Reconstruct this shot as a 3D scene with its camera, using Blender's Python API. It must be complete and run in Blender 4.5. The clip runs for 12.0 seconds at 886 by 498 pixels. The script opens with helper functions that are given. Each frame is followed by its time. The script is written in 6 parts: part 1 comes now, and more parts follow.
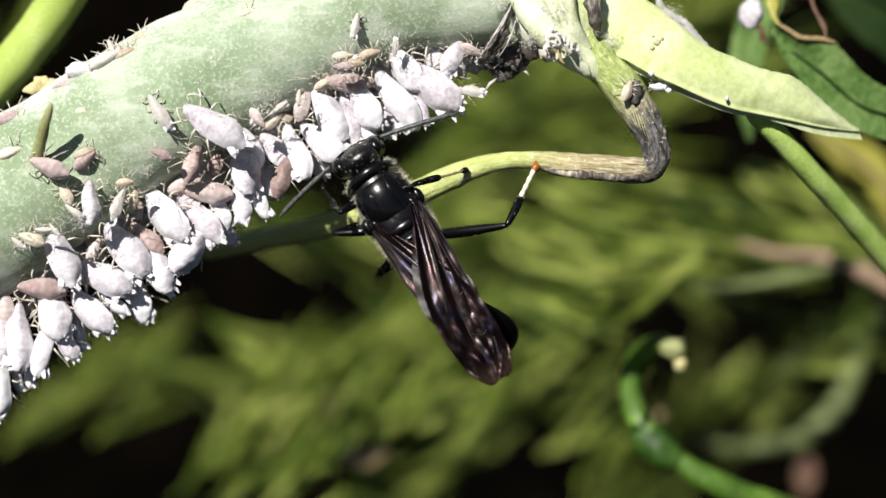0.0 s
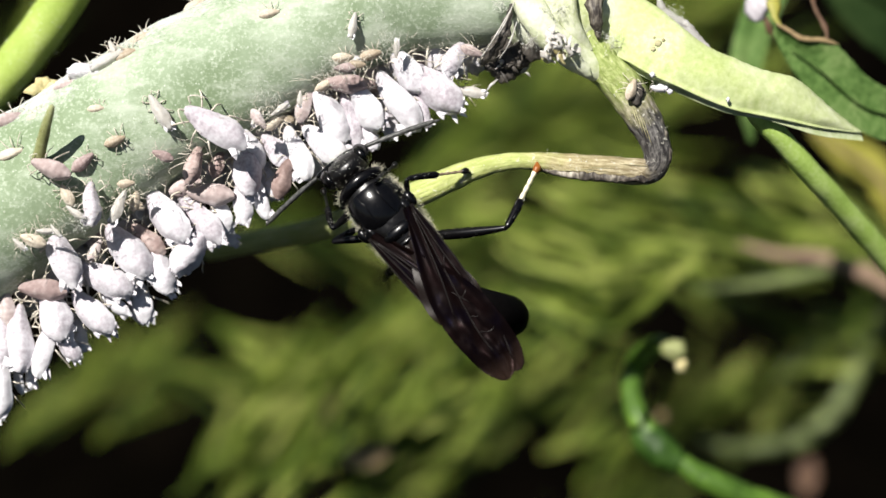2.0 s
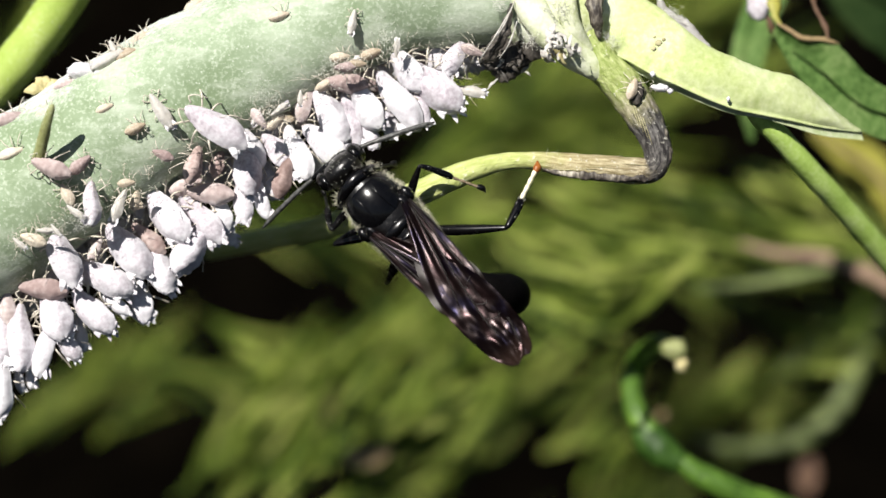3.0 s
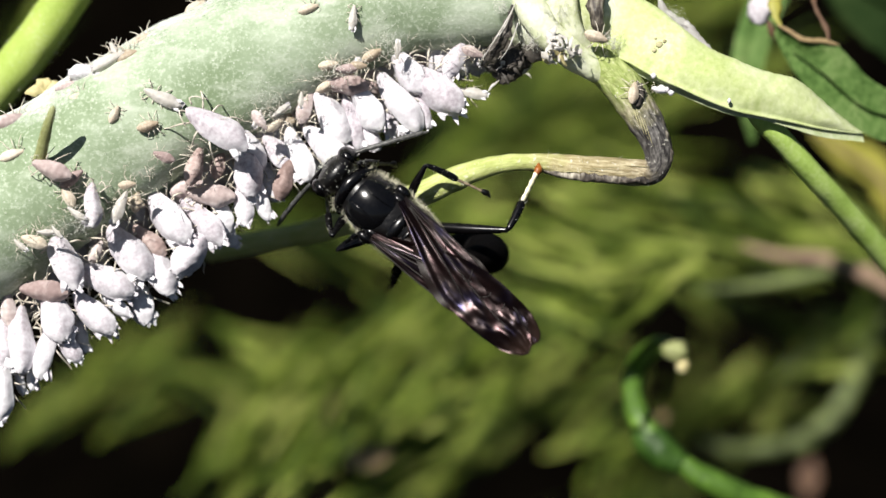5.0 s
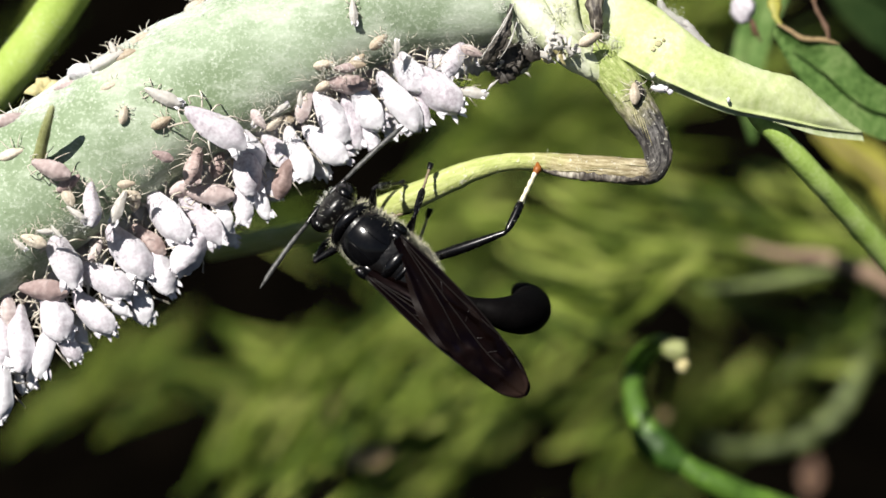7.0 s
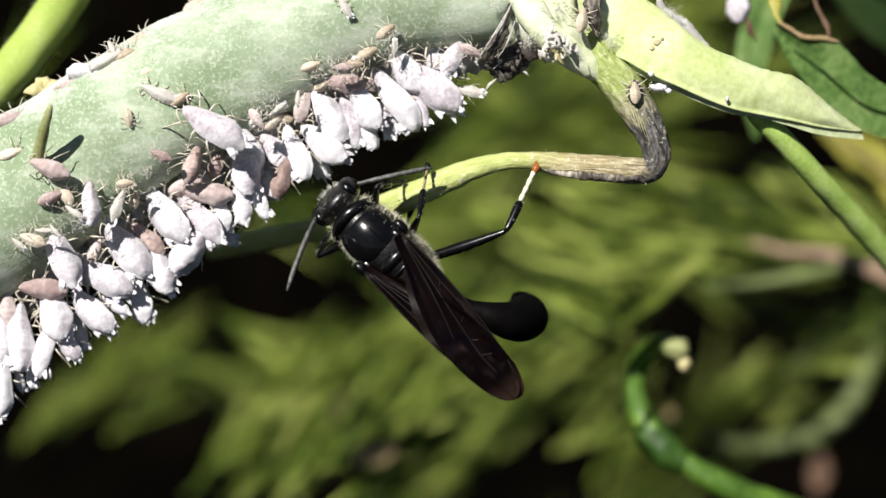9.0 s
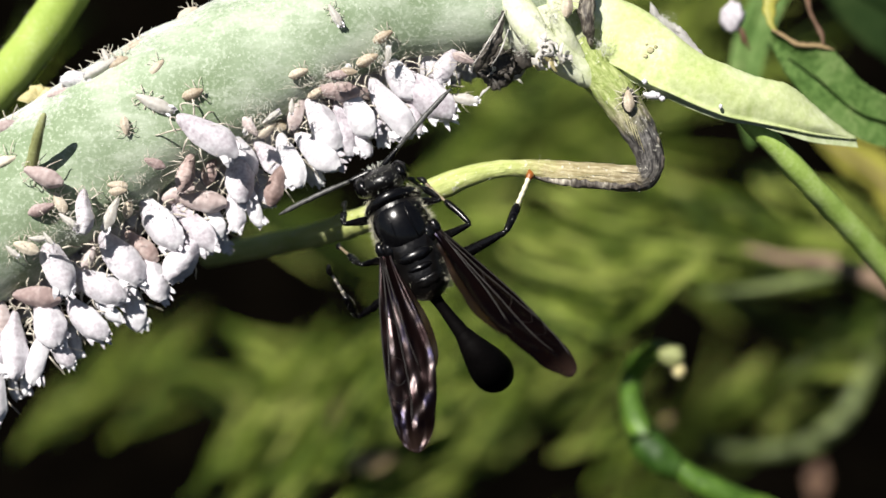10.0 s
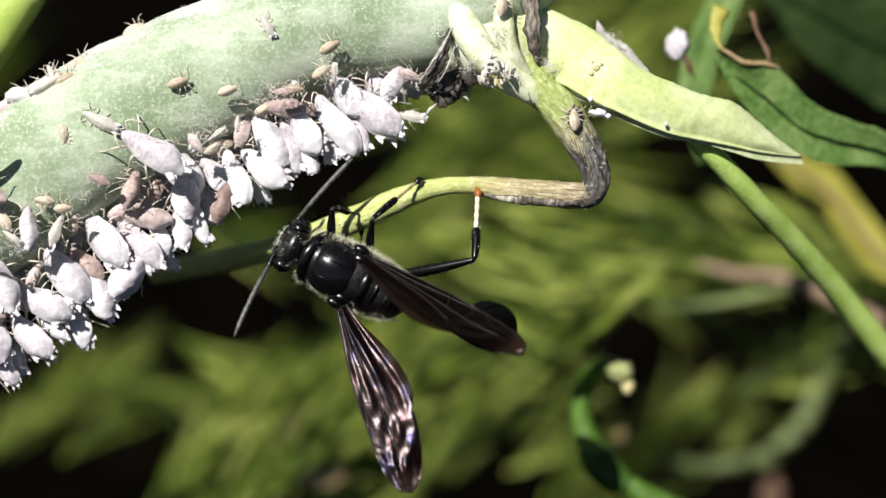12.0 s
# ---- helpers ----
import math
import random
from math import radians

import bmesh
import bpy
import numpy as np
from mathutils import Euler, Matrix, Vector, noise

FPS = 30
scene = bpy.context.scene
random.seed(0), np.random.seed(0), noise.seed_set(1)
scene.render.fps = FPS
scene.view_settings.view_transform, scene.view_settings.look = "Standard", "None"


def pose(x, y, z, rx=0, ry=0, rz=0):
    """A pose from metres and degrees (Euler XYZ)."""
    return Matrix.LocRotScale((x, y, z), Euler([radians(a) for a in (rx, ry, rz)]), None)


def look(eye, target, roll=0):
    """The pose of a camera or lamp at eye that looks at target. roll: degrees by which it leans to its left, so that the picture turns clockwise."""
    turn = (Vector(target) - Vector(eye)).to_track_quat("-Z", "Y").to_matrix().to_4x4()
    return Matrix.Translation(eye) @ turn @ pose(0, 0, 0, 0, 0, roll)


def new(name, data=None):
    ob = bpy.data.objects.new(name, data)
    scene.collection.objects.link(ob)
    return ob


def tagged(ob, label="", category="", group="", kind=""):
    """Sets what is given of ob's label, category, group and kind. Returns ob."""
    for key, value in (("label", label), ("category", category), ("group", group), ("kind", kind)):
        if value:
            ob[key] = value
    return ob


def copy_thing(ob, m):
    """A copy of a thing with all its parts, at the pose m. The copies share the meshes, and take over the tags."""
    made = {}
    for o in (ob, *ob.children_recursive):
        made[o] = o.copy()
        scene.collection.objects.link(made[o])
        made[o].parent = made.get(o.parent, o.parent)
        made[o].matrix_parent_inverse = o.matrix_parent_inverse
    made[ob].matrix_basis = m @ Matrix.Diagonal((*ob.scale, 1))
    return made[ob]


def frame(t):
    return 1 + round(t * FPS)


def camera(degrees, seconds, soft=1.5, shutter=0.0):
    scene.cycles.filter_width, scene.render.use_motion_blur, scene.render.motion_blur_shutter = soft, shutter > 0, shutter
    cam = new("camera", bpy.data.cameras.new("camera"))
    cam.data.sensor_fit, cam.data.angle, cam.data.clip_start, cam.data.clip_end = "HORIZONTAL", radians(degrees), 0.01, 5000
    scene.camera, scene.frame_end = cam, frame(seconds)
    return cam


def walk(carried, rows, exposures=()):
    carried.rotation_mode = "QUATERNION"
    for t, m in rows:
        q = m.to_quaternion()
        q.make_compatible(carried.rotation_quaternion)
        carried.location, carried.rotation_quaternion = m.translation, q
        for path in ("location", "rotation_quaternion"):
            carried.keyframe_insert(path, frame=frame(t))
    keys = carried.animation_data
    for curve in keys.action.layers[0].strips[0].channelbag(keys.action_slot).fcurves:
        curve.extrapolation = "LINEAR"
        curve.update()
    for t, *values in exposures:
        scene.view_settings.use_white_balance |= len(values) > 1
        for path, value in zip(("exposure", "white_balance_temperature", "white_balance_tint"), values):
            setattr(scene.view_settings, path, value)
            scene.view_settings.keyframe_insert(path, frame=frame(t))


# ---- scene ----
MM = 0.001
# The subject is laid out in millimetres: x across, y away from the eye, z up along the picture plane.
# PLATE stands that layout in the world: the eye looks down by 35 degrees at stems 0.35 m above the soil.
PLATE = Matrix.Translation((0, 0, 0.35)) @ Matrix.Rotation(radians(-35), 4, "X")


def mm(p):
    return Vector(p) * MM


def view(eye, target):
    return PLATE @ look(mm(eye), mm(target))


cam = camera(30, 12.0, soft=1.5)
cam.data.dof.use_dof = True
cam.data.dof.focus_distance = 0.0995
cam.data.dof.aperture_fstop = 20.0
walk(cam, [
    (0, view((0.000, -102.4, 0.000), (0.000, 0.0, 0.000))),
    (0.5, view((0.004, -102.4, 0.004), (0.000, 0.0, 0.018))),
    (1, view((0.008, -102.4, 0.008), (-0.018, 0.0, 0.053))),
    (1.5, view((0.012, -102.4, 0.012), (-0.053, 0.0, 0.035))),
    (2, view((0.015, -102.4, 0.015), (-0.070, 0.0, 0.070))),
    (2.5, view((0.019, -102.4, 0.019), (-0.105, 0.0, 0.035))),
    (3, view((0.023, -102.4, 0.023), (-0.088, 0.0, 0.035))),
    (5, view((0.038, -102.4, 0.038), (-0.140, 0.0, 0.140))),
    (5.5, view((0.042, -102.4, 0.042), (-0.140, 0.0, 0.105))),
    (6, view((0.046, -102.4, 0.046), (-0.105, 0.0, 0.122))),
    (6.5, view((0.050, -102.4, 0.050), (-0.122, 0.0, 0.140))),
    (7, view((0.400, -102.4, 0.120), (-0.088, 0.0, 0.088))),
    (9, view((1.600, -102.4, 0.400), (0.000, 0.0, 0.035))),
    (9.5, view((1.700, -102.4, 0.450), (0.018, 0.0, 0.053))),
    (10, view((2.100, -102.4, 0.550), (0.385, 0.0, 0.508))),
    (10.5, view((2.550, -102.4, 0.620), (0.875, 0.0, 0.928))),
    (11, view((2.900, -102.4, 0.700), (1.925, 0.0, 1.103))),
    (11.5, view((3.300, -102.4, 0.780), (3.395, 0.0, 1.243))),
    (12, view((3.250, -102.4, 0.850), (3.675, 0.0, 1.558))),
])

# ---- light ----
SUN = (PLATE.to_3x3() @ Vector((-0.36, -0.80, 0.48))).normalized()
world = bpy.data.worlds.new("sky")
scene.world = world
world.use_nodes = True
wn = world.node_tree.nodes
sky = wn.new("ShaderNodeTexSky")
sky.sky_type, sky.sun_disc = "NISHITA", False
sky.sun_elevation = math.asin(SUN.z)
sky.sun_rotation = math.atan2(SUN.x, SUN.y)
world.node_tree.links.new(sky.outputs[0], wn["Background"].inputs[0])
wn["Background"].inputs[1].default_value = 0.026
sun = new("sun", bpy.data.lights.new("sun", "SUN"))
sun.data.energy, sun.data.angle, sun.data.color = 5.0, radians(0.53), (1.0, 0.96, 0.9)
sun.matrix_world = look(SUN * 3, (0, 0, 0))
scene.view_settings.exposure = 0.62


# ---- materials ----
def shader(name, rough=0.5, metal=0.0, spec=0.5):
    m = bpy.data.materials.new(name)
    m.use_nodes = True
    b = m.node_tree.nodes["Principled BSDF"]
    b.inputs["Roughness"].default_value = rough
    b.inputs["Metallic"].default_value = metal
    b.inputs["Specular IOR Level"].default_value = spec
    return m, m.node_tree.nodes, m.node_tree.links, b


def surface(name, colours, size, rough=0.5, grain=0.25, bump=0.15, spec=0.5, fine=None, stretch=(1, 1, 1), vary=0.0, rough2=None, speck=0.0, trans=0.0, island=0.0, bloom=0.0):
    """A two-scale noisy surface. colours: stops (place, rgb). size: mm of the large blotches, grain: mm of the fine ones."""
    m, n, l, b = shader(name, rough, 0.0, spec)
    co = n.new("ShaderNodeTexCoord")
    mp = n.new("ShaderNodeMapping")
    mp.inputs["Scale"].default_value = stretch
    l.new(co.outputs["Object"], mp.inputs[0])
    big = n.new("ShaderNodeTexNoise")
    big.inputs["Scale"].default_value, big.inputs["Detail"].default_value = 1000 / size, 4
    small = n.new("ShaderNodeTexNoise")
    small.inputs["Scale"].default_value, small.inputs["Detail"].default_value = 1000 / grain, 3
    l.new(mp.outputs[0], big.inputs["Vector"])
    l.new(mp.outputs[0], small.inputs["Vector"])
    mix = n.new("ShaderNodeMix")
    mix.inputs[0].default_value = 0.4
    l.new(big.outputs[0], mix.inputs[2])
    l.new(small.outputs[0], mix.inputs[3])
    value = mix.outputs[0]
    if vary:
        info = n.new("ShaderNodeObjectInfo")
        ma = n.new("ShaderNodeMath")
        ma.operation = "MULTIPLY_ADD"
        ma.inputs[1].default_value, ma.inputs[2].default_value = vary, -vary / 2
        l.new(info.outputs["Random"], ma.inputs[0])
        ad = n.new("ShaderNodeMath")
        l.new(value, ad.inputs[0])
        l.new(ma.outputs[0], ad.inputs[1])
        value = ad.outputs[0]
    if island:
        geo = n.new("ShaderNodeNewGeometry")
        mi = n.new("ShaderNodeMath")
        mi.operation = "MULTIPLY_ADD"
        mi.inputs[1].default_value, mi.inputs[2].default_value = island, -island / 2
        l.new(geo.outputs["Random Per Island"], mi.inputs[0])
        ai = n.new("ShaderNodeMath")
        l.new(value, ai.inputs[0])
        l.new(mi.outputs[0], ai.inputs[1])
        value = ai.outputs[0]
    ramp = n.new("ShaderNodeValToRGB")
    el = ramp.color_ramp.elements
    while len(el) < len(colours):
        el.new(0.5)
    for e, (p, c) in zip(el, colours):
        e.position, e.color = p, (*c, 1)
    l.new(value, ramp.inputs[0])
    colour = ramp.outputs[0]
    if bloom:
        cloud = n.new("ShaderNodeTexNoise")
        cloud.inputs["Scale"].default_value, cloud.inputs["Detail"].default_value = 1000 / 13, 6
        cloud.inputs["Roughness"].default_value = 0.65
        l.new(mp.outputs[0], cloud.inputs["Vector"])
        soft = n.new("ShaderNodeMapRange")
        soft.inputs[1].default_value, soft.inputs[2].default_value = 0.46, 0.66
        soft.inputs[3].default_value, soft.inputs[4].default_value = 0.0, bloom
        l.new(cloud.outputs[0], soft.inputs[0])
        powder = n.new("ShaderNodeMix")
        powder.data_type = "RGBA"
        powder.inputs[7].default_value = (0.78, 0.80, 0.74, 1)
        l.new(soft.outputs[0], powder.inputs[0])
        l.new(colour, powder.inputs[6])
        colour = powder.outputs[2]
    if speck:
        dots = n.new("ShaderNodeTexVoronoi")
        dots.inputs["Scale"].default_value = 1000 / 0.34
        shake = n.new("ShaderNodeMix")
        shake.data_type = "RGBA"
        shake.inputs[0].default_value = 0.00025
        l.new(mp.outputs[0], shake.inputs[6])
        l.new(small.outputs["Color"], shake.inputs[7])
        l.new(shake.outputs[2], dots.inputs["Vector"])
        near = n.new("ShaderNodeMapRange")
        near.inputs[1].default_value, near.inputs[2].default_value = 0.22, 0.06
        near.inputs[3].default_value, near.inputs[4].default_value = 0.0, speck
        l.new(dots.outputs["Distance"], near.inputs[0])
        white = n.new("ShaderNodeMix")
        white.data_type = "RGBA"
        white.inputs[7].default_value = (0.82, 0.84, 0.8, 1)
        l.new(near.outputs[0], white.inputs[0])
        l.new(colour, white.inputs[6])
        colour = white.outputs[2]
    l.new(colour, b.inputs["Base Color"])
    bp = n.new("ShaderNodeBump")
    bp.inputs["Strength"].default_value, bp.inputs["Distance"].default_value = bump, grain * MM
    l.new(mix.outputs[0], bp.inputs["Height"])
    l.new(bp.outputs[0], b.inputs["Normal"])
    if rough2 is not None:
        rr = n.new("ShaderNodeMapRange")
        rr.inputs[3].default_value, rr.inputs[4].default_value = rough, rough2
        l.new(small.outputs[0], rr.inputs[0])
        l.new(rr.outputs[0], b.inputs["Roughness"])
    if trans:
        out = n["Material Output"]
        tr = n.new("ShaderNodeBsdfTranslucent")
        l.new(ramp.outputs[0], tr.inputs[0])
        ms = n.new("ShaderNodeMixShader")
        ms.inputs[0].default_value = trans
        l.new(b.outputs[0], ms.inputs[1])
        l.new(tr.outputs[0], ms.inputs[2])
        l.new(ms.outputs[0], out.inputs[0])
    return m


def twig_skin():
    """Green, withered and dry lengths that run into one another, with fibres along the twig."""
    m, n, l, b = shader("twig_skin", 0.6, 0.0, 0.3)
    co = n.new("ShaderNodeTexCoord")
    al, ro = n.new("ShaderNodeAttribute"), n.new("ShaderNodeAttribute")
    al.attribute_name, ro.attribute_name = "along", "round"
    fib = n.new("ShaderNodeTexNoise")
    fib.inputs["Scale"].default_value, fib.inputs["Detail"].default_value, fib.inputs["Roughness"].default_value = 4.0, 6, 0.65
    l.new(ro.outputs["Vector"], fib.inputs["Vector"])
    fine = n.new("ShaderNodeTexNoise")
    fine.inputs["Scale"].default_value, fine.inputs["Detail"].default_value = 3200, 4
    l.new(co.outputs["Object"], fine.inputs["Vector"])
    big = n.new("ShaderNodeTexNoise")
    big.inputs["Scale"].default_value, big.inputs["Detail"].default_value = 1100, 4
    l.new(co.outputs["Object"], big.inputs["Vector"])
    shift = n.new("ShaderNodeMath")
    shift.operation = "MULTIPLY_ADD"
    shift.inputs[1].default_value = 0.11
    l.new(big.outputs[0], shift.inputs[0])
    l.new(al.outputs["Fac"], shift.inputs[2])
    def ramp(stops):
        r = n.new("ShaderNodeValToRGB")
        e = r.color_ramp.elements
        while len(e) < len(stops):
            e.new(0.5)
        for q, (p, c) in zip(e, stops):
            q.position, q.color = p, (*c, 1)
        l.new(shift.outputs[0], r.inputs[0])
        return r.outputs[0]
    k = 0.055
    dark = ramp([(0.10 + k, (0.22, 0.28, 0.07)), (0.15 + k, (0.20, 0.19, 0.10)), (0.185 + k, (0.020, 0.018, 0.018)), (0.325 + k, (0.022, 0.019, 0.018)), (0.365 + k, (0.20, 0.16, 0.09)), (0.50 + k, (0.30, 0.25, 0.12)), (0.60 + k, (0.38, 0.43, 0.13))])
    pale = ramp([(0.10 + k, (0.52, 0.56, 0.26)), (0.15 + k, (0.50, 0.46, 0.33)), (0.19 + k, (0.22, 0.21, 0.20)), (0.325 + k, (0.20, 0.185, 0.16)), (0.365 + k, (0.56, 0.49, 0.34)), (0.50 + k, (0.58, 0.52, 0.32)), (0.60 + k, (0.60, 0.63, 0.29))])
    mask = n.new("ShaderNodeMapRange")
    mask.inputs[1].default_value, mask.inputs[2].default_value = 0.43, 0.73
    l.new(fib.outputs[0], mask.inputs[0])
    mix = n.new("ShaderNodeMix")
    mix.data_type = "RGBA"
    l.new(mask.outputs[0], mix.inputs[0])
    l.new(dark, mix.inputs[6])
    l.new(pale, mix.inputs[7])
    crumbs = n.new("ShaderNodeMapRange")
    crumbs.inputs[1].default_value, crumbs.inputs[2].default_value, crumbs.inputs[4].default_value = 0.63, 0.70, 0.7
    l.new(fine.outputs[0], crumbs.inputs[0])
    dust = n.new("ShaderNodeMix")
    dust.data_type = "RGBA"
    dust.inputs[7].default_value = (0.66, 0.64, 0.55, 1)
    l.new(crumbs.outputs[0], dust.inputs[0])
    l.new(mix.outputs[2], dust.inputs[6])
    l.new(dust.outputs[2], b.inputs["Base Color"])
    high = n.new("ShaderNodeMath")
    l.new(fib.outputs[0], high.inputs[0])
    l.new(fine.outputs[0], high.inputs[1])
    bp = n.new("ShaderNodeBump")
    bp.inputs["Strength"].default_value, bp.inputs["Distance"].default_value = 0.6, 0.22 * MM
    l.new(high.outputs[0], bp.inputs["Height"])
    l.new(bp.outputs[0], b.inputs["Normal"])
    return m


def film_skin():
    """White wax powder that paints the sunlit rim, broken into streaks and grains where it thins out."""
    m, n, l, b = shader("wax_rim_light", 0.85, 0.0, 0.15)
    b.inputs["Base Color"].default_value = (0.84, 0.86, 0.80, 1)
    co, mp, at = n.new("ShaderNodeTexCoord"), n.new("ShaderNodeMapping"), n.new("ShaderNodeAttribute")
    at.attribute_name = "rim_white"
    mp.inputs["Rotation"].default_value, mp.inputs["Scale"].default_value = (0, radians(32), 0), (0.4, 1, 1)
    l.new(co.outputs["Object"], mp.inputs[0])
    streak, grain = n.new("ShaderNodeTexNoise"), n.new("ShaderNodeTexNoise")
    streak.inputs["Scale"].default_value, streak.inputs["Detail"].default_value, streak.inputs["Roughness"].default_value = 420, 7, 0.65
    grain.inputs["Scale"].default_value, grain.inputs["Detail"].default_value = 3500, 3
    l.new(mp.outputs[0], streak.inputs["Vector"])
    l.new(co.outputs["Object"], grain.inputs["Vector"])
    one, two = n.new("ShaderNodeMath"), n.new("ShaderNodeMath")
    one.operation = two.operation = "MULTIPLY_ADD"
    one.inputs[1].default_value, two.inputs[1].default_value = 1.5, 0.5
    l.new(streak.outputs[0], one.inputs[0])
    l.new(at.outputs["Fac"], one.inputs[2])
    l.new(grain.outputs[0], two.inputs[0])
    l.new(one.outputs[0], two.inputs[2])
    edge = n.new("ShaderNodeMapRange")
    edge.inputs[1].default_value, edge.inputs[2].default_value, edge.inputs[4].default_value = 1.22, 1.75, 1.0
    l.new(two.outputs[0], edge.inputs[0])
    clear, mix = n.new("ShaderNodeBsdfTransparent"), n.new("ShaderNodeMixShader")
    l.new(edge.outputs[0], mix.inputs[0])
    l.new(clear.outputs[0], mix.inputs[1])
    l.new(b.outputs[0], mix.inputs[2])
    l.new(mix.outputs[0], n["Material Output"].inputs[0])
    return m


def stem_skin():
    """Grey-green skin under a streaked, powdery white bloom with fine white grains."""
    m, n, l, b = shader("waxy_stem", 0.7, 0.0, 0.3)
    co = n.new("ShaderNodeTexCoord")
    mp = n.new("ShaderNodeMapping")
    mp.inputs["Rotation"].default_value = (0, radians(32), 0)
    mp.inputs["Scale"].default_value = (0.32, 1, 1)
    l.new(co.outputs["Object"], mp.inputs[0])

    def cloud(size, detail, rough, vector):
        t = n.new("ShaderNodeTexNoise")
        t.inputs["Scale"].default_value, t.inputs["Detail"].default_value, t.inputs["Roughness"].default_value = 1000 / size, detail, rough
        l.new(vector, t.inputs["Vector"])
        return t.outputs[0]

    blotch, streak, grain = cloud(5.0, 5, 0.6, co.outputs["Object"]), cloud(1.7, 7, 0.7, mp.outputs[0]), cloud(0.22, 3, 0.6, co.outputs["Object"])

    def blend(a, b2, lo, hi, top, value):
        r = n.new("ShaderNodeMapRange")
        r.inputs[1].default_value, r.inputs[2].default_value, r.inputs[4].default_value = lo, hi, top
        l.new(value, r.inputs[0])
        x = n.new("ShaderNodeMix")
        x.data_type = "RGBA"
        l.new(r.outputs[0], x.inputs[0])
        for slot, c in ((6, a), (7, b2)):
            if isinstance(c, tuple):
                x.inputs[slot].default_value = (*c, 1)
            else:
                l.new(c, x.inputs[slot])
        return x.outputs[2]

    both = n.new("ShaderNodeMath")
    both.operation = "MULTIPLY_ADD"
    both.inputs[1].default_value = 0.75
    l.new(streak, both.inputs[0])
    half = n.new("ShaderNodeMath")
    half.operation = "MULTIPLY"
    half.inputs[1].default_value = 0.5
    l.new(blotch, half.inputs[0])
    l.new(half.outputs[0], both.inputs[2])
    skin = blend((0.185, 0.25, 0.14), (0.32, 0.395, 0.27), 0.36, 0.62, 1.0, blotch)
    skin = blend(skin, (0.66, 0.69, 0.60), 0.61, 0.86, 0.70, both.outputs[0])
    skin = blend(skin, (0.56, 0.62, 0.50), 0.50, 0.72, 0.62, grain)
    dots = n.new("ShaderNodeTexVoronoi")
    dots.inputs["Scale"].default_value = 1000 / 0.42
    l.new(co.outputs["Object"], dots.inputs["Vector"])
    skin = blend((0.84, 0.86, 0.80), skin, 0.0, 0.12, 1.0, dots.outputs["Distance"])
    l.new(skin, b.inputs["Base Color"])
    b.inputs["Sheen Weight"].default_value, b.inputs["Sheen Roughness"].default_value = 0.5, 0.4
    bp = n.new("ShaderNodeBump")
    bp.inputs["Strength"].default_value, bp.inputs["Distance"].default_value = 0.22, 0.15 * MM
    add = n.new("ShaderNodeMath")
    l.new(streak, add.inputs[0])
    l.new(grain, add.inputs[1])
    l.new(add.outputs[0], bp.inputs["Height"])
    l.new(bp.outputs[0], b.inputs["Normal"])
    return m


STEM = stem_skin()
LIME = surface("lime_leaf", [(0.30, (0.27, 0.35, 0.09)), (0.44, (0.38, 0.45, 0.165)), (0.56, (0.46, 0.52, 0.23)), (0.74, (0.62, 0.66, 0.41))], 3.2, 0.6, 0.3, 0.2, 0.25, speck=0.08, bloom=0.25)
NODE = surface("pale_node", [(0.30, (0.34, 0.40, 0.16)), (0.44, (0.48, 0.53, 0.27)), (0.56, (0.60, 0.63, 0.42)), (0.74, (0.74, 0.76, 0.62))], 2.2, 0.65, 0.25, 0.35, 0.25, speck=0.2, bloom=0.6)
PALELEAF = surface("pale_leaf_underside", [(0.3, (0.26, 0.32, 0.14)), (0.5, (0.38, 0.43, 0.24)), (0.7, (0.52, 0.56, 0.38))], 1.6, 0.65, 0.25, 0.3, 0.25, speck=0.3)
STALK = surface("bright_stalk", [(0.3, (0.26, 0.36, 0.06)), (0.55, (0.36, 0.46, 0.11)), (0.75, (0.5, 0.58, 0.24))], 3.0, 0.5, 0.2, 0.2, 0.25, speck=0.15)
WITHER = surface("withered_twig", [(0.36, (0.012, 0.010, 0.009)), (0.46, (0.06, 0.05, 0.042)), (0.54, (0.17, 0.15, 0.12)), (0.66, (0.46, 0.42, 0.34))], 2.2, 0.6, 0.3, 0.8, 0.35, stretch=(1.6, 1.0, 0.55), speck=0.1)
DRYTWIG = surface("dry_twig", [(0.3, (0.13, 0.11, 0.07)), (0.46, (0.30, 0.27, 0.14)), (0.6, (0.45, 0.42, 0.24)), (0.75, (0.58, 0.54, 0.40))], 1.4, 0.65, 0.25, 0.8, 0.3, stretch=(0.3, 1.0, 1.6), speck=0.1)
SIDE = surface("side_stem_green", [(0.3, (0.26, 0.40, 0.07)), (0.5, (0.38, 0.54, 0.12)), (0.7, (0.53, 0.66, 0.25))], 2.5, 0.55, 0.25, 0.4, 0.3, speck=0.15)
SCAB = surface("dry_scab", [(0.35, (0.02, 0.018, 0.015)), (0.55, (0.07, 0.06, 0.05)), (0.75, (0.35, 0.33, 0.3))], 1.0, 0.6, 0.15, 0.8)
HAIRS = surface("plant_hair", [(0.3, (0.6, 0.6, 0.5)), (0.7, (0.8, 0.8, 0.75))], 1.0, 0.6)
WAX = surface("waxy_aphid", [(0.22, (0.29, 0.25, 0.28)), (0.35, (0.47, 0.43, 0.465)), (0.47, (0.60, 0.575, 0.61)), (0.61, (0.69, 0.675, 0.70)), (0.8, (0.80, 0.795, 0.805))], 0.28, 0.9, 0.05, 0.6, 0.1, vary=0.28)
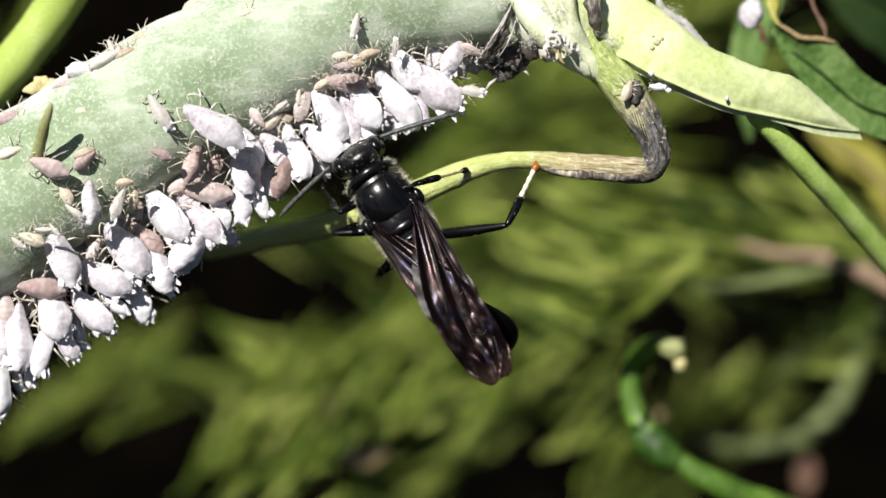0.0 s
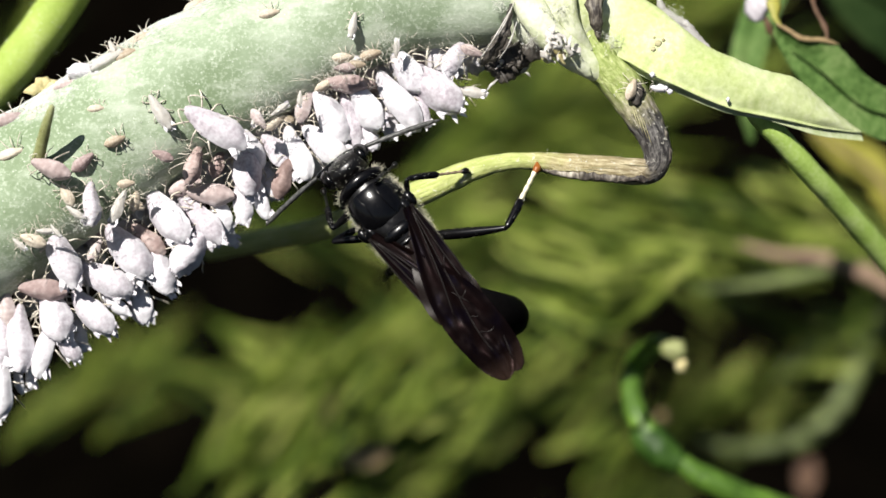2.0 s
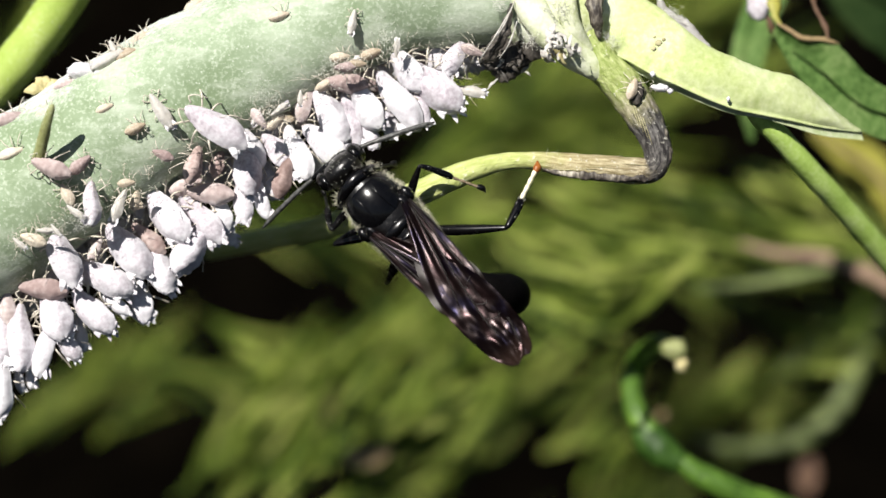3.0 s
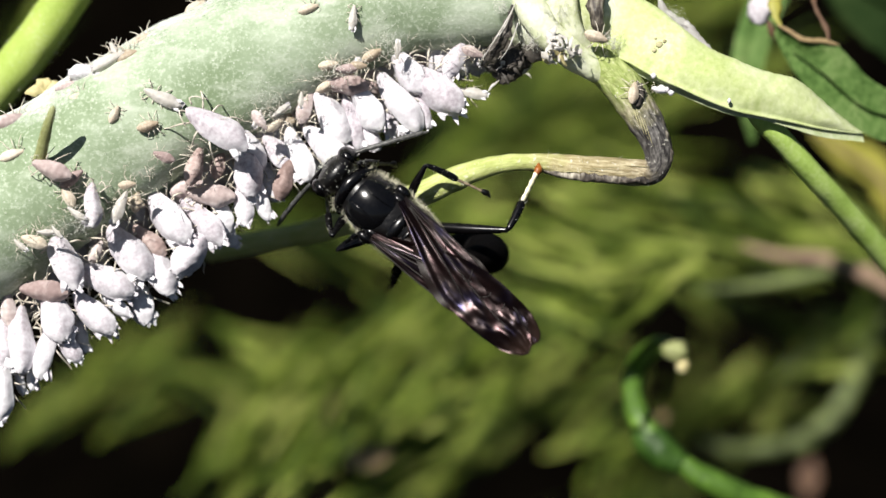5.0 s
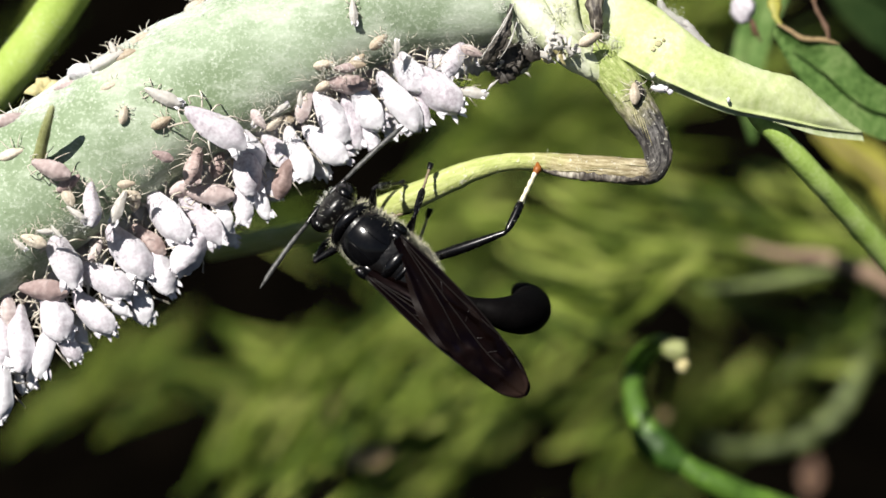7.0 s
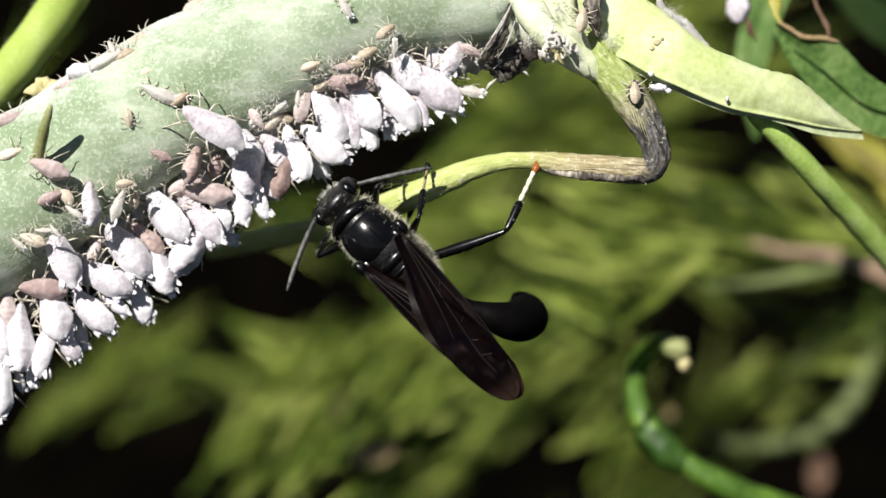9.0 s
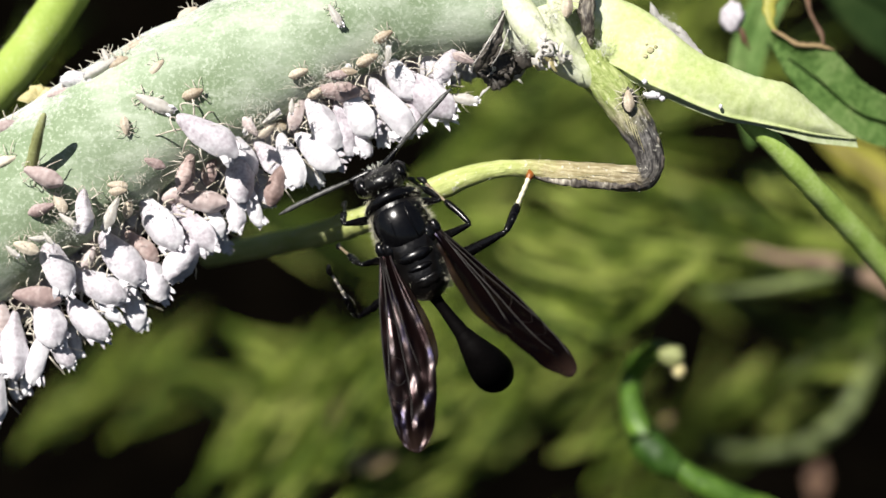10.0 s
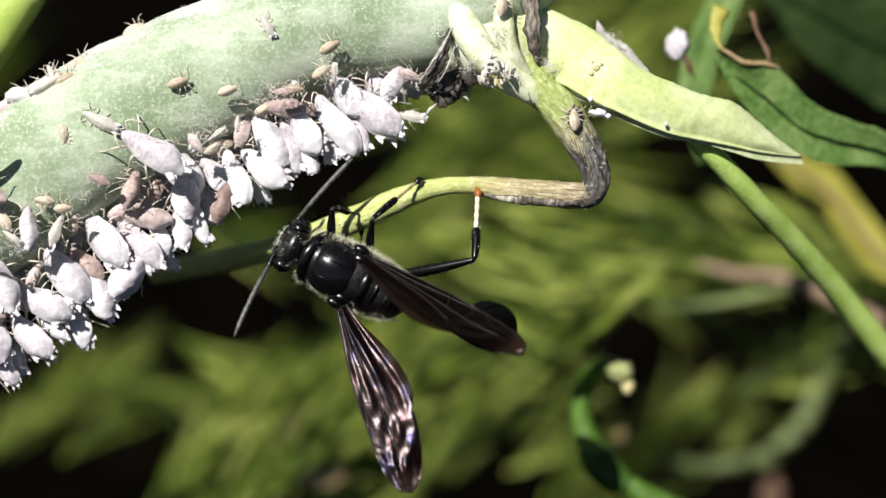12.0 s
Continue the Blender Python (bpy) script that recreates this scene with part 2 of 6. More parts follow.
PINK = surface("lilac_aphid", [(0.28, (0.26, 0.19, 0.18)), (0.5, (0.44, 0.36, 0.345)), (0.7, (0.64, 0.58, 0.57))], 0.6, 0.75, 0.12, 0.5, 0.2, vary=0.3)
DUSKY = surface("dusky_aphid", [(0.28, (0.19, 0.13, 0.115)), (0.5, (0.34, 0.25, 0.23)), (0.7, (0.50, 0.42, 0.39))], 0.5, 0.6, 0.1, 0.4, 0.3, vary=0.25)
TAN = surface("tan_aphid", [(0.3, (0.32, 0.255, 0.18)), (0.5, (0.50, 0.43, 0.34)), (0.7, (0.66, 0.60, 0.50))], 0.6, 0.5, 0.1, 0.3, 0.2, vary=0.25)
SHELL = surface("shed_skin", [(0.3, (0.52, 0.48, 0.42)), (0.7, (0.80, 0.79, 0.77))], 0.5, 0.6, 0.1, 0.8, trans=0.3)
LIMB = surface("aphid_limb", [(0.3, (0.48, 0.42, 0.34)), (0.7, (0.70, 0.65, 0.56))], 0.5, 0.6)
BLACK = surface("black_cuticle", [(0.3, (0.0012, 0.0012, 0.0015)), (0.7, (0.003, 0.0026, 0.003))], 2.0, 0.20, 0.4, 0.03, 0.4, rough2=0.32)
MATT = surface("matt_black_cuticle", [(0.3, (0.0012, 0.001, 0.001)), (0.7, (0.003, 0.0025, 0.0025))], 1.5, 0.55, 0.25, 0.15, 0.05, rough2=0.65)
POLISH = surface("polished_cuticle", [(0.3, (0.002, 0.002, 0.0025)), (0.7, (0.004, 0.004, 0.0045))], 1.2, 0.15, 0.3, 0.03, 0.34, rough2=0.26)
VEIN = surface("dark_vein", [(0.3, (0.003, 0.002, 0.002)), (0.7, (0.008, 0.005, 0.004))], 1.0, 0.42, 0.3, 0.1, 0.2)
BUD = surface("bud_skin", [(0.3, (0.15, 0.15, 0.05)), (0.5, (0.25, 0.27, 0.11)), (0.75, (0.38, 0.40, 0.22))], 1.5, 0.6, 0.2, 0.5, 0.3, speck=0.2)
DULL = surface("dull_cuticle", [(0.3, (0.0015, 0.0015, 0.0015)), (0.7, (0.005, 0.004, 0.004))], 0.6, 0.24, 0.2, 0.28, 0.45, rough2=0.42)
FROSTED = surface("frosted_cuticle", [(0.35, (0.012, 0.012, 0.011)), (0.6, (0.10, 0.10, 0.095))], 0.3, 0.4, 0.12, 0.3, 0.5, rough2=0.55)
GOLD = surface("golden_hair", [(0.3, (0.50, 0.47, 0.34)), (0.7, (0.74, 0.71, 0.56))], 0.6, 0.5)
TARSUS = surface("tan_tarsus", [(0.3, (0.12, 0.085, 0.05)), (0.7, (0.34, 0.27, 0.18))], 0.5, 0.5)
CREAM = surface("cream_tarsus", [(0.3, (0.7, 0.64, 0.42)), (0.7, (0.82, 0.78, 0.6))], 0.5, 0.45)
ORANGE = surface("orange_claw", [(0.3, (0.14, 0.04, 0.008)), (0.7, (0.36, 0.12, 0.02))], 0.4, 0.4)
DARKLEAF = surface("dark_leaf", [(0.34, (0.035, 0.075, 0.016)), (0.5, (0.085, 0.15, 0.04)), (0.68, (0.17, 0.24, 0.085))], 2.6, 0.65, 0.4, 0.6, 0.07)
# Shaded copy of dark_leaf: the shade is in the base colour.
SHADELEAF = surface("shade_toned_leaf", [(0.3, (0.006, 0.014, 0.004)), (0.5, (0.014, 0.028, 0.008)), (0.72, (0.035, 0.055, 0.018))], 4.0, 0.7, 0.5, 0.4, 0.03)
# Darker than the tendril green, to stand in for shade on its lower coil.
SHEATH_SHADE = surface("sheath_shade_green", [(0.36, (0.014, 0.04, 0.004)), (0.55, (0.035, 0.08, 0.010)), (0.7, (0.08, 0.15, 0.024))], 3.0, 0.5, 0.4, 0.4, 0.25)
TENDRIL = surface("tendril_green", [(0.38, (0.03, 0.065, 0.008)), (0.52, (0.06, 0.125, 0.015)), (0.66, (0.15, 0.26, 0.035))], 4.5, 0.4, 0.4, 0.5, 0.35)
# Leaflet tones run from near-black to bright, standing in for shade and sun.
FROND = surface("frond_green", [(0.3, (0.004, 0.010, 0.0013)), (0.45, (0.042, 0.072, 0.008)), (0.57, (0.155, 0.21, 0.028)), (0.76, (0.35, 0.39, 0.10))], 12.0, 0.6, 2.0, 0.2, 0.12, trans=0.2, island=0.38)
STRAW = surface("straw", [(0.3, (0.22, 0.15, 0.07)), (0.7, (0.38, 0.28, 0.14))], 4.0, 0.7, 0.6)
BROWN = surface("brown_twig", [(0.3, (0.06, 0.03, 0.016)), (0.7, (0.14, 0.075, 0.04))], 3.0, 0.7, 0.6)
TANTWIG = surface("tan_twig", [(0.3, (0.17, 0.11, 0.07)), (0.7, (0.34, 0.23, 0.16))], 3.0, 0.7, 0.6)
DULLSTALK = surface("dull_stalk", [(0.36, (0.05, 0.07, 0.016)), (0.64, (0.16, 0.20, 0.06))], 6.0, 0.6, 0.8)
YELLOW = surface("yellow_leaf", [(0.3, (0.18, 0.175, 0.022)), (0.7, (0.36, 0.34, 0.06))], 4.0, 0.6, 0.6)
PETAL = surface("dried_petal", [(0.3, (0.42, 0.35, 0.14)), (0.7, (0.62, 0.56, 0.32))], 0.7, 0.7, 0.15, 0.5)
# Soil colour taken down to near-black to stand in for shade between plants.
SHADED_SOIL = surface("soil", [(0.3, (0.0006, 0.0005, 0.0004)), (0.55, (0.0016, 0.0013, 0.0009)), (0.8, (0.006, 0.0045, 0.003))], 30.0, 0.95, 4.0, 0.8, 0.0)


def wing_material():
    m, n, l, b = shader("smoky_wing", 0.22, 0.0, 0.12)
    co = n.new("ShaderNodeTexCoord")
    no = n.new("ShaderNodeTexNoise")
    no.inputs["Scale"].default_value, no.inputs["Detail"].default_value = 1300, 7
    pleat = n.new("ShaderNodeMapping")
    pleat.inputs["Scale"].default_value = (0.42, 1.0, 1.0)
    l.new(co.outputs["Object"], pleat.inputs[0])
    l.new(pleat.outputs[0], no.inputs["Vector"])
    ramp = n.new("ShaderNodeValToRGB")
    ramp.color_ramp.elements[0].position, ramp.color_ramp.elements[0].color = 0.3, (0.0012, 0.0006, 0.0006, 1)
    ramp.color_ramp.elements[1].position, ramp.color_ramp.elements[1].color = 0.75, (0.003, 0.0013, 0.001, 1)
    l.new(no.outputs[0], ramp.inputs[0])
    place = n.new("ShaderNodeSeparateXYZ")
    l.new(co.outputs["Object"], place.inputs[0])
    end = n.new("ShaderNodeMapRange")
    end.inputs[1].default_value, end.inputs[2].default_value = -10.3 * MM, -11.7 * MM
    l.new(place.outputs[0], end.inputs[0])
    margin = n.new("ShaderNodeMix")
    margin.data_type = "RGBA"
    margin.inputs[7].default_value = (0.02, 0.012, 0.009, 1)
    l.new(end.outputs[0], margin.inputs[0])
    l.new(ramp.outputs[0], margin.inputs[6])
    l.new(margin.outputs[2], b.inputs["Base Color"])
    sheen = n.new("ShaderNodeValToRGB")
    se = sheen.color_ramp.elements
    se.new(0.5)
    se[0].position, se[0].color = 0.38, (0.50, 0.46, 0.90, 1)
    se[1].position, se[1].color = 0.49, (0.98, 0.80, 0.80, 1)
    se[2].position, se[2].color = 0.63, (0.95, 0.62, 0.66, 1)
    l.new(no.outputs[0], sheen.inputs[0])
    l.new(sheen.outputs[0], b.inputs["Specular Tint"])
    b.inputs["Coat Weight"].default_value = 0.0
    bp = n.new("ShaderNodeBump")
    bp.inputs["Strength"].default_value, bp.inputs["Distance"].default_value = 0.5, 0.055 * MM
    l.new(no.outputs[0], bp.inputs["Height"])
    l.new(bp.outputs[0], b.inputs["Normal"])
    out = n["Material Output"]
    tr = n.new("ShaderNodeBsdfTransparent")
    tr.inputs[0].default_value = (0.55, 0.36, 0.26, 1)
    ms = n.new("ShaderNodeMixShader")
    sep = n.new("ShaderNodeSeparateXYZ")
    l.new(co.outputs["Object"], sep.inputs[0])
    clear = n.new("ShaderNodeMapRange")
    clear.inputs[1].default_value, clear.inputs[2].default_value = -7.5 * MM, -12 * MM
    clear.inputs[3].default_value, clear.inputs[4].default_value = 0.03, 0.16
    l.new(sep.outputs[0], clear.inputs[0])
    l.new(clear.outputs[0], ms.inputs[0])
    l.new(b.outputs[0], ms.inputs[1])
    l.new(tr.outputs[0], ms.inputs[2])
    l.new(ms.outputs[0], out.inputs[0])
    return m


def hind_wing_material():
    m, n, l, b = shader("clear_brown_wing", 0.36, 0.0, 0.18)
    b.inputs["Base Color"].default_value = (0.010, 0.006, 0.005, 1)
    tr, ms = n.new("ShaderNodeBsdfTransparent"), n.new("ShaderNodeMixShader")
    tr.inputs[0].default_value = (0.62, 0.46, 0.34, 1)
    ms.inputs[0].default_value = 0.45
    l.new(b.outputs[0], ms.inputs[1])
    l.new(tr.outputs[0], ms.inputs[2])
    l.new(ms.outputs[0], n["Material Output"].inputs[0])
    return m


WING = wing_material()
HINDWING = hind_wing_material()


# ---- modelling helpers ----
def spline(points, steps):
    """Points along a smooth curve through the given ones."""
    p = [np.array(q, float) for q in points]
    p = [2 * p[0] - p[1]] + p + [2 * p[-1] - p[-2]]
    out = []
    for i in range(1, len(p) - 2):
        for s in range(steps):
            t = s / steps
            a, b, c, d = p[i - 1], p[i], p[i + 1], p[i + 2]
            out.append(0.5 * (2 * b + (c - a) * t + (2 * a - 5 * b + 4 * c - d) * t * t + (3 * b - a - 3 * c + d) * t ** 3))
    out.append(p[-2])
    return out


def sweep(points, radii, n=12, steps=6, flat=1.0, up=(0, 0, 1), lump=0.0, lump_size=1.0, seed=0):
    """A tube in mm along a curve: radii at the points, flat: height over width, up: the side that is flattened."""
    path = spline(points, steps)
    rad = [r[0] for r in spline([(r, 0, 0) for r in radii], steps)]
    V, F = [], []
    for i, c in enumerate(path):
        t = path[min(i + 1, len(path) - 1)] - path[max(i - 1, 0)]
        t = Vector(t).normalized()
        s = t.cross(Vector(up))
        if s.length < 1e-4:
            s = t.cross(Vector((1, 0, 0)))
        s.normalize()
        w = s.cross(t)
        for k in range(n):
            a = 2 * math.pi * k / n
            q = s * math.cos(a) + w * math.sin(a) * flat
            r = max(rad[i], 0.004)
            if lump:
                r *= 1 + lump * noise.noise((Vector(c) + q * r) / lump_size + Vector((seed * 7.1, 0, 0)))
            V.append(Vector(c) + q * r)
    for i in range(len(path) - 1):
        for k in range(n):
            k2 = (k + 1) % n
            F.append((i * n + k, i * n + k2, (i + 1) * n + k2, (i + 1) * n + k))
    F.append(tuple(range(n - 1, -1, -1)))
    e = (len(path) - 1) * n
    F.append(tuple(e + k for k in range(n)))
    return V, F


def ball(centre, radii, n=16, rings=10, lump=0.0, lump_size=1.0):
    """An ellipsoid in mm."""
    V, F = [], []
    for i in range(rings + 1):
        a = math.pi * i / rings
        for k in range(n):
            b = 2 * math.pi * k / n
            d = Vector((math.sin(a) * math.cos(b), math.sin(a) * math.sin(b), math.cos(a)))
            g = 1 + (lump * noise.noise(d / lump_size) if lump else 0)
            V.append(Vector(centre) + Vector((d.x * radii[0], d.y * radii[1], d.z * radii[2])) * g)
    for i in range(rings):
        for k in range(n):
            k2 = (k + 1) % n
            F.append((i * n + k, (i + 1) * n + k, (i + 1) * n + k2, i * n + k2))
    return V, F


def join(*shapes):
    V, F = [], []
    for v, f in shapes:
        o = len(V)
        V += list(v)
        F += [tuple(i + o for i in q) for q in f]
    return V, F


def strand(a, b, r, bend=(0, 0, 0)):
    """A thin three-sided hair from a to b."""
    a, b = Vector(a), Vector(b)
    m = (a + b) / 2 + Vector(bend)
    s = (b - a).orthogonal().normalized()
    w = s.cross((b - a).normalized())
    V = []
    for c, rr in ((a, r), (m, r * 0.8)):
        for k in range(3):
            g = 2.094 * k
            V.append(c + (s * math.cos(g) + w * math.sin(g)) * rr)
    V.append(b)
    F = [(0, 1, 4, 3), (1, 2, 5, 4), (2, 0, 3, 5), (3, 4, 6), (4, 5, 6), (5, 3, 6)]
    return V, F


def mesh_of(name, shape, material, smooth=True):
    """A mesh from a shape in mm."""
    me = bpy.data.meshes.new(name)
    me.from_pydata([tuple(Vector(v) * MM) for v in shape[0]], [], shape[1])
    me.update()
    for m in material if isinstance(material, (list, tuple)) else [material]:
        me.materials.append(m)
    if smooth:
        me.polygons.foreach_set("use_smooth", [True] * len(me.polygons))
    return me


def part(name, shape, material, parent, label="", at=(0, 0, 0), smooth=True):
    """One mesh object under a thing or a part; the shape is in mm about the point at."""
    ob = new(name, mesh_of(name, shape, material, smooth))
    ob.parent = parent
    ob.location = mm(at)
    if label:
        ob["label"] = label
    return ob


def thing(name, base, label, category, group="", kind=""):
    """An Empty in the layout's axes at its base, a point of the layout in mm."""
    ob = new(name)
    ob.empty_display_size = 0.002
    ob.matrix_world = PLATE @ Matrix.Translation(mm(base))
    return tagged(ob, label, category, group, kind)


def about(shape, base):
    b = Vector(base)
    return [Vector(v) - b for v in shape[0]], shape[1]


# ---- ground ----
def ground():
    n = 60
    V, F = [], []
    for i in range(n + 1):
        for k in range(n + 1):
            u, v = i / n * 2 - 1, k / n * 2 - 1
            x, y = 200e3 * abs(u) ** 5 * (1 if u > 0 else -1), 200e3 * abs(v) ** 5 * (1 if v > 0 else -1)
            V.append((x, y, 14 * noise.noise(Vector((x / 90, y / 90, 0))) * math.exp(-(x * x + y * y) / 4e6) - 12))
    for i in range(n):
        for k in range(n):
            a = i * (n + 1) + k
            F.append((a, a + n + 1, a + n + 2, a + 1))
    ob = new("ground", mesh_of("ground", (V, F), SHADED_SOIL))
    tagged(ob, "garden soil coloured near-black for the shade under the plants", "ground", kind="structure")


# ---- the infested plant ----
STEM_PATH = [(-38.75, 0.0, -4.66), (-31.75, 0.0, -0.11), (-24.75, 0.0, 4.34), (-17.05, 0.0, 9.24), (-9.35, 0.0, 13.30), (-3.05, 0.0, 15.75), (2.56, 0.0, 16.52), (6.76, 0.0, 18.45), (11.66, 0.0, 22.12)]
STEM_RADII = [5.25, 4.97, 4.69, 4.48, 4.06, 3.71, 3.78, 3.64, 3.50]


def fuzz(path, radii, count, length, r, seed, deep=1.0, front=-0.25, high=-2.0, lie=0.7, soft=0.12, off=0.97):
    """Short hairs standing on a tube."""
    rng = random.Random(seed)
    pts = spline(path, 10)
    rad = [q[0] for q in spline([(x, 0, 0) for x in radii], 10)]
    out = []
    for _ in range(count):
        i = rng.randrange(1, len(pts) - 1)
        t = Vector(pts[i + 1] - pts[i - 1]).normalized()
        c = Vector(pts[i]) + t * rng.uniform(-0.5, 0.5) * (Vector(pts[i + 1]) - Vector(pts[i])).length
        s = t.cross(Vector((0, 1, 0))).normalized()
        w = s.cross(t)
        a = rng.uniform(0, 2 * math.pi)
        d = s * math.cos(a) + w * math.sin(a)
        if d.y > -front or d.z < high + rng.gauss(0, soft):
            continue
        base = c + Vector((d.x, d.y * deep, d.z)) * rad[i] * off
        tip = base + (d + t * rng.uniform(-lie, lie) + Vector((rng.uniform(-0.4, 0.4), 0, rng.uniform(-0.4, 0.4)))).normalized() * length * rng.uniform(0.5, 1.3)
        out.append(strand(base, tip, r, (rng.uniform(-0.1, 0.1), 0, rng.uniform(-0.1, 0.1))))
    return join(*out)


def sheet(edge_a, edge_b, bulge, thick, n=8, ragged=0.0, steps=6):
    """A thin leaf between two edges in mm; bulge moves its middle away from the eye, or nearer if negative."""
    A, B = spline(edge_a, steps), spline(edge_b, steps)
    V, F = [], []
    for side in (0, 1):
        for i, (a, b) in enumerate(zip(A, B)):
            for k in range(n + 1):
                v = k / n
                q = Vector(a).lerp(Vector(b), v)
                w = (Vector(b) - Vector(a)).length
                wave = noise.noise(Vector((i * 0.55, v * 2.3, bulge * 5)))
                q += Vector((0.5, 0, 0.8)) * ragged * noise.noise(Vector((i * 1.7, v * 4, thick * 9))) * (1 - v) * 2
                q.y += bulge * math.sin(math.pi * v) * min(1, w / 2) + 0.10 * wave * min(1, w) + side * thick * min(1, w * 0.7)
                V.append(q)
    m = len(A) * (n + 1)
    for i in range(len(A) - 1):
        for k in range(n):
            q = i * (n + 1) + k
            F.append((q, q + 1, q + n + 2, q + n + 1))
            F.append((m + q, m + q + n + 1, m + q + n + 2, m + q + 1))
        for k in (0, n):
            q, r = i * (n + 1) + k, (i + 1) * (n + 1) + k
            F.append((q, r, m + r, m + q))
    return V, F


def stem_film(low, high, n=14):
    """A thin coat on the stem between two angles from its upper edge towards the eye."""
    pts = spline(STEM_PATH, 14)
    rad = [q[0] for q in spline([(r, 0, 0) for r in STEM_RADII], 14)]
    V, F = [], []
    for i, c in enumerate(pts):
        t = Vector(pts[min(i + 1, len(pts) - 1)] - pts[max(i - 1, 0)]).normalized()
        s = t.cross(Vector((0, 1, 0))).normalized()
        for k in range(n + 1):
            a = radians(low + (high - low) * k / n)
            q = s * math.cos(a) + Vector((0, -1, 0)) * math.sin(a) * 0.82
            r = rad[i] * (1 + 0.05 * noise.noise((Vector(c) + q * rad[i]) / 3.0)) + 0.035
            V.append(Vector(c) + q * r)
    for i in range(len(pts) - 1):
        for k in range(n):
            q = i * (n + 1) + k
            F.append((q, q + 1, q + n + 2, q + n + 1))
    return V, F


def mark_rim_white(ob, n):
    """Stores how strongly the rim is whitened: whole at the upper edge, none at the lower border."""
    a = ob.data.attributes.new("rim_white", "FLOAT", "POINT")
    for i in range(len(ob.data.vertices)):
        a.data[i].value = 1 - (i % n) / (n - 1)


def mark_length(ob, n):
    """Stores how far along its tube each vertex lies, and where round it, for the skin of the twig."""
    count = len(ob.data.vertices)
    a = ob.data.attributes.new("along", "FLOAT", "POINT")
    r = ob.data.attributes.new("round", "FLOAT_VECTOR", "POINT")
    last = count // n - 1
    for i in range(count):
        u, g = (i // n) / last, 2 * math.pi * (i % n) / n
        a.data[i].value = u
        r.data[i].vector = (u * 9, math.cos(g), math.sin(g))


def plant():
    base = STEM_PATH[0]
    p = thing("plant", base, "grey-green waxy plant stem with lime leaf, withered twig and dense aphids", "plant")
    stem = part("main_stem", about(sweep(STEM_PATH, STEM_RADII, 40, 14, 0.82, (0, 1, 0), 0.05, 3.0), base), STEM, p, "thick grey-green stem with a waxy bloom")
    hair = part("stem_hair", about(fuzz(STEM_PATH, STEM_RADII, 1500, 0.32, 0.008, 3, 0.82, front=0.1), base), HAIRS, stem)
    hair["kind"] = "stuff"
    part("down", about(fuzz(STEM_PATH, STEM_RADII, 9000, 0.36, 0.010, 51, 0.82, front=-0.3, high=0.74, lie=1.6, soft=0.06), base), HAIRS, stem, "white down along the stem's upper edge")["kind"] = "stuff"
    # The coat whitens the upper flank in place of the rim's sunlight.
    film = part("wax_rim_light", about(stem_film(-25, 66), base), film_skin(), stem, "powdery white wax film painting the stem's sunlit upper rim")
    mark_rim_white(film, 15)
    part("node", about(sweep([(1.87, 0.60, 17.67), (4.49, 0.20, 15.50), (6.93, 0.00, 14.42), (9.22, 0.20, 14.27), (11.35, 0.40, 13.42)], [2.6, 2.9, 2.6, 2.2, 1.3], 24, 8, 0.85, (0, 1, 0), 0.12, 1.6), base), NODE, p, "pale green swollen node")
    # ribs that run over the node into the leaf and twig
    part("node_rib", about(sweep([(3.88, -1.80, 17.61), (4.72, -2.40, 15.45), (5.74, -2.50, 13.73), (7.31, -2.00, 12.25), (9.10, -1.20, 11.21), (10.31, -1.20, 10.27)], [0.8, 0.9, 0.95, 0.9, 0.8, 0.1], 16, 6, 0.8, (0, 1, 0), 0.2, 1.1), base), NODE, p)
    part("node_rib", about(sweep([(7.32, -1.80, 17.61), (7.36, -2.30, 15.46), (7.70, -2.30, 13.58), (8.91, -1.40, 11.98)], [0.6, 0.65, 0.6, 0.4], 14, 6, 0.8, (0, 1, 0), 0.2, 0.8), base), NODE, p)
    part("dry_groove", about(sweep([(8.96, -2.00, 17.57), (9.06, -2.40, 15.45), (9.19, -2.40, 13.91), (9.46, -1.80, 12.79)], [0.45, 0.5, 0.42, 0.1], 12, 6, 0.7, (0, 1, 0), 0.5, 0.5), base), WITHER, p, "brown withered groove in the node")
    part("node_hair", about(fuzz([(3.88, -1.80, 17.61), (4.72, -2.40, 15.45), (5.74, -2.50, 13.73), (7.31, -2.00, 12.25), (9.10, -1.20, 11.21)], [0.8, 0.9, 0.95, 0.9, 0.95], 700, 0.5, 0.011, 33, front=1.0), base), HAIRS, p)["kind"] = "stuff"
    # lime leaf: an upper blade folded along its keel over a narrow lower one
    upper = [(8.98, -0.20, 16.91), (12.56, -0.90, 15.26), (14.24, -1.30, 13.89), (16.11, -1.50, 12.45), (17.68, -1.40, 11.74), (19.48, -1.00, 11.09), (21.62, -0.40, 10.63), (23.04, 0.20, 9.68), (24.63, 1.00, 8.52), (26.26, 2.00, 7.56)]
    fold = [(8.77, -0.60, 12.73), (11.08, -1.70, 11.60), (12.42, -2.00, 10.78), (14.12, -2.10, 10.01), (15.85, -2.00, 9.23), (17.62, -1.70, 8.60), (19.27, -1.20, 8.30), (21.29, -0.60, 7.97), (23.39, 0.20, 7.61), (26.23, 1.60, 7.39)]
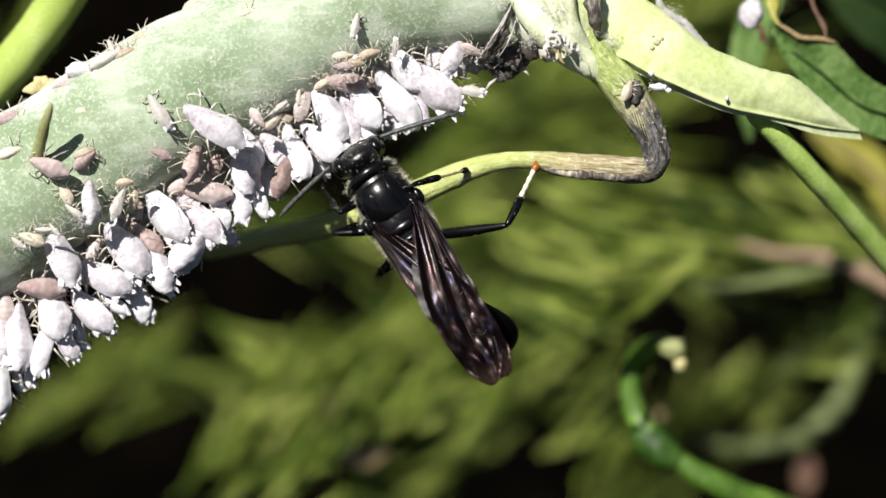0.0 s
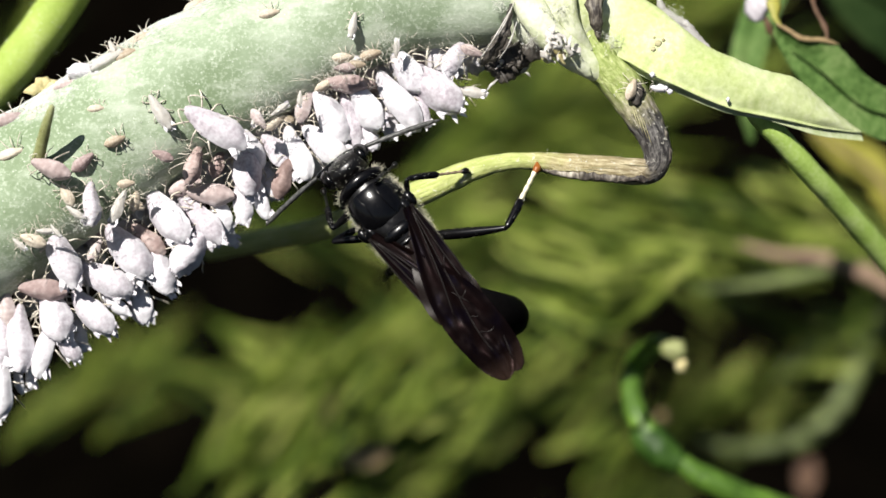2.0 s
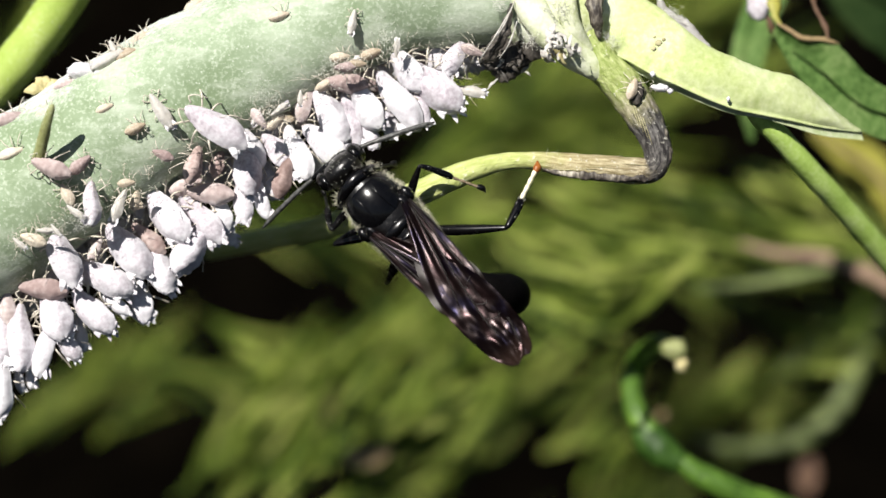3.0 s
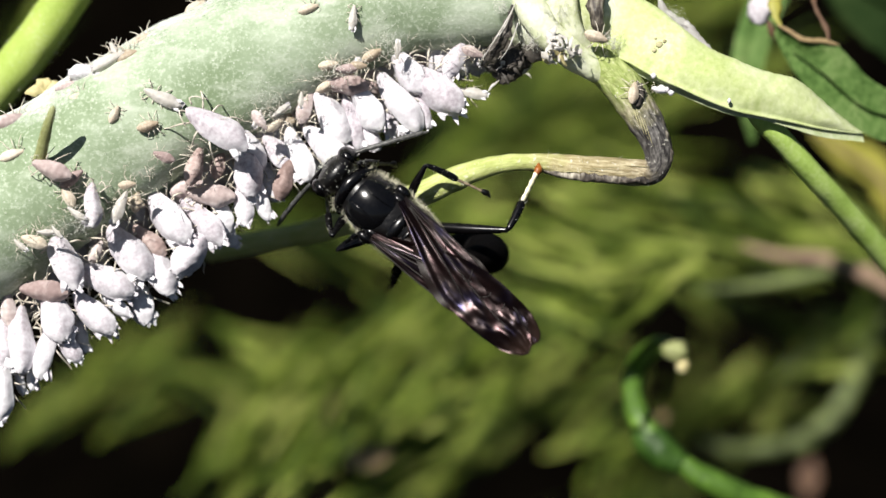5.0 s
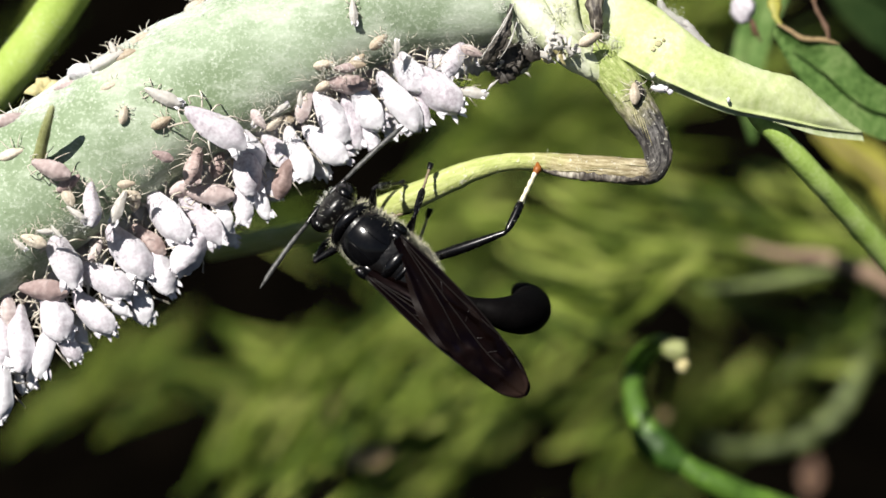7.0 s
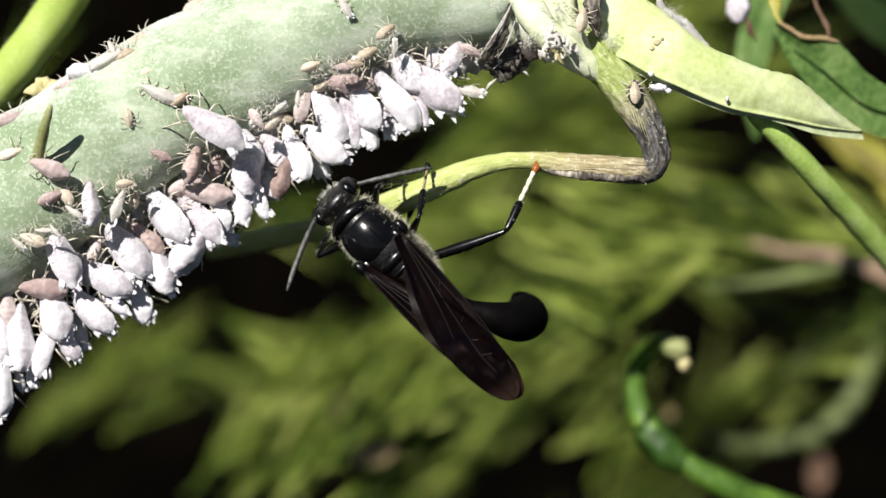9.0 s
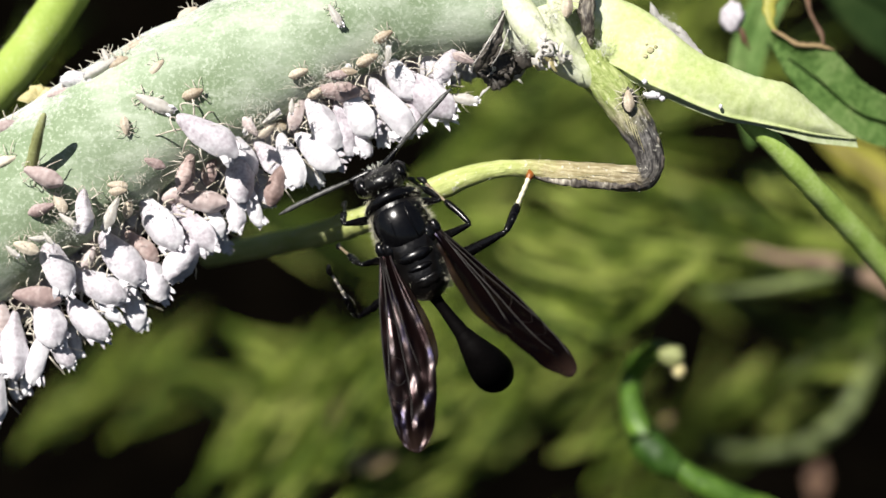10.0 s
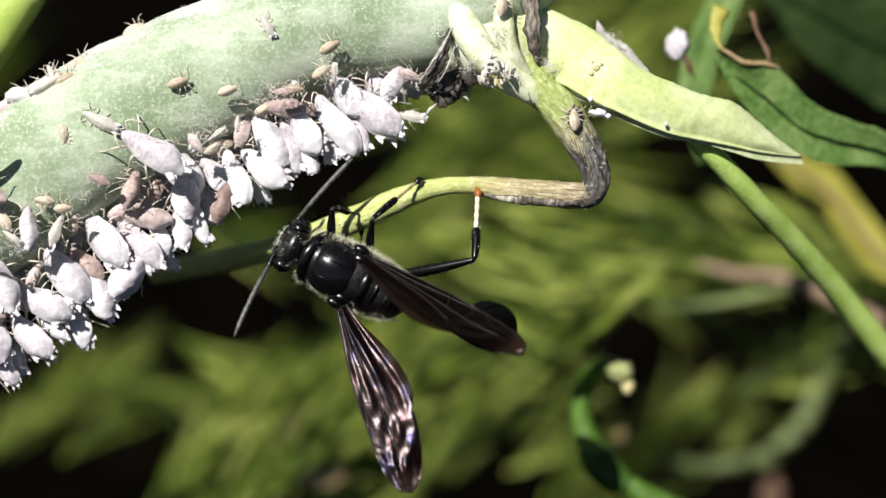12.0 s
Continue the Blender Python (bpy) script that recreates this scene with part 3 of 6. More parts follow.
    lower = [(10.14, -0.80, 11.67), (11.31, -1.20, 11.07), (12.50, -1.40, 10.43), (14.21, -1.50, 9.62), (15.93, -1.50, 8.86), (17.69, -1.30, 8.29), (19.43, -0.90, 8.08), (21.34, -0.40, 7.60), (23.41, 0.30, 7.09), (26.40, 1.70, 6.87)]
    leaf = part("leaf", about(sheet(upper, fold, -0.45, 0.3, 10, 0.03), base), LIME, p, "narrow lime-green leaf, folded along its keel")
    part("under_blade", about(sheet([Vector(q) + Vector((0, 0.14, 0.10)) for q in fold], lower, 0.15, 0.2, 5, 0.05), base), PALELEAF, leaf, "grey-green underside below the fold")
    part("keel", about(sweep([Vector(q) + Vector((0, -0.02, 0)) for q in fold], [0.10, 0.10, 0.10, 0.09, 0.09, 0.08, 0.08, 0.08, 0.07, 0.04], 8, 6, 1.0, (0, 1, 0), 0.3, 0.5), base), LIME, leaf)
    part("leaf_hair", about(fuzz(lower[1:8], [0.1] * 7, 260, 0.26, 0.008, 5, front=1.0), base), HAIRS, leaf)["kind"] = "stuff"
    part("upper_fuzz", about(fuzz(upper[1:7], [0.12] * 6, 420, 0.3, 0.010, 15, front=1.0), base), HAIRS, leaf, "white down on the leaf's upper edge")["kind"] = "stuff"
    part("membrane", about(sheet([(13.23, 0.30, 15.87), (14.11, 0.30, 14.81), (15.08, 0.20, 14.24), (15.82, 0.00, 13.37), (16.49, -0.60, 12.39)], [(13.14, -0.40, 15.06), (14.15, -0.70, 13.97), (14.81, -0.90, 13.39), (15.60, -1.00, 12.75), (16.43, -1.00, 12.20)], 0.1, 0.08, 5, 0.06), base), SHELL, leaf, "pale torn membrane on the leaf's edge")
    for k, (c, r) in enumerate((((13.00, -2.07, 12.55), 0.27), ((12.68, -2.12, 12.20), 0.18), ((13.31, -2.06, 12.76), 0.14), ((12.77, -1.98, 12.91), 0.11))):
        part("spot", about(ball(c, (r * 0.8, 0.035, r * 0.65), 16, 8, 0.5, 0.5), base), DRYTWIG, leaf, "brown spot")
    for k, c in enumerate(((13.69, -2.00, 9.61), (12.59, -2.30, 10.61), (13.45, -2.00, 9.81), (17.19, -2.20, 9.11))):
        part("wax_grain", about(ball(c, (0.2 - 0.03 * k, 0.14, 0.14), 9, 6, 0.7, 0.3), base), WAX, leaf, "white wax grain")
    # side stem that grows from behind the leaf
    part("side_stem", about(sweep([(18.62, -0.40, 9.24), (19.59, 0.30, 8.18), (21.14, 1.20, 6.90), (23.64, 3.20, 4.66), (26.92, 6.40, 1.97), (31.03, 10.50, -1.66), (35.95, 15.00, -6.58)], [0.5, 0.62, 0.70, 0.74, 0.78, 0.84, 0.95], 18, 8, 1.0, (0, 1, 0), 0.06, 1.2), base), SIDE, p, "slender bright green side stem")
    # twig: green foot, withered elbow, dry section, pale green end that runs back to the stem
    way = [(8.44, -0.40, 13.32), (9.73, -0.70, 11.54), (11.07, -0.90, 9.92), (12.10, -1.00, 8.28), (12.88, -1.10, 6.72), (13.04, -1.20, 5.43), (12.52, -1.20, 4.81), (11.49, -1.15, 4.84), (9.42, -1.05, 4.99), (7.35, -0.95, 5.20), (5.62, -0.85, 5.45), (3.89, -0.75, 5.45), (2.16, -0.60, 5.05), (0.45, -0.40, 4.39), (-2.35, 0.20, 3.16), (-5.29, 3.00, 2.16), (-8.52, 7.50, 1.35), (-12.28, 11.00, 0.70), (-16.44, 13.00, 0.00)]
    rad = [1.30, 1.24, 1.20, 1.08, 0.92, 0.80, 0.76, 0.80, 0.79, 0.74, 0.57, 0.53, 0.64, 0.76, 0.82, 0.84, 0.80, 0.76, 0.80]
    twig = part("twig", about(sweep(way, rad, 24, 9, 0.94, (0, 1, 0), 0.10, 0.9), base), twig_skin(), p, "crooked twig, green at both ends, withered grey at its elbow")
    mark_length(twig, 24)
    part("dark_underside", about(sweep([(13.04, -1.50, 4.69), (12.12, -1.68, 4.34), (10.57, -1.66, 4.37), (8.86, -1.58, 4.51), (7.31, -1.45, 4.69), (6.02, -1.20, 4.95)], [0.16, 0.26, 0.24, 0.24, 0.22, 0.08], 14, 12, 0.8, (0, 1, 0), 0.7, 0.35), base), WITHER, twig, "dark strip along the twig's underside")
    part("dark_edge", about(sweep([(12.13, -1.60, 9.78), (12.83, -1.50, 8.24), (13.53, -1.45, 6.69), (13.62, -1.50, 5.48), (13.11, -1.50, 4.69)], [0.10, 0.26, 0.24, 0.22, 0.12], 14, 12, 0.8, (0, 1, 0), 0.7, 0.35), base), WITHER, twig, "dark strip along the elbow's edge")
    # Black ball set where the small aphid's shadow falls on the twig.
    part("aphid_shadow", about(ball((11.69, -2.12, 9.53), (0.42, 0.22, 0.70), 14, 10, 0.5, 0.5), base), SCAB, twig, "dark ball standing in for the aphid's shadow")
    for k in range(9):
        u = k / 8
        a = Vector(way[3]).lerp(Vector(way[5]), u) if k < 4 else Vector(way[7]).lerp(Vector(way[9]), (k - 4) / 4)
        off = Vector((-0.55 + 0.14 * k, -0.98, 0)) if k < 4 else Vector((0, -0.72, 0.34 - 0.17 * (k - 4)))
        d = (Vector(way[5]) - Vector(way[3])).normalized() if k < 4 else Vector((-1, 0.08, 0.06))
        c = a + off
        part("fibre", about(sweep([c - d * 0.9, c + Vector((0, -0.02, 0)), c + d * 0.9], [0.012, 0.026, 0.010], 6, 6, 1, (0, 1, 0), 0.6, 0.3, k), base), DRYTWIG, twig)
    part("elbow_fibre", about(fuzz(way[3:11], rad[3:11], 90, 0.34, 0.009, 19, front=0.2), base), HAIRS, twig)["kind"] = "stuff"
    part("twig_hair", about(fuzz(way[11:17], rad[11:17], 220, 0.3, 0.008, 9, front=0.6), base), HAIRS, twig)["kind"] = "stuff"
    # torn black gash where stem and node meet, with frayed pale edges
    gash = part("scab", about(sweep([(4.09, -2.60, 14.87), (3.80, -3.20, 13.70), (3.33, -3.00, 12.64), (2.74, -2.30, 11.77), (2.42, -1.40, 11.32)], [0.10, 0.30, 0.42, 0.36, 0.10], 14, 10, 0.45, (0, 1, 0), 0.7, 0.4), base), SCAB, p, "dark dry gash in the bark")
    for k, line in enumerate(([(4.21, -3.00, 14.91), (3.44, -3.70, 13.22), (2.18, -2.60, 11.60)], [(3.97, -3.10, 14.39), (3.04, -3.60, 12.76), (2.12, -2.40, 11.42)], [(4.37, -3.20, 13.70), (3.87, -3.20, 12.34), (3.29, -2.20, 11.51)])):
        part("frayed_edge", about(sweep(line, [0.03, 0.045, 0.015], 7, 8, 1, (0, 1, 0), 0.8, 0.3, k), base), SHELL, gash)
    rng = random.Random(23)
    # Sooty lumps; the ball at x 5.51 stands in for a dark hole.
    for c, r in (((4.05, -1.20, 11.90), 0.75), ((4.75, -1.00, 11.92), 0.72), ((3.47, -0.90, 11.31), 0.66), ((5.51, -1.60, 12.20), 0.62), ((4.06, -0.80, 10.97), 0.52), ((3.64, -0.90, 10.62), 0.36), ((2.91, -0.90, 11.59), 0.5)):
        part("soot_and_hole", about(ball(c, (r * 1.15, r * 0.7, r), 20, 12, 0.7, 0.45), base), SCAB, gash)
    for k in range(14):
        q = Vector((3.80, -1.40, 11.12)) + Vector((rng.gauss(0, 0.6), rng.uniform(-0.4, 0.2), rng.gauss(0, 0.35)))
        d = Vector((rng.gauss(0, 1), rng.gauss(0, 0.4), rng.gauss(0, 0.8))).normalized() * rng.uniform(0.2, 0.5)
        part("scab_flake", about(sweep([q - d, q + Vector((0, -0.1, 0.06)), q + d], [0.03, rng.uniform(0.06, 0.16), 0.02], 8, 5, 0.5, (0, 1, 0), 0.8, 0.25, k), base), SHELL if k % 3 == 0 else SCAB, gash)
    # thorn-like bud
    part("bud", about(sweep([(-24.28, -3.90, 5.29), (-23.85, -4.80, 5.87), (-23.28, -5.80, 7.17), (-22.81, -6.40, 8.20), (-22.72, -6.50, 8.46)], [0.36, 0.36, 0.31, 0.2, 0.04], 14, 6, 0.85, (0, 1, 0), 0.15, 0.7), base), BUD, p, "small blunt olive bud with a reddish tip")
    foot = PLATE.inverted() @ Vector((-0.11, -0.03, -0.01)) / MM
    s0, s1 = Vector(STEM_PATH[0]), Vector(STEM_PATH[1])
    bend = s0 + (s0 - s1) * 2.5
    part("stem_foot", about(sweep([s1, s0, bend, (bend + foot) / 2 + Vector((-8, 0, 0)), foot], [4.6, 5.1, 5.6, 6.5, 8.5], 24, 10, 0.95, (0, 1, 0), 0.06, 6.0), base), STEM, p)
    # white down tangled on the node
    rng = random.Random(40)
    for spot, size, count in (((6.71, -3.20, 14.58), 0.9, 120), ((10.21, -2.20, 12.81), 0.6, 70), ((13.91, -0.90, 14.36), 0.7, 80), ((5.20, -2.90, 12.65), 0.7, 70), ((3.31, -3.40, 14.69), 0.5, 50), ((7.96, -2.40, 11.96), 0.5, 40), ((-6.62, -4.10, 10.89), 1.2, 60), ((-10.60, -4.60, 8.76), 1.0, 45), ((-3.27, -3.70, 12.48), 1.0, 45), ((-21.56, -4.90, 1.57), 0.9, 40)):
        tuft = []
        for i in range(count * 2):
            q = Vector(spot) + Vector((rng.gauss(0, size * 0.45), rng.gauss(0, 0.15), rng.gauss(0, size * 0.45)))
            tuft.append(strand(q, q + Vector((rng.gauss(0, 0.2), rng.gauss(-0.1, 0.12), rng.gauss(0, 0.2))), 0.011, (rng.gauss(0, 0.06), 0, rng.gauss(0, 0.06))))
        part("down", about(join(*tuft), base), HAIRS, p, "tangled white plant down")["kind"] = "stuff"


def stalk():
    base = (-31.67, 7.00, 8.49)
    s = thing("stalk", base, "bright green leaf stalk behind the main stem", "plant stem")
    part("stem", about(sweep([base, (-28.97, 6.00, 11.19), (-27.10, 5.50, 13.17), (-25.29, 5.00, 15.42), (-23.27, 4.50, 18.34)], [1.45, 1.4, 1.4, 1.4, 1.4], 22, 8, 0.95, (0, 1, 0), 0.05, 1.5), base), STALK, s)
    part("stem_hair", about(fuzz([base, (-28.97, 6.00, 11.19), (-27.10, 5.50, 13.17), (-25.29, 5.00, 15.42)], [1.45, 1.4, 1.4, 1.4], 120, 0.3, 0.01, 12), base), HAIRS, s)["kind"] = "stuff"


def tendril():
    base = PLATE.inverted() @ Vector((0.06, 0.10, -0.01)) / MM
    s = thing("tendril", base, "curled green tendril with a pale brown tip", "tendril")
    part("coil", about(sweep([(16.11, 21.00, -14.59), (14.67, 22.00, -12.67), (14.23, 23.00, -11.06), (14.39, 24.00, -9.50), (14.96, 23.00, -8.02), (15.77, 20.00, -7.03), (16.49, 17.00, -7.02)], [0.9, 0.92, 0.80, 0.86, 0.86, 0.76, 0.70], 18, 9, 0.9, (0, 1, 0), 0.10, 2.0), base), TENDRIL, s)
    part("sheath", about(sweep([(14.20, 22.00, -12.42), (15.17, 21.60, -13.90), (16.20, 21.00, -15.02), (17.57, 20.60, -15.89)], [0.5, 1.2, 1.36, 0.8], 18, 8, 0.9, (0, 1, 0), 0.18, 1.3), base), SHEATH_SHADE, s, "sheath round the tendril, coloured darker for the shade on it")
    part("stem", about(sweep([(16.53, 21.00, -15.27), (17.83, 20.60, -15.98), (19.41, 20.50, -16.97), (21.51, 20.50, -17.98), (24.13, 21.00, -18.94), (28.80, 23.00, -20.83)], [0.7, 0.78, 0.92, 0.95, 0.95, 1.1], 16, 8, 0.9, (0, 1, 0), 0.12, 1.6), base), TENDRIL, s, "bright green stem of the tendril")
    part("runner", about(sweep([base, (base + Vector((28.33, 22.80, -20.63))) / 2 + Vector((4, 0, 0)), (28.33, 22.80, -20.63)], [1.7, 1.5, 1.2], 14, 8), base), TENDRIL, s)
    part("tip", about(ball((16.59, 16.60, -7.12), (0.98, 0.8, 0.72), 16, 12, 0.35, 0.6), base), BUD, s, "pale green swollen end")
    part("tip", about(ball((17.08, 16.60, -8.22), (0.46, 0.5, 0.5), 14, 10, 0.4, 0.5), base), PETAL, s, "pale brown dried tip")



def blade(path, widths, cup, material, steps=8, thick=0.25, ridge=0.3, seed=0):
    """A leaf in mm: a curved sheet with a midrib groove and some thickness."""
    pts = spline(path, steps)
    wid = [q[0] for q in spline([(x, 0, 0) for x in widths], steps)]
    n = 8
    V, F = [], []
    for side in (0, 1):
        for i, c in enumerate(pts):
            t = Vector(pts[min(i + 1, len(pts) - 1)] - pts[max(i - 1, 0)]).normalized()
            s = t.cross(Vector((0, 1, 0))).normalized()
            for k in range(n + 1):
                v = k / n * 2 - 1
                edge = 1 + 0.06 * noise.noise(Vector((i * 0.7, v * 3, seed)))
                q = Vector(c) + s * v * wid[i] * edge
                q.y += cup * v * v * wid[i] + ridge * math.exp(-(v * 5) ** 2) + 0.25 * noise.noise(Vector((i * 0.5, v * 2, seed + 3))) + side * thick
                V.append(q)
    m = len(pts) * (n + 1)
    for i in range(len(pts) - 1):
        for k in range(n):
            a = i * (n + 1) + k
            F.append((a, a + 1, a + n + 2, a + n + 1))
            F.append((m + a, m + a + n + 1, m + a + n + 2, m + a + 1))
    for i in range(len(pts) - 1):
        for k in (0, n):
            a, b = i * (n + 1) + k, (i + 1) * (n + 1) + k
            F.append((a, b, m + b, m + a))
    return V, F


def back_leaves():
    base = (37.34, 10.00, 6.99)
    s = thing("broad_leaf", base, "dark green broad leaf with a nibbled brown edge", "leaf")
    top = [(21.79, 6.00, 14.82), (22.53, 6.00, 14.41), (23.42, 6.00, 13.86), (24.78, 6.30, 13.82), (25.97, 6.60, 13.56), (27.67, 7.00, 11.82), (29.56, 7.50, 10.67), (32.67, 8.50, 9.78), (37.34, 10.00, 8.03)]
    low = [(21.66, 6.50, 14.22), (22.22, 6.50, 13.10), (22.91, 6.40, 11.86), (24.05, 6.20, 10.36), (25.50, 6.20, 9.06), (27.52, 6.40, 7.74), (29.61, 7.00, 7.18), (33.05, 8.50, 7.13), (37.34, 10.00, 5.92)]
    b = part("blade", about(sheet(top, low, 0.5, 0.2, 10, 0.10), base), DARKLEAF, s)
    part("midrib", about(sweep([(22.68, 6.00, 13.41), (24.57, 6.20, 12.03), (27.32, 6.80, 9.78), (29.72, 7.40, 8.97), (32.89, 8.60, 8.42), (37.34, 10.00, 6.99)], [0.05, 0.10, 0.12, 0.13, 0.15, 0.2], 8, 6), base), DARKLEAF, b)
    part("dry_edge", about(sweep([Vector(q) + Vector((0, -0.1, 0)) for q in top[:5]], [0.06, 0.12, 0.15, 0.13, 0.06], 8, 6, 0.5, (0, 1, 0), 0.9, 0.4), base), STRAW, b, "dry brown nibbled edge")
    part("stub", about(sweep([(22.17, 7.00, 17.54), (21.76, 6.60, 16.36), (21.75, 6.20, 15.37), (22.08, 6.00, 14.60)], [0.62, 0.45, 0.26, 0.1], 10, 6, 0.4, (0, 1, 0), 0.4, 0.6), base), YELLOW, b, "pale dried strip of leaf")
    part("dry_edge", about(sweep([(24.16, 7.00, 17.35), (24.56, 6.80, 15.83), (25.11, 6.60, 14.68), (25.17, 6.20, 13.81)], [0.2, 0.14, 0.17, 0.06], 8, 6, 0.6, (0, 1, 0), 0.6, 0.5), base), BROWN, b, "dark dry strand of leaf")
    base = (54.70, 34.00, 11.74)
    s = thing("broad_leaf", base, "broad leaf behind, its shade put into a darker green", "leaf")
    way = [base, (47.24, 34.00, 15.47), (40.71, 34.00, 18.27), (35.12, 34.00, 21.07), (29.99, 34.00, 24.33)]
    d = part("blade", about(blade(way, [5.2, 5.2, 4.6, 3.4, 0.8], -0.15, SHADELEAF, seed=4), base), SHADELEAF, s)
    part("midrib", about(sweep([Vector(q) + Vector((0, -0.2, 0)) for q in way], [0.4, 0.4, 0.34, 0.26, 0.1], 8, 6), base), SHADELEAF, d)
    base = (26.07, 22.00, 22.62)
    s = thing("grass_blade", base, "green grass blade hanging behind the leaf", "grass")
    part("blade", about(blade([base, (23.52, 22.00, 17.09), (22.67, 22.00, 12.84), (23.47, 24.00, 8.29)], [1.2, 1.3, 1.1, 0.2], 0.1, DARKLEAF, seed=6), base), DARKLEAF, s)
    base = (46.99, 50.00, -1.35)
    s = thing("yellow_leaf", base, "yellowed narrow leaf hanging behind the side stem", "leaf")
    part("blade", about(sheet([(33.52, 48.00, 11.26), (36.60, 48.00, 10.59), (39.95, 49.00, 9.00), (44.38, 50.00, 3.85), (47.51, 50.00, -0.83)], [(33.31, 48.00, 10.49), (36.09, 48.00, 7.40), (39.17, 49.00, 4.76), (42.82, 50.00, 0.21), (46.99, 50.00, -1.88)], 0.5, 0.3, 8, 0.1), base), YELLOW, s)
    part("midrib", about(sweep([(33.43, 47.60, 10.87), (36.25, 47.60, 8.92), (39.43, 48.60, 6.81), (43.48, 49.60, 2.03), base], [0.1, 0.2, 0.25, 0.3, 0.3], 8, 6), base), STRAW, s)
    base = (45.54, 54.00, -5.40)
    s = thing("dry_twig", base, "thin dry brown twig among the fronds", "twig")
    part("twig", about(sweep([base, (41.69, 54.00, -3.15), (38.06, 54.00, -1.49), (35.07, 55.00, -0.59), (32.05, 56.00, -0.44), (28.62, 58.00, 0.66)], [0.95, 0.85, 0.7, 0.6, 0.5, 0.2], 10, 6, 1, (0, 1, 0), 0.35, 2.5), base), TANTWIG, s)
    part("twig", about(sweep([(38.06, 54.00, -1.49), (34.22, 56.00, -2.49), (29.71, 58.00, -3.34), (24.54, 60.00, -3.94)], [0.6, 0.5, 0.4, 0.15], 10, 6, 1, (0, 1, 0), 0.35, 2.5), base), DULLSTALK, s)
    base = (52.19, 88.00, -2.34)
    s = thing("bent_stalk", base, "drooping pale green stalk among the fronds", "plant stem")
    part("stem", about(sweep([base, (50.24, 88.00, -7.55), (47.77, 88.00, -12.76), (45.95, 88.00, -17.05), (43.08, 88.00, -20.56), (38.53, 88.00, -22.52), (32.67, 88.00, -22.78), (29.42, 88.00, -21.87)], [0.6, 0.8, 1.0, 1.2, 1.1, 0.9, 0.8, 0.4], 14, 8, 0.8, (0, 1, 0), 0.2, 3.0), base), DULLSTALK, s)
    part("leaf", about(blade([(47.64, 88.00, -12.76), (44.38, 88.00, -11.97), (41.13, 88.00, -12.76), (38.20, 88.00, -14.38)], [0.5, 1.2, 1.0, 0.2], 0.2, DULLSTALK, seed=11), base), DULLSTALK, s, "narrow drooping leaf")
    part("leaf", about(blade([(49.26, 88.00, -10.15), (48.14, 90.00, -8.61), (46.64, 92.00, -8.24), (43.77, 94.00, -9.13)], [0.4, 1.0, 0.8, 0.2], 0.2, DULLSTALK, seed=13), base), DULLSTALK, s, "narrow drooping leaf")
    for c, size, turn, skin, words in (((-7.16, 55.00, -19.58), 2.2, 10, STRAW, "tan withered leaf among the fronds"), ((42.35, 90.00, -26.17), 2.2, 80, BROWN, "pale brown dry leaf in the shade"), ((-15.03, 104.00, -18.41), 3.0, 60, BROWN, "brown dead leaf between the sprays"), ((21.32, 60.00, -16.54), 0.8, 60, STRAW, "pale scrap of dry leaf behind the tendril")):
        s = thing("dry_leaf", c, words, "leaf")
        a = Vector((math.cos(radians(turn)), 0.2, math.sin(radians(turn)))) * size
        part("blade", about(blade([Vector(c) - a, Vector(c), Vector(c) + a], [size * 0.3, size * 0.62, size * 0.15], 0.2, skin, seed=size), c), skin, s)


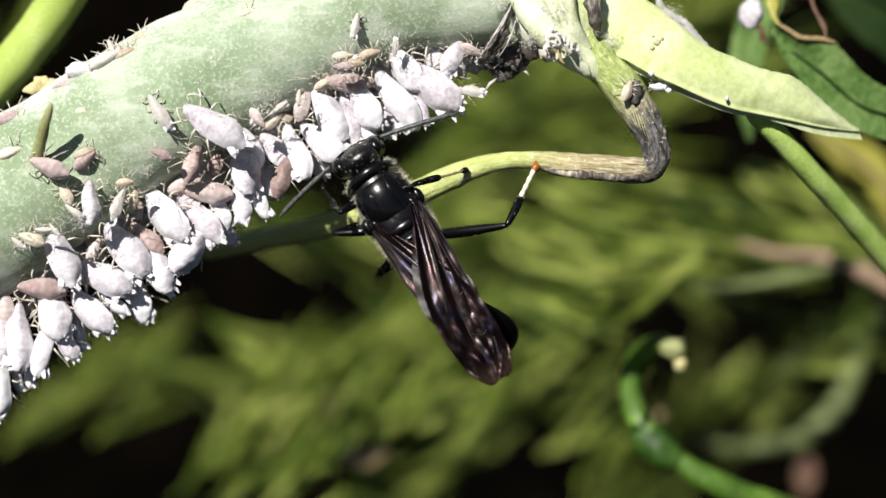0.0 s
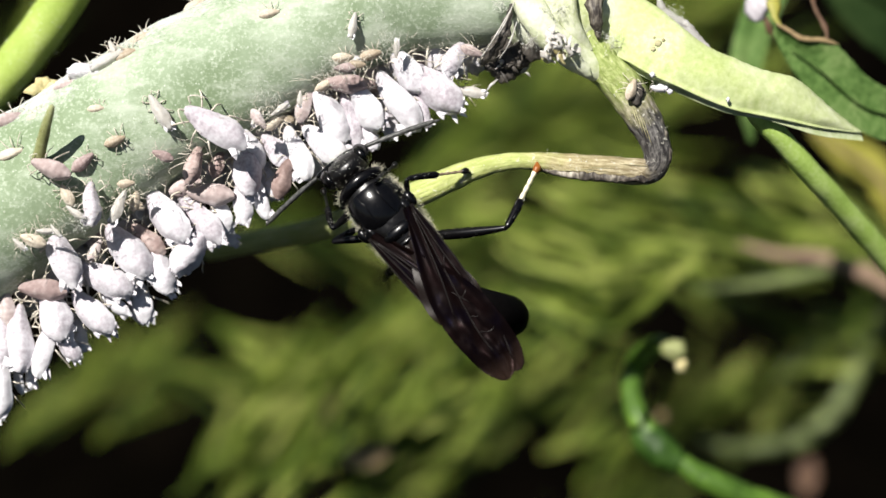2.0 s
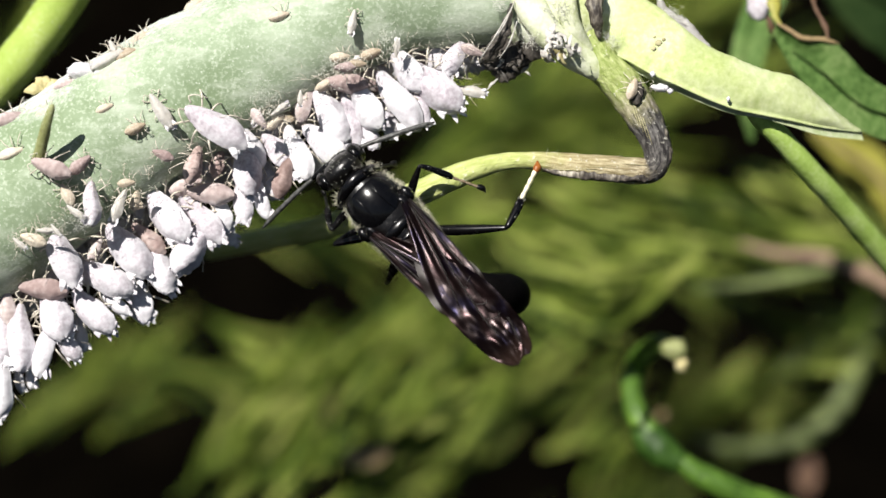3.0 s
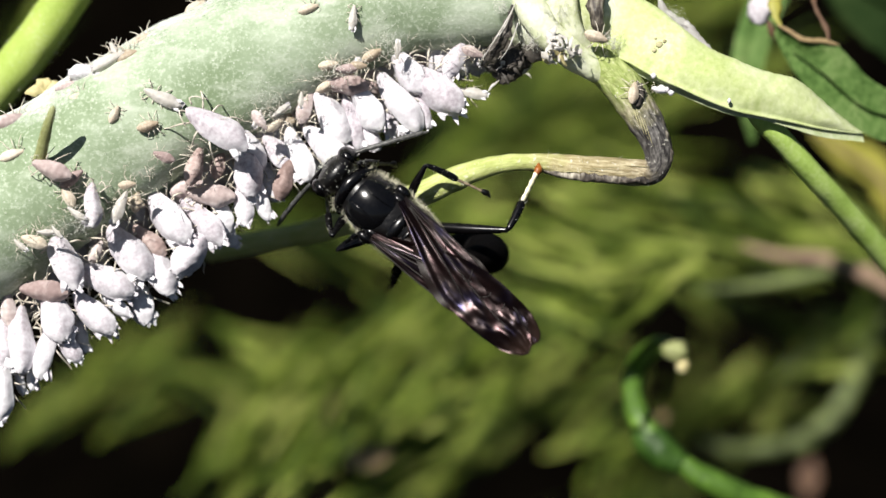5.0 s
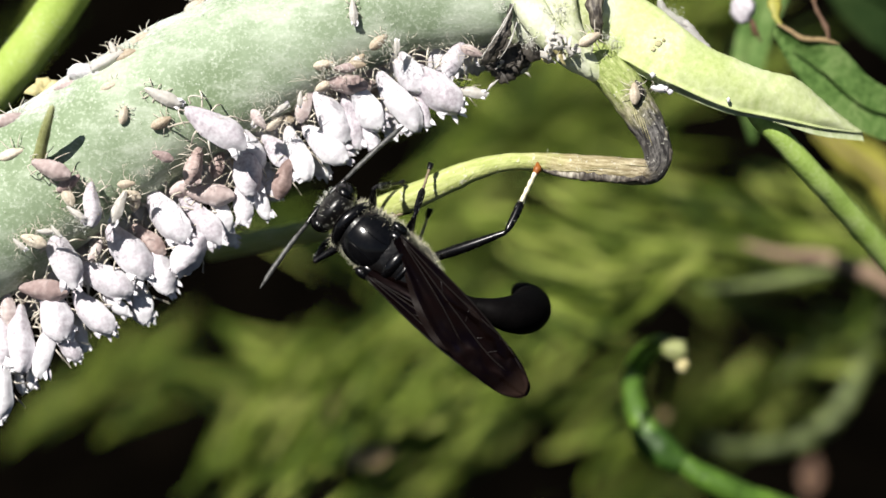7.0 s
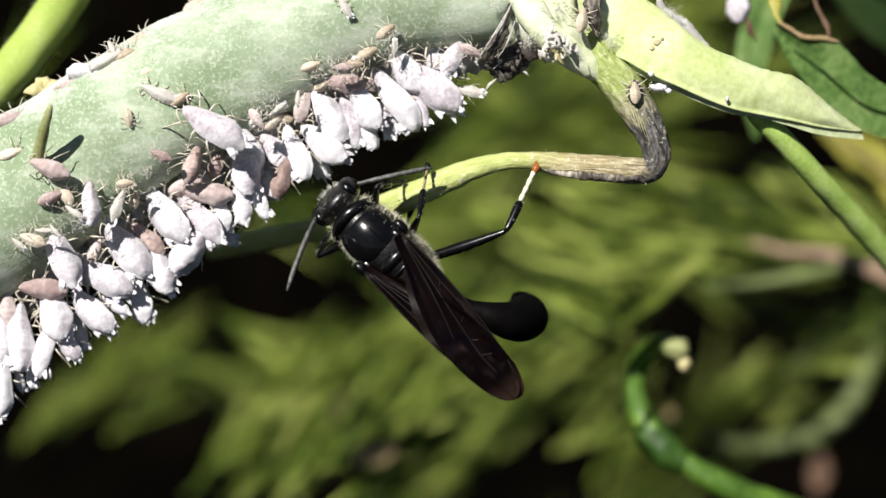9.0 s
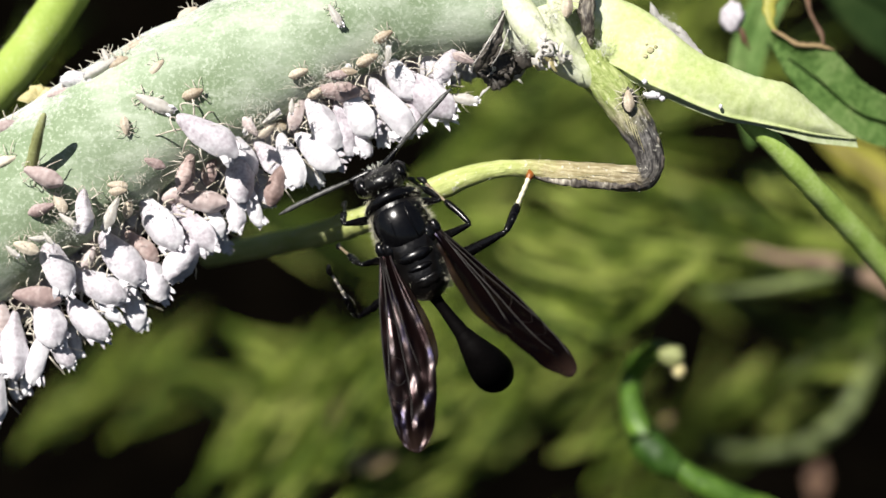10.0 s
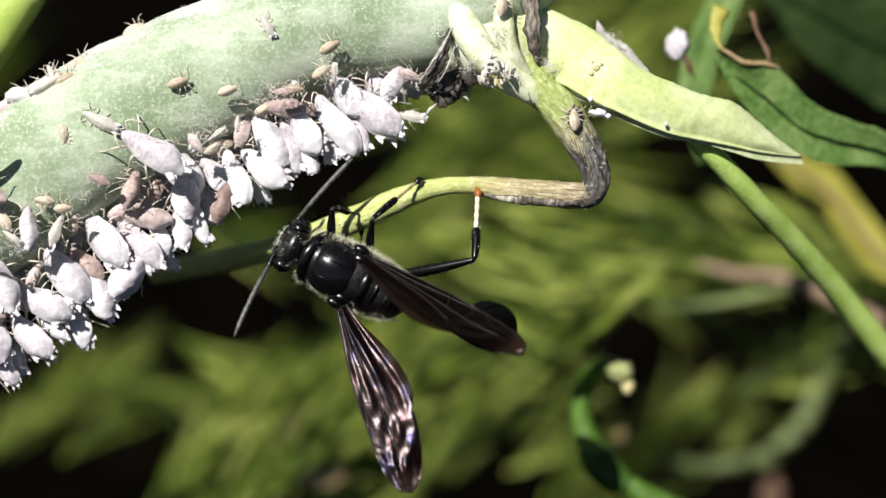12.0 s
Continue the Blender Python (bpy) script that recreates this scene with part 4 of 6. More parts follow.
def fronds():
    """Feathery foliage behind, uncountable."""
    rng = random.Random(11)
    shapes = []

    def leaflet(a, b, w, lift):
        a, b = Vector(a), Vector(b)
        t = (b - a)
        s = t.cross(Vector((rng.uniform(-0.5, 0.5), 1, rng.uniform(-0.5, 0.5)))).normalized() * w
        up = s.cross(t).normalized() * w * 0.4
        V, F = [], []
        for i, g in enumerate((0.35, 1.0, 0.75, 0.05)):
            c = a + t * (i / 3) + Vector((0, lift * (i / 3) ** 2, 0))
            V += [c - s * g, c + up * g, c + s * g]
        for i in range(3):
            F += [(3 * i, 3 * i + 1, 3 * i + 4, 3 * i + 3), (3 * i + 1, 3 * i + 2, 3 * i + 5, 3 * i + 4)]
        shapes.append((V, F))

    def frond(c, angle, length, needle=11.0, thick=0.8, gap=2.0, fan=0.5):
        """A rib from its middle c, with long needles that lean forwards on both sides."""
        ang = radians(angle)
        grow = (1 + c[1] / 102.4) / 1.5
        length, needle, fan, thick, gap = length * grow, needle * grow * 1.25, fan * 0.62, thick * grow * 0.33, gap * grow * 0.42
        ax = Vector((math.cos(ang), rng.uniform(-0.2, 0.2), math.sin(ang)))
        side = Vector((-math.sin(ang), 0, math.cos(ang)))
        c = Vector(c) - ax * length / 2
        bow = side * rng.uniform(-1.2, 1.2)
        shapes.append(sweep([c, c + ax * length * 0.5 + bow, c + ax * length], [0.3, 0.24, 0.1], 5, 4))
        n = max(3, int(length / gap))
        for i in range(n):
            u = (i + 0.5) / n
            for sg in (1, -1):
                q = c + ax * length * u + bow * (1 - (2 * u - 1) ** 2)
                l = needle * rng.uniform(0.35, 1.3) * (1 - 0.3 * u)
                if rng.random() < 0.2:
                    continue
                leaflet(q, q + (ax + side * sg * fan * rng.uniform(0.1, 1.8) + Vector((0, rng.uniform(-0.7, 0.7), 0))).normalized() * l, thick * rng.uniform(0.6, 1.2), rng.uniform(-0.4, 0.4))

    # bright sprays low in the middle
    frond((-18.74, 70.00, -23.33), 42, 9, 8, 0.9, 1.2, 0.35)
    frond((-14.27, 66.00, -19.92), 40, 9, 8, 0.9, 1.2, 0.35)
    frond((-11.08, 70.00, -17.44), 40, 9, 8, 0.9, 1.2, 0.35)
    frond((-7.28, 64.00, -20.25), 42, 8, 8, 0.9, 1.2, 0.35)
    frond((-3.96, 68.00, -16.07), 38, 9, 8, 0.9, 1.2, 0.35)
    frond((-0.48, 72.00, -12.28), 36, 8, 8, 0.9, 1.2, 0.35)
    frond((-9.44, 62.00, -23.38), 44, 7, 7, 0.9, 1.2, 0.35)
    frond((-5.19, 70.00, -24.51), 44, 7, 7, 0.9, 1.2, 0.35)
    frond((-14.68, 86.00, -16.49), 38, 8, 8, 0.9, 1.5, 0.35)
    frond((-18.94, 90.00, -18.15), 36, 8, 8, 0.9, 1.5, 0.35)
    frond((-21.70, 80.00, -21.57), 40, 8, 8, 0.9, 1.5, 0.35)
    frond((-25.25, 88.00, -27.07), 45, 6, 7, 0.9, 1.5, 0.35)
    frond((-29.77, 92.00, -26.98), 50, 5, 7, 0.9, 1.5, 0.35)
    frond((-1.84, 90.00, -8.94), 30, 8, 8, 0.9, 1.5, 0.35)
    frond((-8.68, 96.00, -11.94), 36, 8, 8, 0.9, 1.5, 0.35)
    frond((-26.23, 112.00, -11.43), -30, 8, 8, 0.9, 1.5, 0.35)
    frond((-21.73, 104.00, -13.83), 35, 7, 7, 0.9, 1.5, 0.35)
    frond((-7.11, 110.00, -7.70), -35, 7, 8, 0.9, 1.5, 0.35)
    frond((-13.59, 72.00, -24.20), 40, 7, 7, 0.9, 1.2, 0.35)
    frond((2.04, 84.00, -11.21), 34, 7, 8, 0.9, 1.5, 0.35)
    frond((-14.88, 60.00, -22.81), 42, 7, 8, 0.8, 1.2, 0.32)
    frond((-10.31, 58.00, -19.52), 40, 7, 8, 0.8, 1.2, 0.32)
    frond((-3.34, 66.00, -20.49), 44, 7, 8, 0.8, 1.2, 0.32)
    frond((-20.61, 76.00, -18.35), 36, 7, 7, 0.8, 1.2, 0.32)
    frond((-19.62, 84.00, -15.67), 30, 7, 7, 0.8, 1.2, 0.32)
    frond((-25.36, 84.00, -22.68), 44, 6, 7, 0.8, 1.2, 0.32)
    # narrow blades fanned out over the tendril
    frond((17.58, 48.00, -5.19), 42, 6, 7, 0.9, 1.2, 0.1)
    frond((15.94, 52.00, -6.39), 40, 6, 7, 0.9, 1.2, 0.1)
    frond((20.00, 50.00, -4.58), 44, 5, 6, 0.9, 1.2, 0.1)
    frond((12.06, 64.00, -8.87), 38, 7, 8, 0.9, 1.2, 0.2)
    frond((14.82, 60.00, -8.66), 40, 6, 7, 0.9, 1.2, 0.15)
    frond((8.66, 76.00, -10.73), 36, 6, 7, 0.9, 1.2, 0.25)
    # duller sprays under them
    frond((14.96, 104.00, -23.70), 30, 5, 7, 0.9, 1.5, 0.35)
    frond((18.45, 96.00, -26.18), 45, 5, 6, 0.9, 1.5, 0.35)
    frond((32.81, 110.00, -20.98), 20, 5, 8, 0.5, 1.1, 0.4)
    frond((38.99, 112.00, -26.09), 40, 5, 8, 0.5, 1.1, 0.4)
    frond((4.20, 96.00, -21.43), 44, 6, 8, 0.45, 1.3, 0.4)
    frond((10.72, 104.00, -20.88), 36, 5, 7, 0.45, 1.3, 0.4)
    frond((16.68, 108.00, -18.41), 30, 4, 7, 0.45, 1.3, 0.4)
    frond((2.73, 88.00, -26.42), 46, 6, 8, 0.45, 1.3, 0.4)
    # plumes behind the twig
    frond((5.42, 70.00, 3.19), -15, 9, 8, 0.7, 1.5, 0.30)
    frond((9.56, 60.20, -1.44), -20, 9, 8, 0.7, 1.5, 0.30)
    frond((13.12, 63.00, 1.36), -18, 10, 8, 0.7, 1.5, 0.30)
    frond((12.39, 68.60, 5.50), -20, 9, 8, 0.7, 1.5, 0.30)
    frond((18.36, 64.40, 2.51), -18, 10, 8, 0.7, 1.5, 0.30)
    frond((24.08, 68.60, 5.79), -30, 8, 8, 0.7, 1.5, 0.30)
    frond((26.64, 70.00, 1.12), -12, 9, 8, 0.7, 1.5, 0.30)
    frond((32.46, 72.80, 4.43), -28, 8, 8, 0.7, 1.5, 0.30)
    frond((37.53, 77.00, 7.30), -25, 8, 8, 0.7, 1.5, 0.30)
    frond((38.75, 74.20, 0.24), -12, 8, 8, 0.7, 1.5, 0.30)
    frond((43.09, 79.80, 3.36), -35, 8, 8, 0.7, 1.5, 0.30)
    frond((8.34, 58.00, -5.27), -20, 8, 8, 0.7, 1.5, 0.30)
    frond((15.25, 61.60, -2.58), 20, 7, 8, 0.7, 1.5, 0.30)
    frond((37.85, 72.80, -11.74), 20, 5, 8, 0.5, 1.1, 0.4)
    frond((43.66, 77.00, -8.95), 60, 5, 7, 0.7, 1.5, 0.30)
    frond((46.42, 77.00, -7.11), 65, 8, 8, 0.7, 1.5, 0.30)
    frond((29.92, 72.00, 1.43), -18, 7, 8, 0.8, 1.2, 0.32)
    frond((36.71, 76.00, 2.68), -22, 7, 8, 0.8, 1.2, 0.32)
    frond((23.03, 74.00, -1.57), -12, 6, 7, 0.8, 1.2, 0.32)
    frond((35.81, 84.00, 7.26), -30, 6, 7, 0.8, 1.2, 0.32)
    frond((28.49, 78.00, 6.10), -26, 6, 8, 0.8, 1.2, 0.32)
    frond((47.27, 84.00, 2.80), -40, 6, 7, 0.8, 1.2, 0.32)
    frond((41.54, 84.00, -9.94), 24, 4, 6, 0.8, 1.2, 0.32)
    frond((34.90, 86.00, -7.15), -14, 6, 8, 0.42, 1.4, 0.4)
    frond((45.51, 90.00, -6.31), -20, 6, 8, 0.42, 1.4, 0.4)
    frond((49.30, 92.00, -14.35), 50, 6, 8, 0.42, 1.4, 0.4)
    frond((38.79, 96.00, -16.68), 24, 5, 8, 0.42, 1.4, 0.4)
    frond((30.05, 80.00, -4.74), 20, 5, 8, 0.42, 1.4, 0.4)
    # thin ones under the colony, kept sparse in place of shade
    frond((-43.84, 125.00, -16.24), 20, 4, 7, 0.5, 1.6, 0.35)
    frond((-45.20, 128.00, -23.94), 40, 6, 9, 0.5, 1.6, 0.35)
    frond((-34.82, 122.00, -17.18), -15, 7, 9, 0.5, 1.5, 0.35)
    frond((-53.88, 135.00, -22.64), 50, 8, 10, 0.5, 1.6, 0.35)
    frond((-60.31, 138.00, -26.21), 40, 8, 10, 0.5, 1.7, 0.35)
    frond((-62.63, 150.00, 32.95), 60, 26, 10, 0.7, 4, 0.35)
    # far ones between the stem and the leaf
    frond((5.88, 130.00, 17.63), 150, 30, 12, 0.8, 2, 0.35)
    frond((13.64, 127.00, 20.54), 30, 34, 12, 0.8, 2, 0.35)
    frond((23.76, 134.00, 19.55), 20, 28, 11, 0.8, 2.2, 0.35)
    frond((34.24, 130.00, 30.26), 75, 22, 10, 0.8, 2.2, 0.35)
    frond((17.80, 128.00, 14.25), -25, 18, 11, 0.8, 2, 0.35)
    # sparser ones deeper down
    for k in range(7):
        d = rng.uniform(150, 230)
        half = 27.4 * (1 + d / 102.4) * 1.2
        frond((rng.uniform(-half * 0.15, half * 0.33), d, rng.uniform(-half * 0.65, half * 0.6)), rng.gauss(28, 25), rng.uniform(26, 46), 11, 0.8, 2.4)
    base = Vector((0, 80, -60))
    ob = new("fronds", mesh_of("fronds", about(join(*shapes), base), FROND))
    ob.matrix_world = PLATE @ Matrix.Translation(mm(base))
    tagged(ob, "feathery green fronds with sun and shade put into their leaf tones", "foliage", kind="stuff")


ground()
plant()
stalk()
tendril()
back_leaves()
fronds()


# ---- aphids: body along x with the tail at +x, back up at +z, one millimetre long before scaling ----
def aphid_model(name, label, material, fat, leggy, seed, rag, ringed, warp=0.0):
    rng = random.Random(seed)
    ob = thing(name, (0, 0, 0), label, "aphid", "aphid colony")
    # half-widths along a drop that is narrow at the head and blunt at the tail
    xs = [-0.5, -0.46, -0.40, -0.28, -0.14, 0.02, 0.16, 0.28, 0.38, 0.45, 0.49]
    ws = [0.03, 0.085, 0.12, 0.165, 0.215, 0.25, 0.255, 0.225, 0.17, 0.115, 0.07]
    n, steps = 22, 3
    path = [q[0] for q in spline([(x, 0, 0) for x in xs], steps)]
    wide = [q[0] for q in spline([(w, 0, 0) for w in ws], steps)]
    V, F = [], []
    for x, w in zip(path, wide):
        for k in range(n):
            a = 2 * math.pi * k / n
            c, u = math.cos(a), math.sin(a)
            n1 = noise.noise(Vector((x * 3.2 + seed * 9.0, c * 1.1, u * 1.1)))
            n2 = noise.noise(Vector((x * 11, c * 2.6 + seed * 5.0, u * 2.6)))
            g = w * fat * (1 + 0.13 * n1 + 0.04 * n2 + ringed * math.sin((x + 0.5) * 2 * math.pi * 8))
            y = g * c + 0.07 * warp * math.sin(x * 3.4)
            z = g * (0.66 * (1 - abs(c) ** 1.7) if u > 0 else -0.36 * (1 - c * c))
            if u > 0.2:
                z += 0.035 * fat * (u - 0.2) * (1 + n2)
            z += 0.05 * math.cos(x * 3) - 0.05 * warp * x * x
            back = 0.05 * noise.noise(Vector((c * 3, u * 3, seed * 3.0))) if x > 0.44 and rag else 0.0
            V.append(Vector((x + back, y, z)))
    for i in range(len(path) - 1):
        for k in range(n):
            k2 = (k + 1) % n
            F.append((i * n + k, i * n + k2, (i + 1) * n + k2, (i + 1) * n + k))
    F.append(tuple(range(n - 1, -1, -1)))
    F.append(tuple((len(path) - 1) * n + k for k in range(n)))
    body = part("body", (V, F), material, ob)
    flakes = []
    for i in range(rag + 1 if rag else 0):
        a = (i + 0.5) / (rag + 1) * 2 - 1 + rng.uniform(-0.12, 0.12)
        q = Vector((0.41 - 0.13 * abs(a) ** 1.5, 0.17 * a * fat, rng.uniform(-0.05, 0.07)))
        out = Vector((1, 0.5 * a + rng.uniform(-0.2, 0.2), rng.uniform(-0.5, 0.1))).normalized() * rng.uniform(0.06, 0.22)
        mid = q + out * 0.6 + Vector((0, 0, rng.uniform(-0.02, 0.03)))
        side = Vector((-out.y, out.x, 0)).normalized() * rng.uniform(0.035, 0.06)
        torn = q + out * rng.uniform(0.7, 0.95) + side * rng.uniform(-0.8, 0.8)
        for lift in (0.0, -0.012):
            up = Vector((0, 0, lift))
            flakes.append(([q - side + up, q + side + up, mid + side * 0.9 + up, torn + side * 0.4 + up, q + out + up, mid - side * 0.7 + up], [(0, 1, 2, 5), (5, 2, 3, 4)] if lift == 0 else [(5, 2, 1, 0), (4, 3, 2, 5)]))
    if flakes:
        part("wax_tail", join(*flakes), WAX, body, "ragged white wax on the tail", smooth=False)["kind"] = "stuff"
    for sg in (1, -1):
        for x, fx in ((-0.3, -0.28), (-0.2, 0.03), (-0.08, 0.3)):
            r = 0.014 * (1.3 if leggy > 1 else 1)
            k1 = (x + fx * 0.45, sg * (0.2 * fat + 0.13 * leggy), 0.02)
            k2 = (x + fx * 0.9, sg * (0.22 * fat + 0.26 * leggy), -0.2)
            part("leg", sweep([(x, sg * 0.1 * fat, -0.08), k1, k2, (k2[0] + fx * 0.2, k2[1] + sg * 0.05, -0.23)], [r, r, r * 0.7, r * 0.4], 5, 3), LIMB, ob)
        part("antenna", sweep([(-0.47, sg * 0.06, 0.02), (-0.54, sg * 0.11, 0.07), (-0.46, sg * (0.15 + 0.06 * leggy), 0.09), (-0.32, sg * (0.2 + 0.08 * leggy), 0.06)], [0.013, 0.011, 0.009, 0.005], 5, 3), LIMB, ob)
    return ob


MODELS = {
    "wax": aphid_model("aphid", "plump aphid coated in lilac-white wax powder", WAX, 1.0, 0.6, 1, 8, 0.010, 0.5),
    "wide": aphid_model("aphid", "broad ragged aphid in flaking white wax", WAX, 1.1, 0.6, 8, 9, 0.009, -0.6),
    "dented": aphid_model("aphid", "dented drop-shaped aphid in thick white wax", WAX, 0.96, 0.5, 21, 7, 0.003, -0.3),
    "long": aphid_model("aphid", "long aphid coated in lilac-white wax powder", WAX, 0.82, 0.6, 2, 7, 0.013, 0.4),
    "slim": aphid_model("aphid", "slender aphid in lilac-white wax with a torn tail", WAX, 0.72, 0.7, 12, 6, 0.010, -0.5),
    "curved": aphid_model("aphid", "bent slender aphid in dusty white wax", WAX, 0.78, 0.5, 33, 8, 0.012, 1.1),
    "pink": aphid_model("aphid", "brownish lilac aphid with thin wax", PINK, 0.88, 0.8, 3, 0, 0.025),
    "brown": aphid_model("aphid", "dusky brown aphid almost bare of wax", DUSKY, 0.9, 0.9, 14, 0, 0.03),
    "tan": aphid_model("aphid", "small tan aphid nymph walking on the stem", TAN, 0.95, 1.3, 4, 0, 0.02),
    "shed": aphid_model("shed_skin", "empty white shed aphid skin", SHELL, 0.66, 0.6, 5, 4, 0.02),
}
VARIANTS = {"wax": ("wax", "wide", "dented"), "long": ("long", "slim", "curved")}
for one in MODELS["shed"], :
    one["category"] = "shed skin"
used = set()
jitter = random.Random(21)


def aphid_pose(at, angle, tilt=0.0, roll=0.0):
    """Tail towards the angle (degrees clockwise from +x), back to the open side."""
    a = radians(angle)
    x = Vector((math.cos(a), tilt, -math.sin(a))).normalized()
    z = Vector((0, -1, 0)) + x.cross(Vector((0, 1, 0))) * roll + Vector((0, 0, -0.15))
    z = (z - x * z.dot(x)).normalized()
    y = z.cross(x)
    m = Matrix((x, y, z)).transposed().to_4x4()
    m.translation = mm(at)
    return PLATE @ m


def aphid(kind, at, angle, length):
    m = aphid_pose(at, angle, jitter.uniform(-0.3, 0.05) if length > 1.8 else 0.0, jitter.uniform(-0.35, 0.35))
    if kind in VARIANTS:
        kind = jitter.choice(VARIANTS[kind])
    src = MODELS[kind]
    if kind in used:
        ob = copy_thing(src, m)
    else:
        ob = src
        ob.matrix_world = m
        used.add(kind)
    ob.scale = (length * (1.13 if length > 1.8 else 1.05),) * 3
    return ob


def colony_upper():
    aphid("wax", (0.62, -1.00, 11.75), 113, 2.31)
    aphid("wax", (-0.59, -0.90, 9.96), 47, 3.92)
    aphid("wax", (-2.26, -0.90, 11.03), 48, 2.94)
    aphid("long", (-2.80, -1.20, 9.13), 66, 3.92)
    aphid("long", (-1.49, -0.70, 8.76), 64, 2.45)
    aphid("shed", (1.61, -0.16, 9.78), 12, 1.82)
    aphid("wax", (-4.74, -1.20, 8.79), 52, 3.01)
    aphid("pink", (-6.00, -1.58, 10.17), 5, 2.45)
    aphid("wax", (-6.93, -1.10, 8.17), 55, 3.36)
    aphid("long", (-5.74, -0.70, 7.93), 70, 3.22)
    aphid("long", (-4.69, -0.70, 7.16), 66, 2.03)
    aphid("pink", (-8.55, -1.10, 8.83), 108, 1.96)
    aphid("wax", (-7.31, -1.10, 6.47), 36, 3.15)
    aphid("long", (-8.98, -1.00, 5.96), 78, 3.36)
    aphid("wax", (-10.25, -0.70, 6.05), 44, 2.59)
    aphid("long", (-3.53, -0.10, 8.04), 72, 2.31)
    aphid("long", (-6.41, 0.10, 7.08), 62, 2.45)
    aphid("tan", (-7.30, -1.69, 10.05), 150, 1.19)
    aphid("brown", (-9.85, -1.30, 4.35), 106, 2.31)
    aphid("wax", (-7.98, 0.50, 5.35), 48, 2.10)
    aphid("wax", (-10.87, -0.10, 4.34), 60, 2.45)
    aphid("tan", (-10.46, -0.69, 7.89), 140, 1.40)
    aphid("tan", (-9.83, -0.43, 8.26), 30, 1.26)


def colony_middle():
    aphid("long", (-13.54, -4.14, 7.26), 36, 3.92)
    aphid("long", (-12.14, -1.20, 6.57), 68, 3.22)
    aphid("wax", (-12.05, -1.40, 5.04), 82, 3.36)
    aphid("brown", (-15.16, -2.48, 5.12), 106, 2.17)
    aphid("brown", (-13.96, -0.56, 5.43), 98, 1.89)
    aphid("pink", (-14.29, -1.20, 3.42), 4, 2.66)
    aphid("long", (-12.41, -0.70, 2.92), 84, 2.52)
    aphid("long", (-11.30, -0.70, 3.20), 66, 2.52)
    aphid("wax", (-13.77, -0.40, 2.23), 66, 2.31)
    aphid("tan", (-12.89, -0.16, 5.84), 70, 1.75)
    aphid("pink", (-15.89, -0.70, 3.89), 160, 1.96)
    aphid("long", (-20.96, -4.15, 2.75), 96, 2.45)
    aphid("shed", (-19.58, -2.96, 2.58), 110, 1.96)
    aphid("wax", (-16.91, -1.20, 2.11), 56, 3.78)
    aphid("long", (-14.90, -0.80, 1.88), 50, 3.64)
    aphid("wax", (-15.58, -1.10, -0.07), 118, 2.94)
    aphid("wax", (-19.32, -1.30, -0.07), 56, 3.64)
    aphid("wax", (-17.48, -0.70, -1.25), 64, 2.94)
    aphid("brown", (-18.18, -0.70, 0.63), 42, 2.45)
    aphid("pink", (-21.53, -0.46, -0.07), 118, 1.54)
    aphid("wax", (-16.40, -0.10, 0.94), 60, 2.45)
    aphid("wax", (-13.64, 0.70, 1.30), 60, 2.10)
    aphid("tan", (-18.80, -1.87, 2.99), 100, 1.26)
    aphid("tan", (-20.69, -0.16, 0.77), 60, 1.40)


def colony_lower():
    aphid("long", (-23.14, -2.09, -0.41), 70, 3.71)
    aphid("pink", (-24.52, -1.20, -2.39), 4, 2.87)
    aphid("wax", (-20.69, -1.00, -1.80), 34, 3.29)
    aphid("wax", (-21.59, -0.70, -3.82), 50, 3.22)
    aphid("long", (-20.26, -0.40, -3.35), 40, 1.96)
    aphid("wax", (-23.90, -0.90, -3.95), 60, 3.22)
    aphid("long", (-26.02, -0.90, -5.41), 96, 3.78)
    aphid("long", (-24.52, -0.80, -6.04), 97, 3.36)
    aphid("wax", (-23.22, -0.40, -5.86), 60, 2.10)
    aphid("long", (-26.44, 0.34, -8.08), 70, 1.68)
    aphid("long", (-27.22, -0.70, -8.69), 100, 3.22)
    aphid("long", (-27.20, -0.50, -5.50), 96, 3.15)
    aphid("long", (-28.75, -0.70, -6.88), 95, 3.36)
    aphid("long", (-29.19, -2.74, -4.02), 80, 3.50)
    aphid("wax", (-28.51, -0.30, -9.70), 90, 3.15)
    aphid("pink", (-26.84, -0.70, -3.58), 80, 2.10)
    aphid("long", (-22.76, 0.50, -5.03), 70, 2.45)
    aphid("wax", (-18.92, 0.70, -3.10), 70, 2.80)
    aphid("long", (-25.57, 0.50, -7.49), 90, 2.10)
    aphid("tan", (-24.62, -3.34, 0.58), 20, 1.61)
    aphid("tan", (-22.49, -3.78, 3.27), 60, 1.40)


def colony_back():
    """The ones that sit alone on the open stem and along its upper edge."""
    aphid("pink", (-23.21, -4.72, 4.84), 20, 2.31)
    aphid("tan", (-25.94, -3.45, 5.75), 160, 1.54)
    aphid("wax", (-21.91, -1.77, 10.87), 165, 1.82)
    aphid("shed", (-20.39, -2.49, 11.47), 150, 2.03)
    aphid("shed", (-20.05, -1.60, 12.06), 60, 1.54)
    aphid("pink", (-22.98, -1.89, 10.03), 165, 1.54)
    aphid("tan", (-19.33, -2.30, 11.77), 160, 1.75)
    aphid("tan", (-18.52, -1.51, 12.83), 150, 1.61)
    aphid("tan", (-15.45, -0.16, 15.10), 150, 1.40)
    aphid("pink", (-26.46, -2.13, 7.88), 160, 1.96)
    aphid("wax", (13.14, -1.46, 9.90), 10, 1.05)


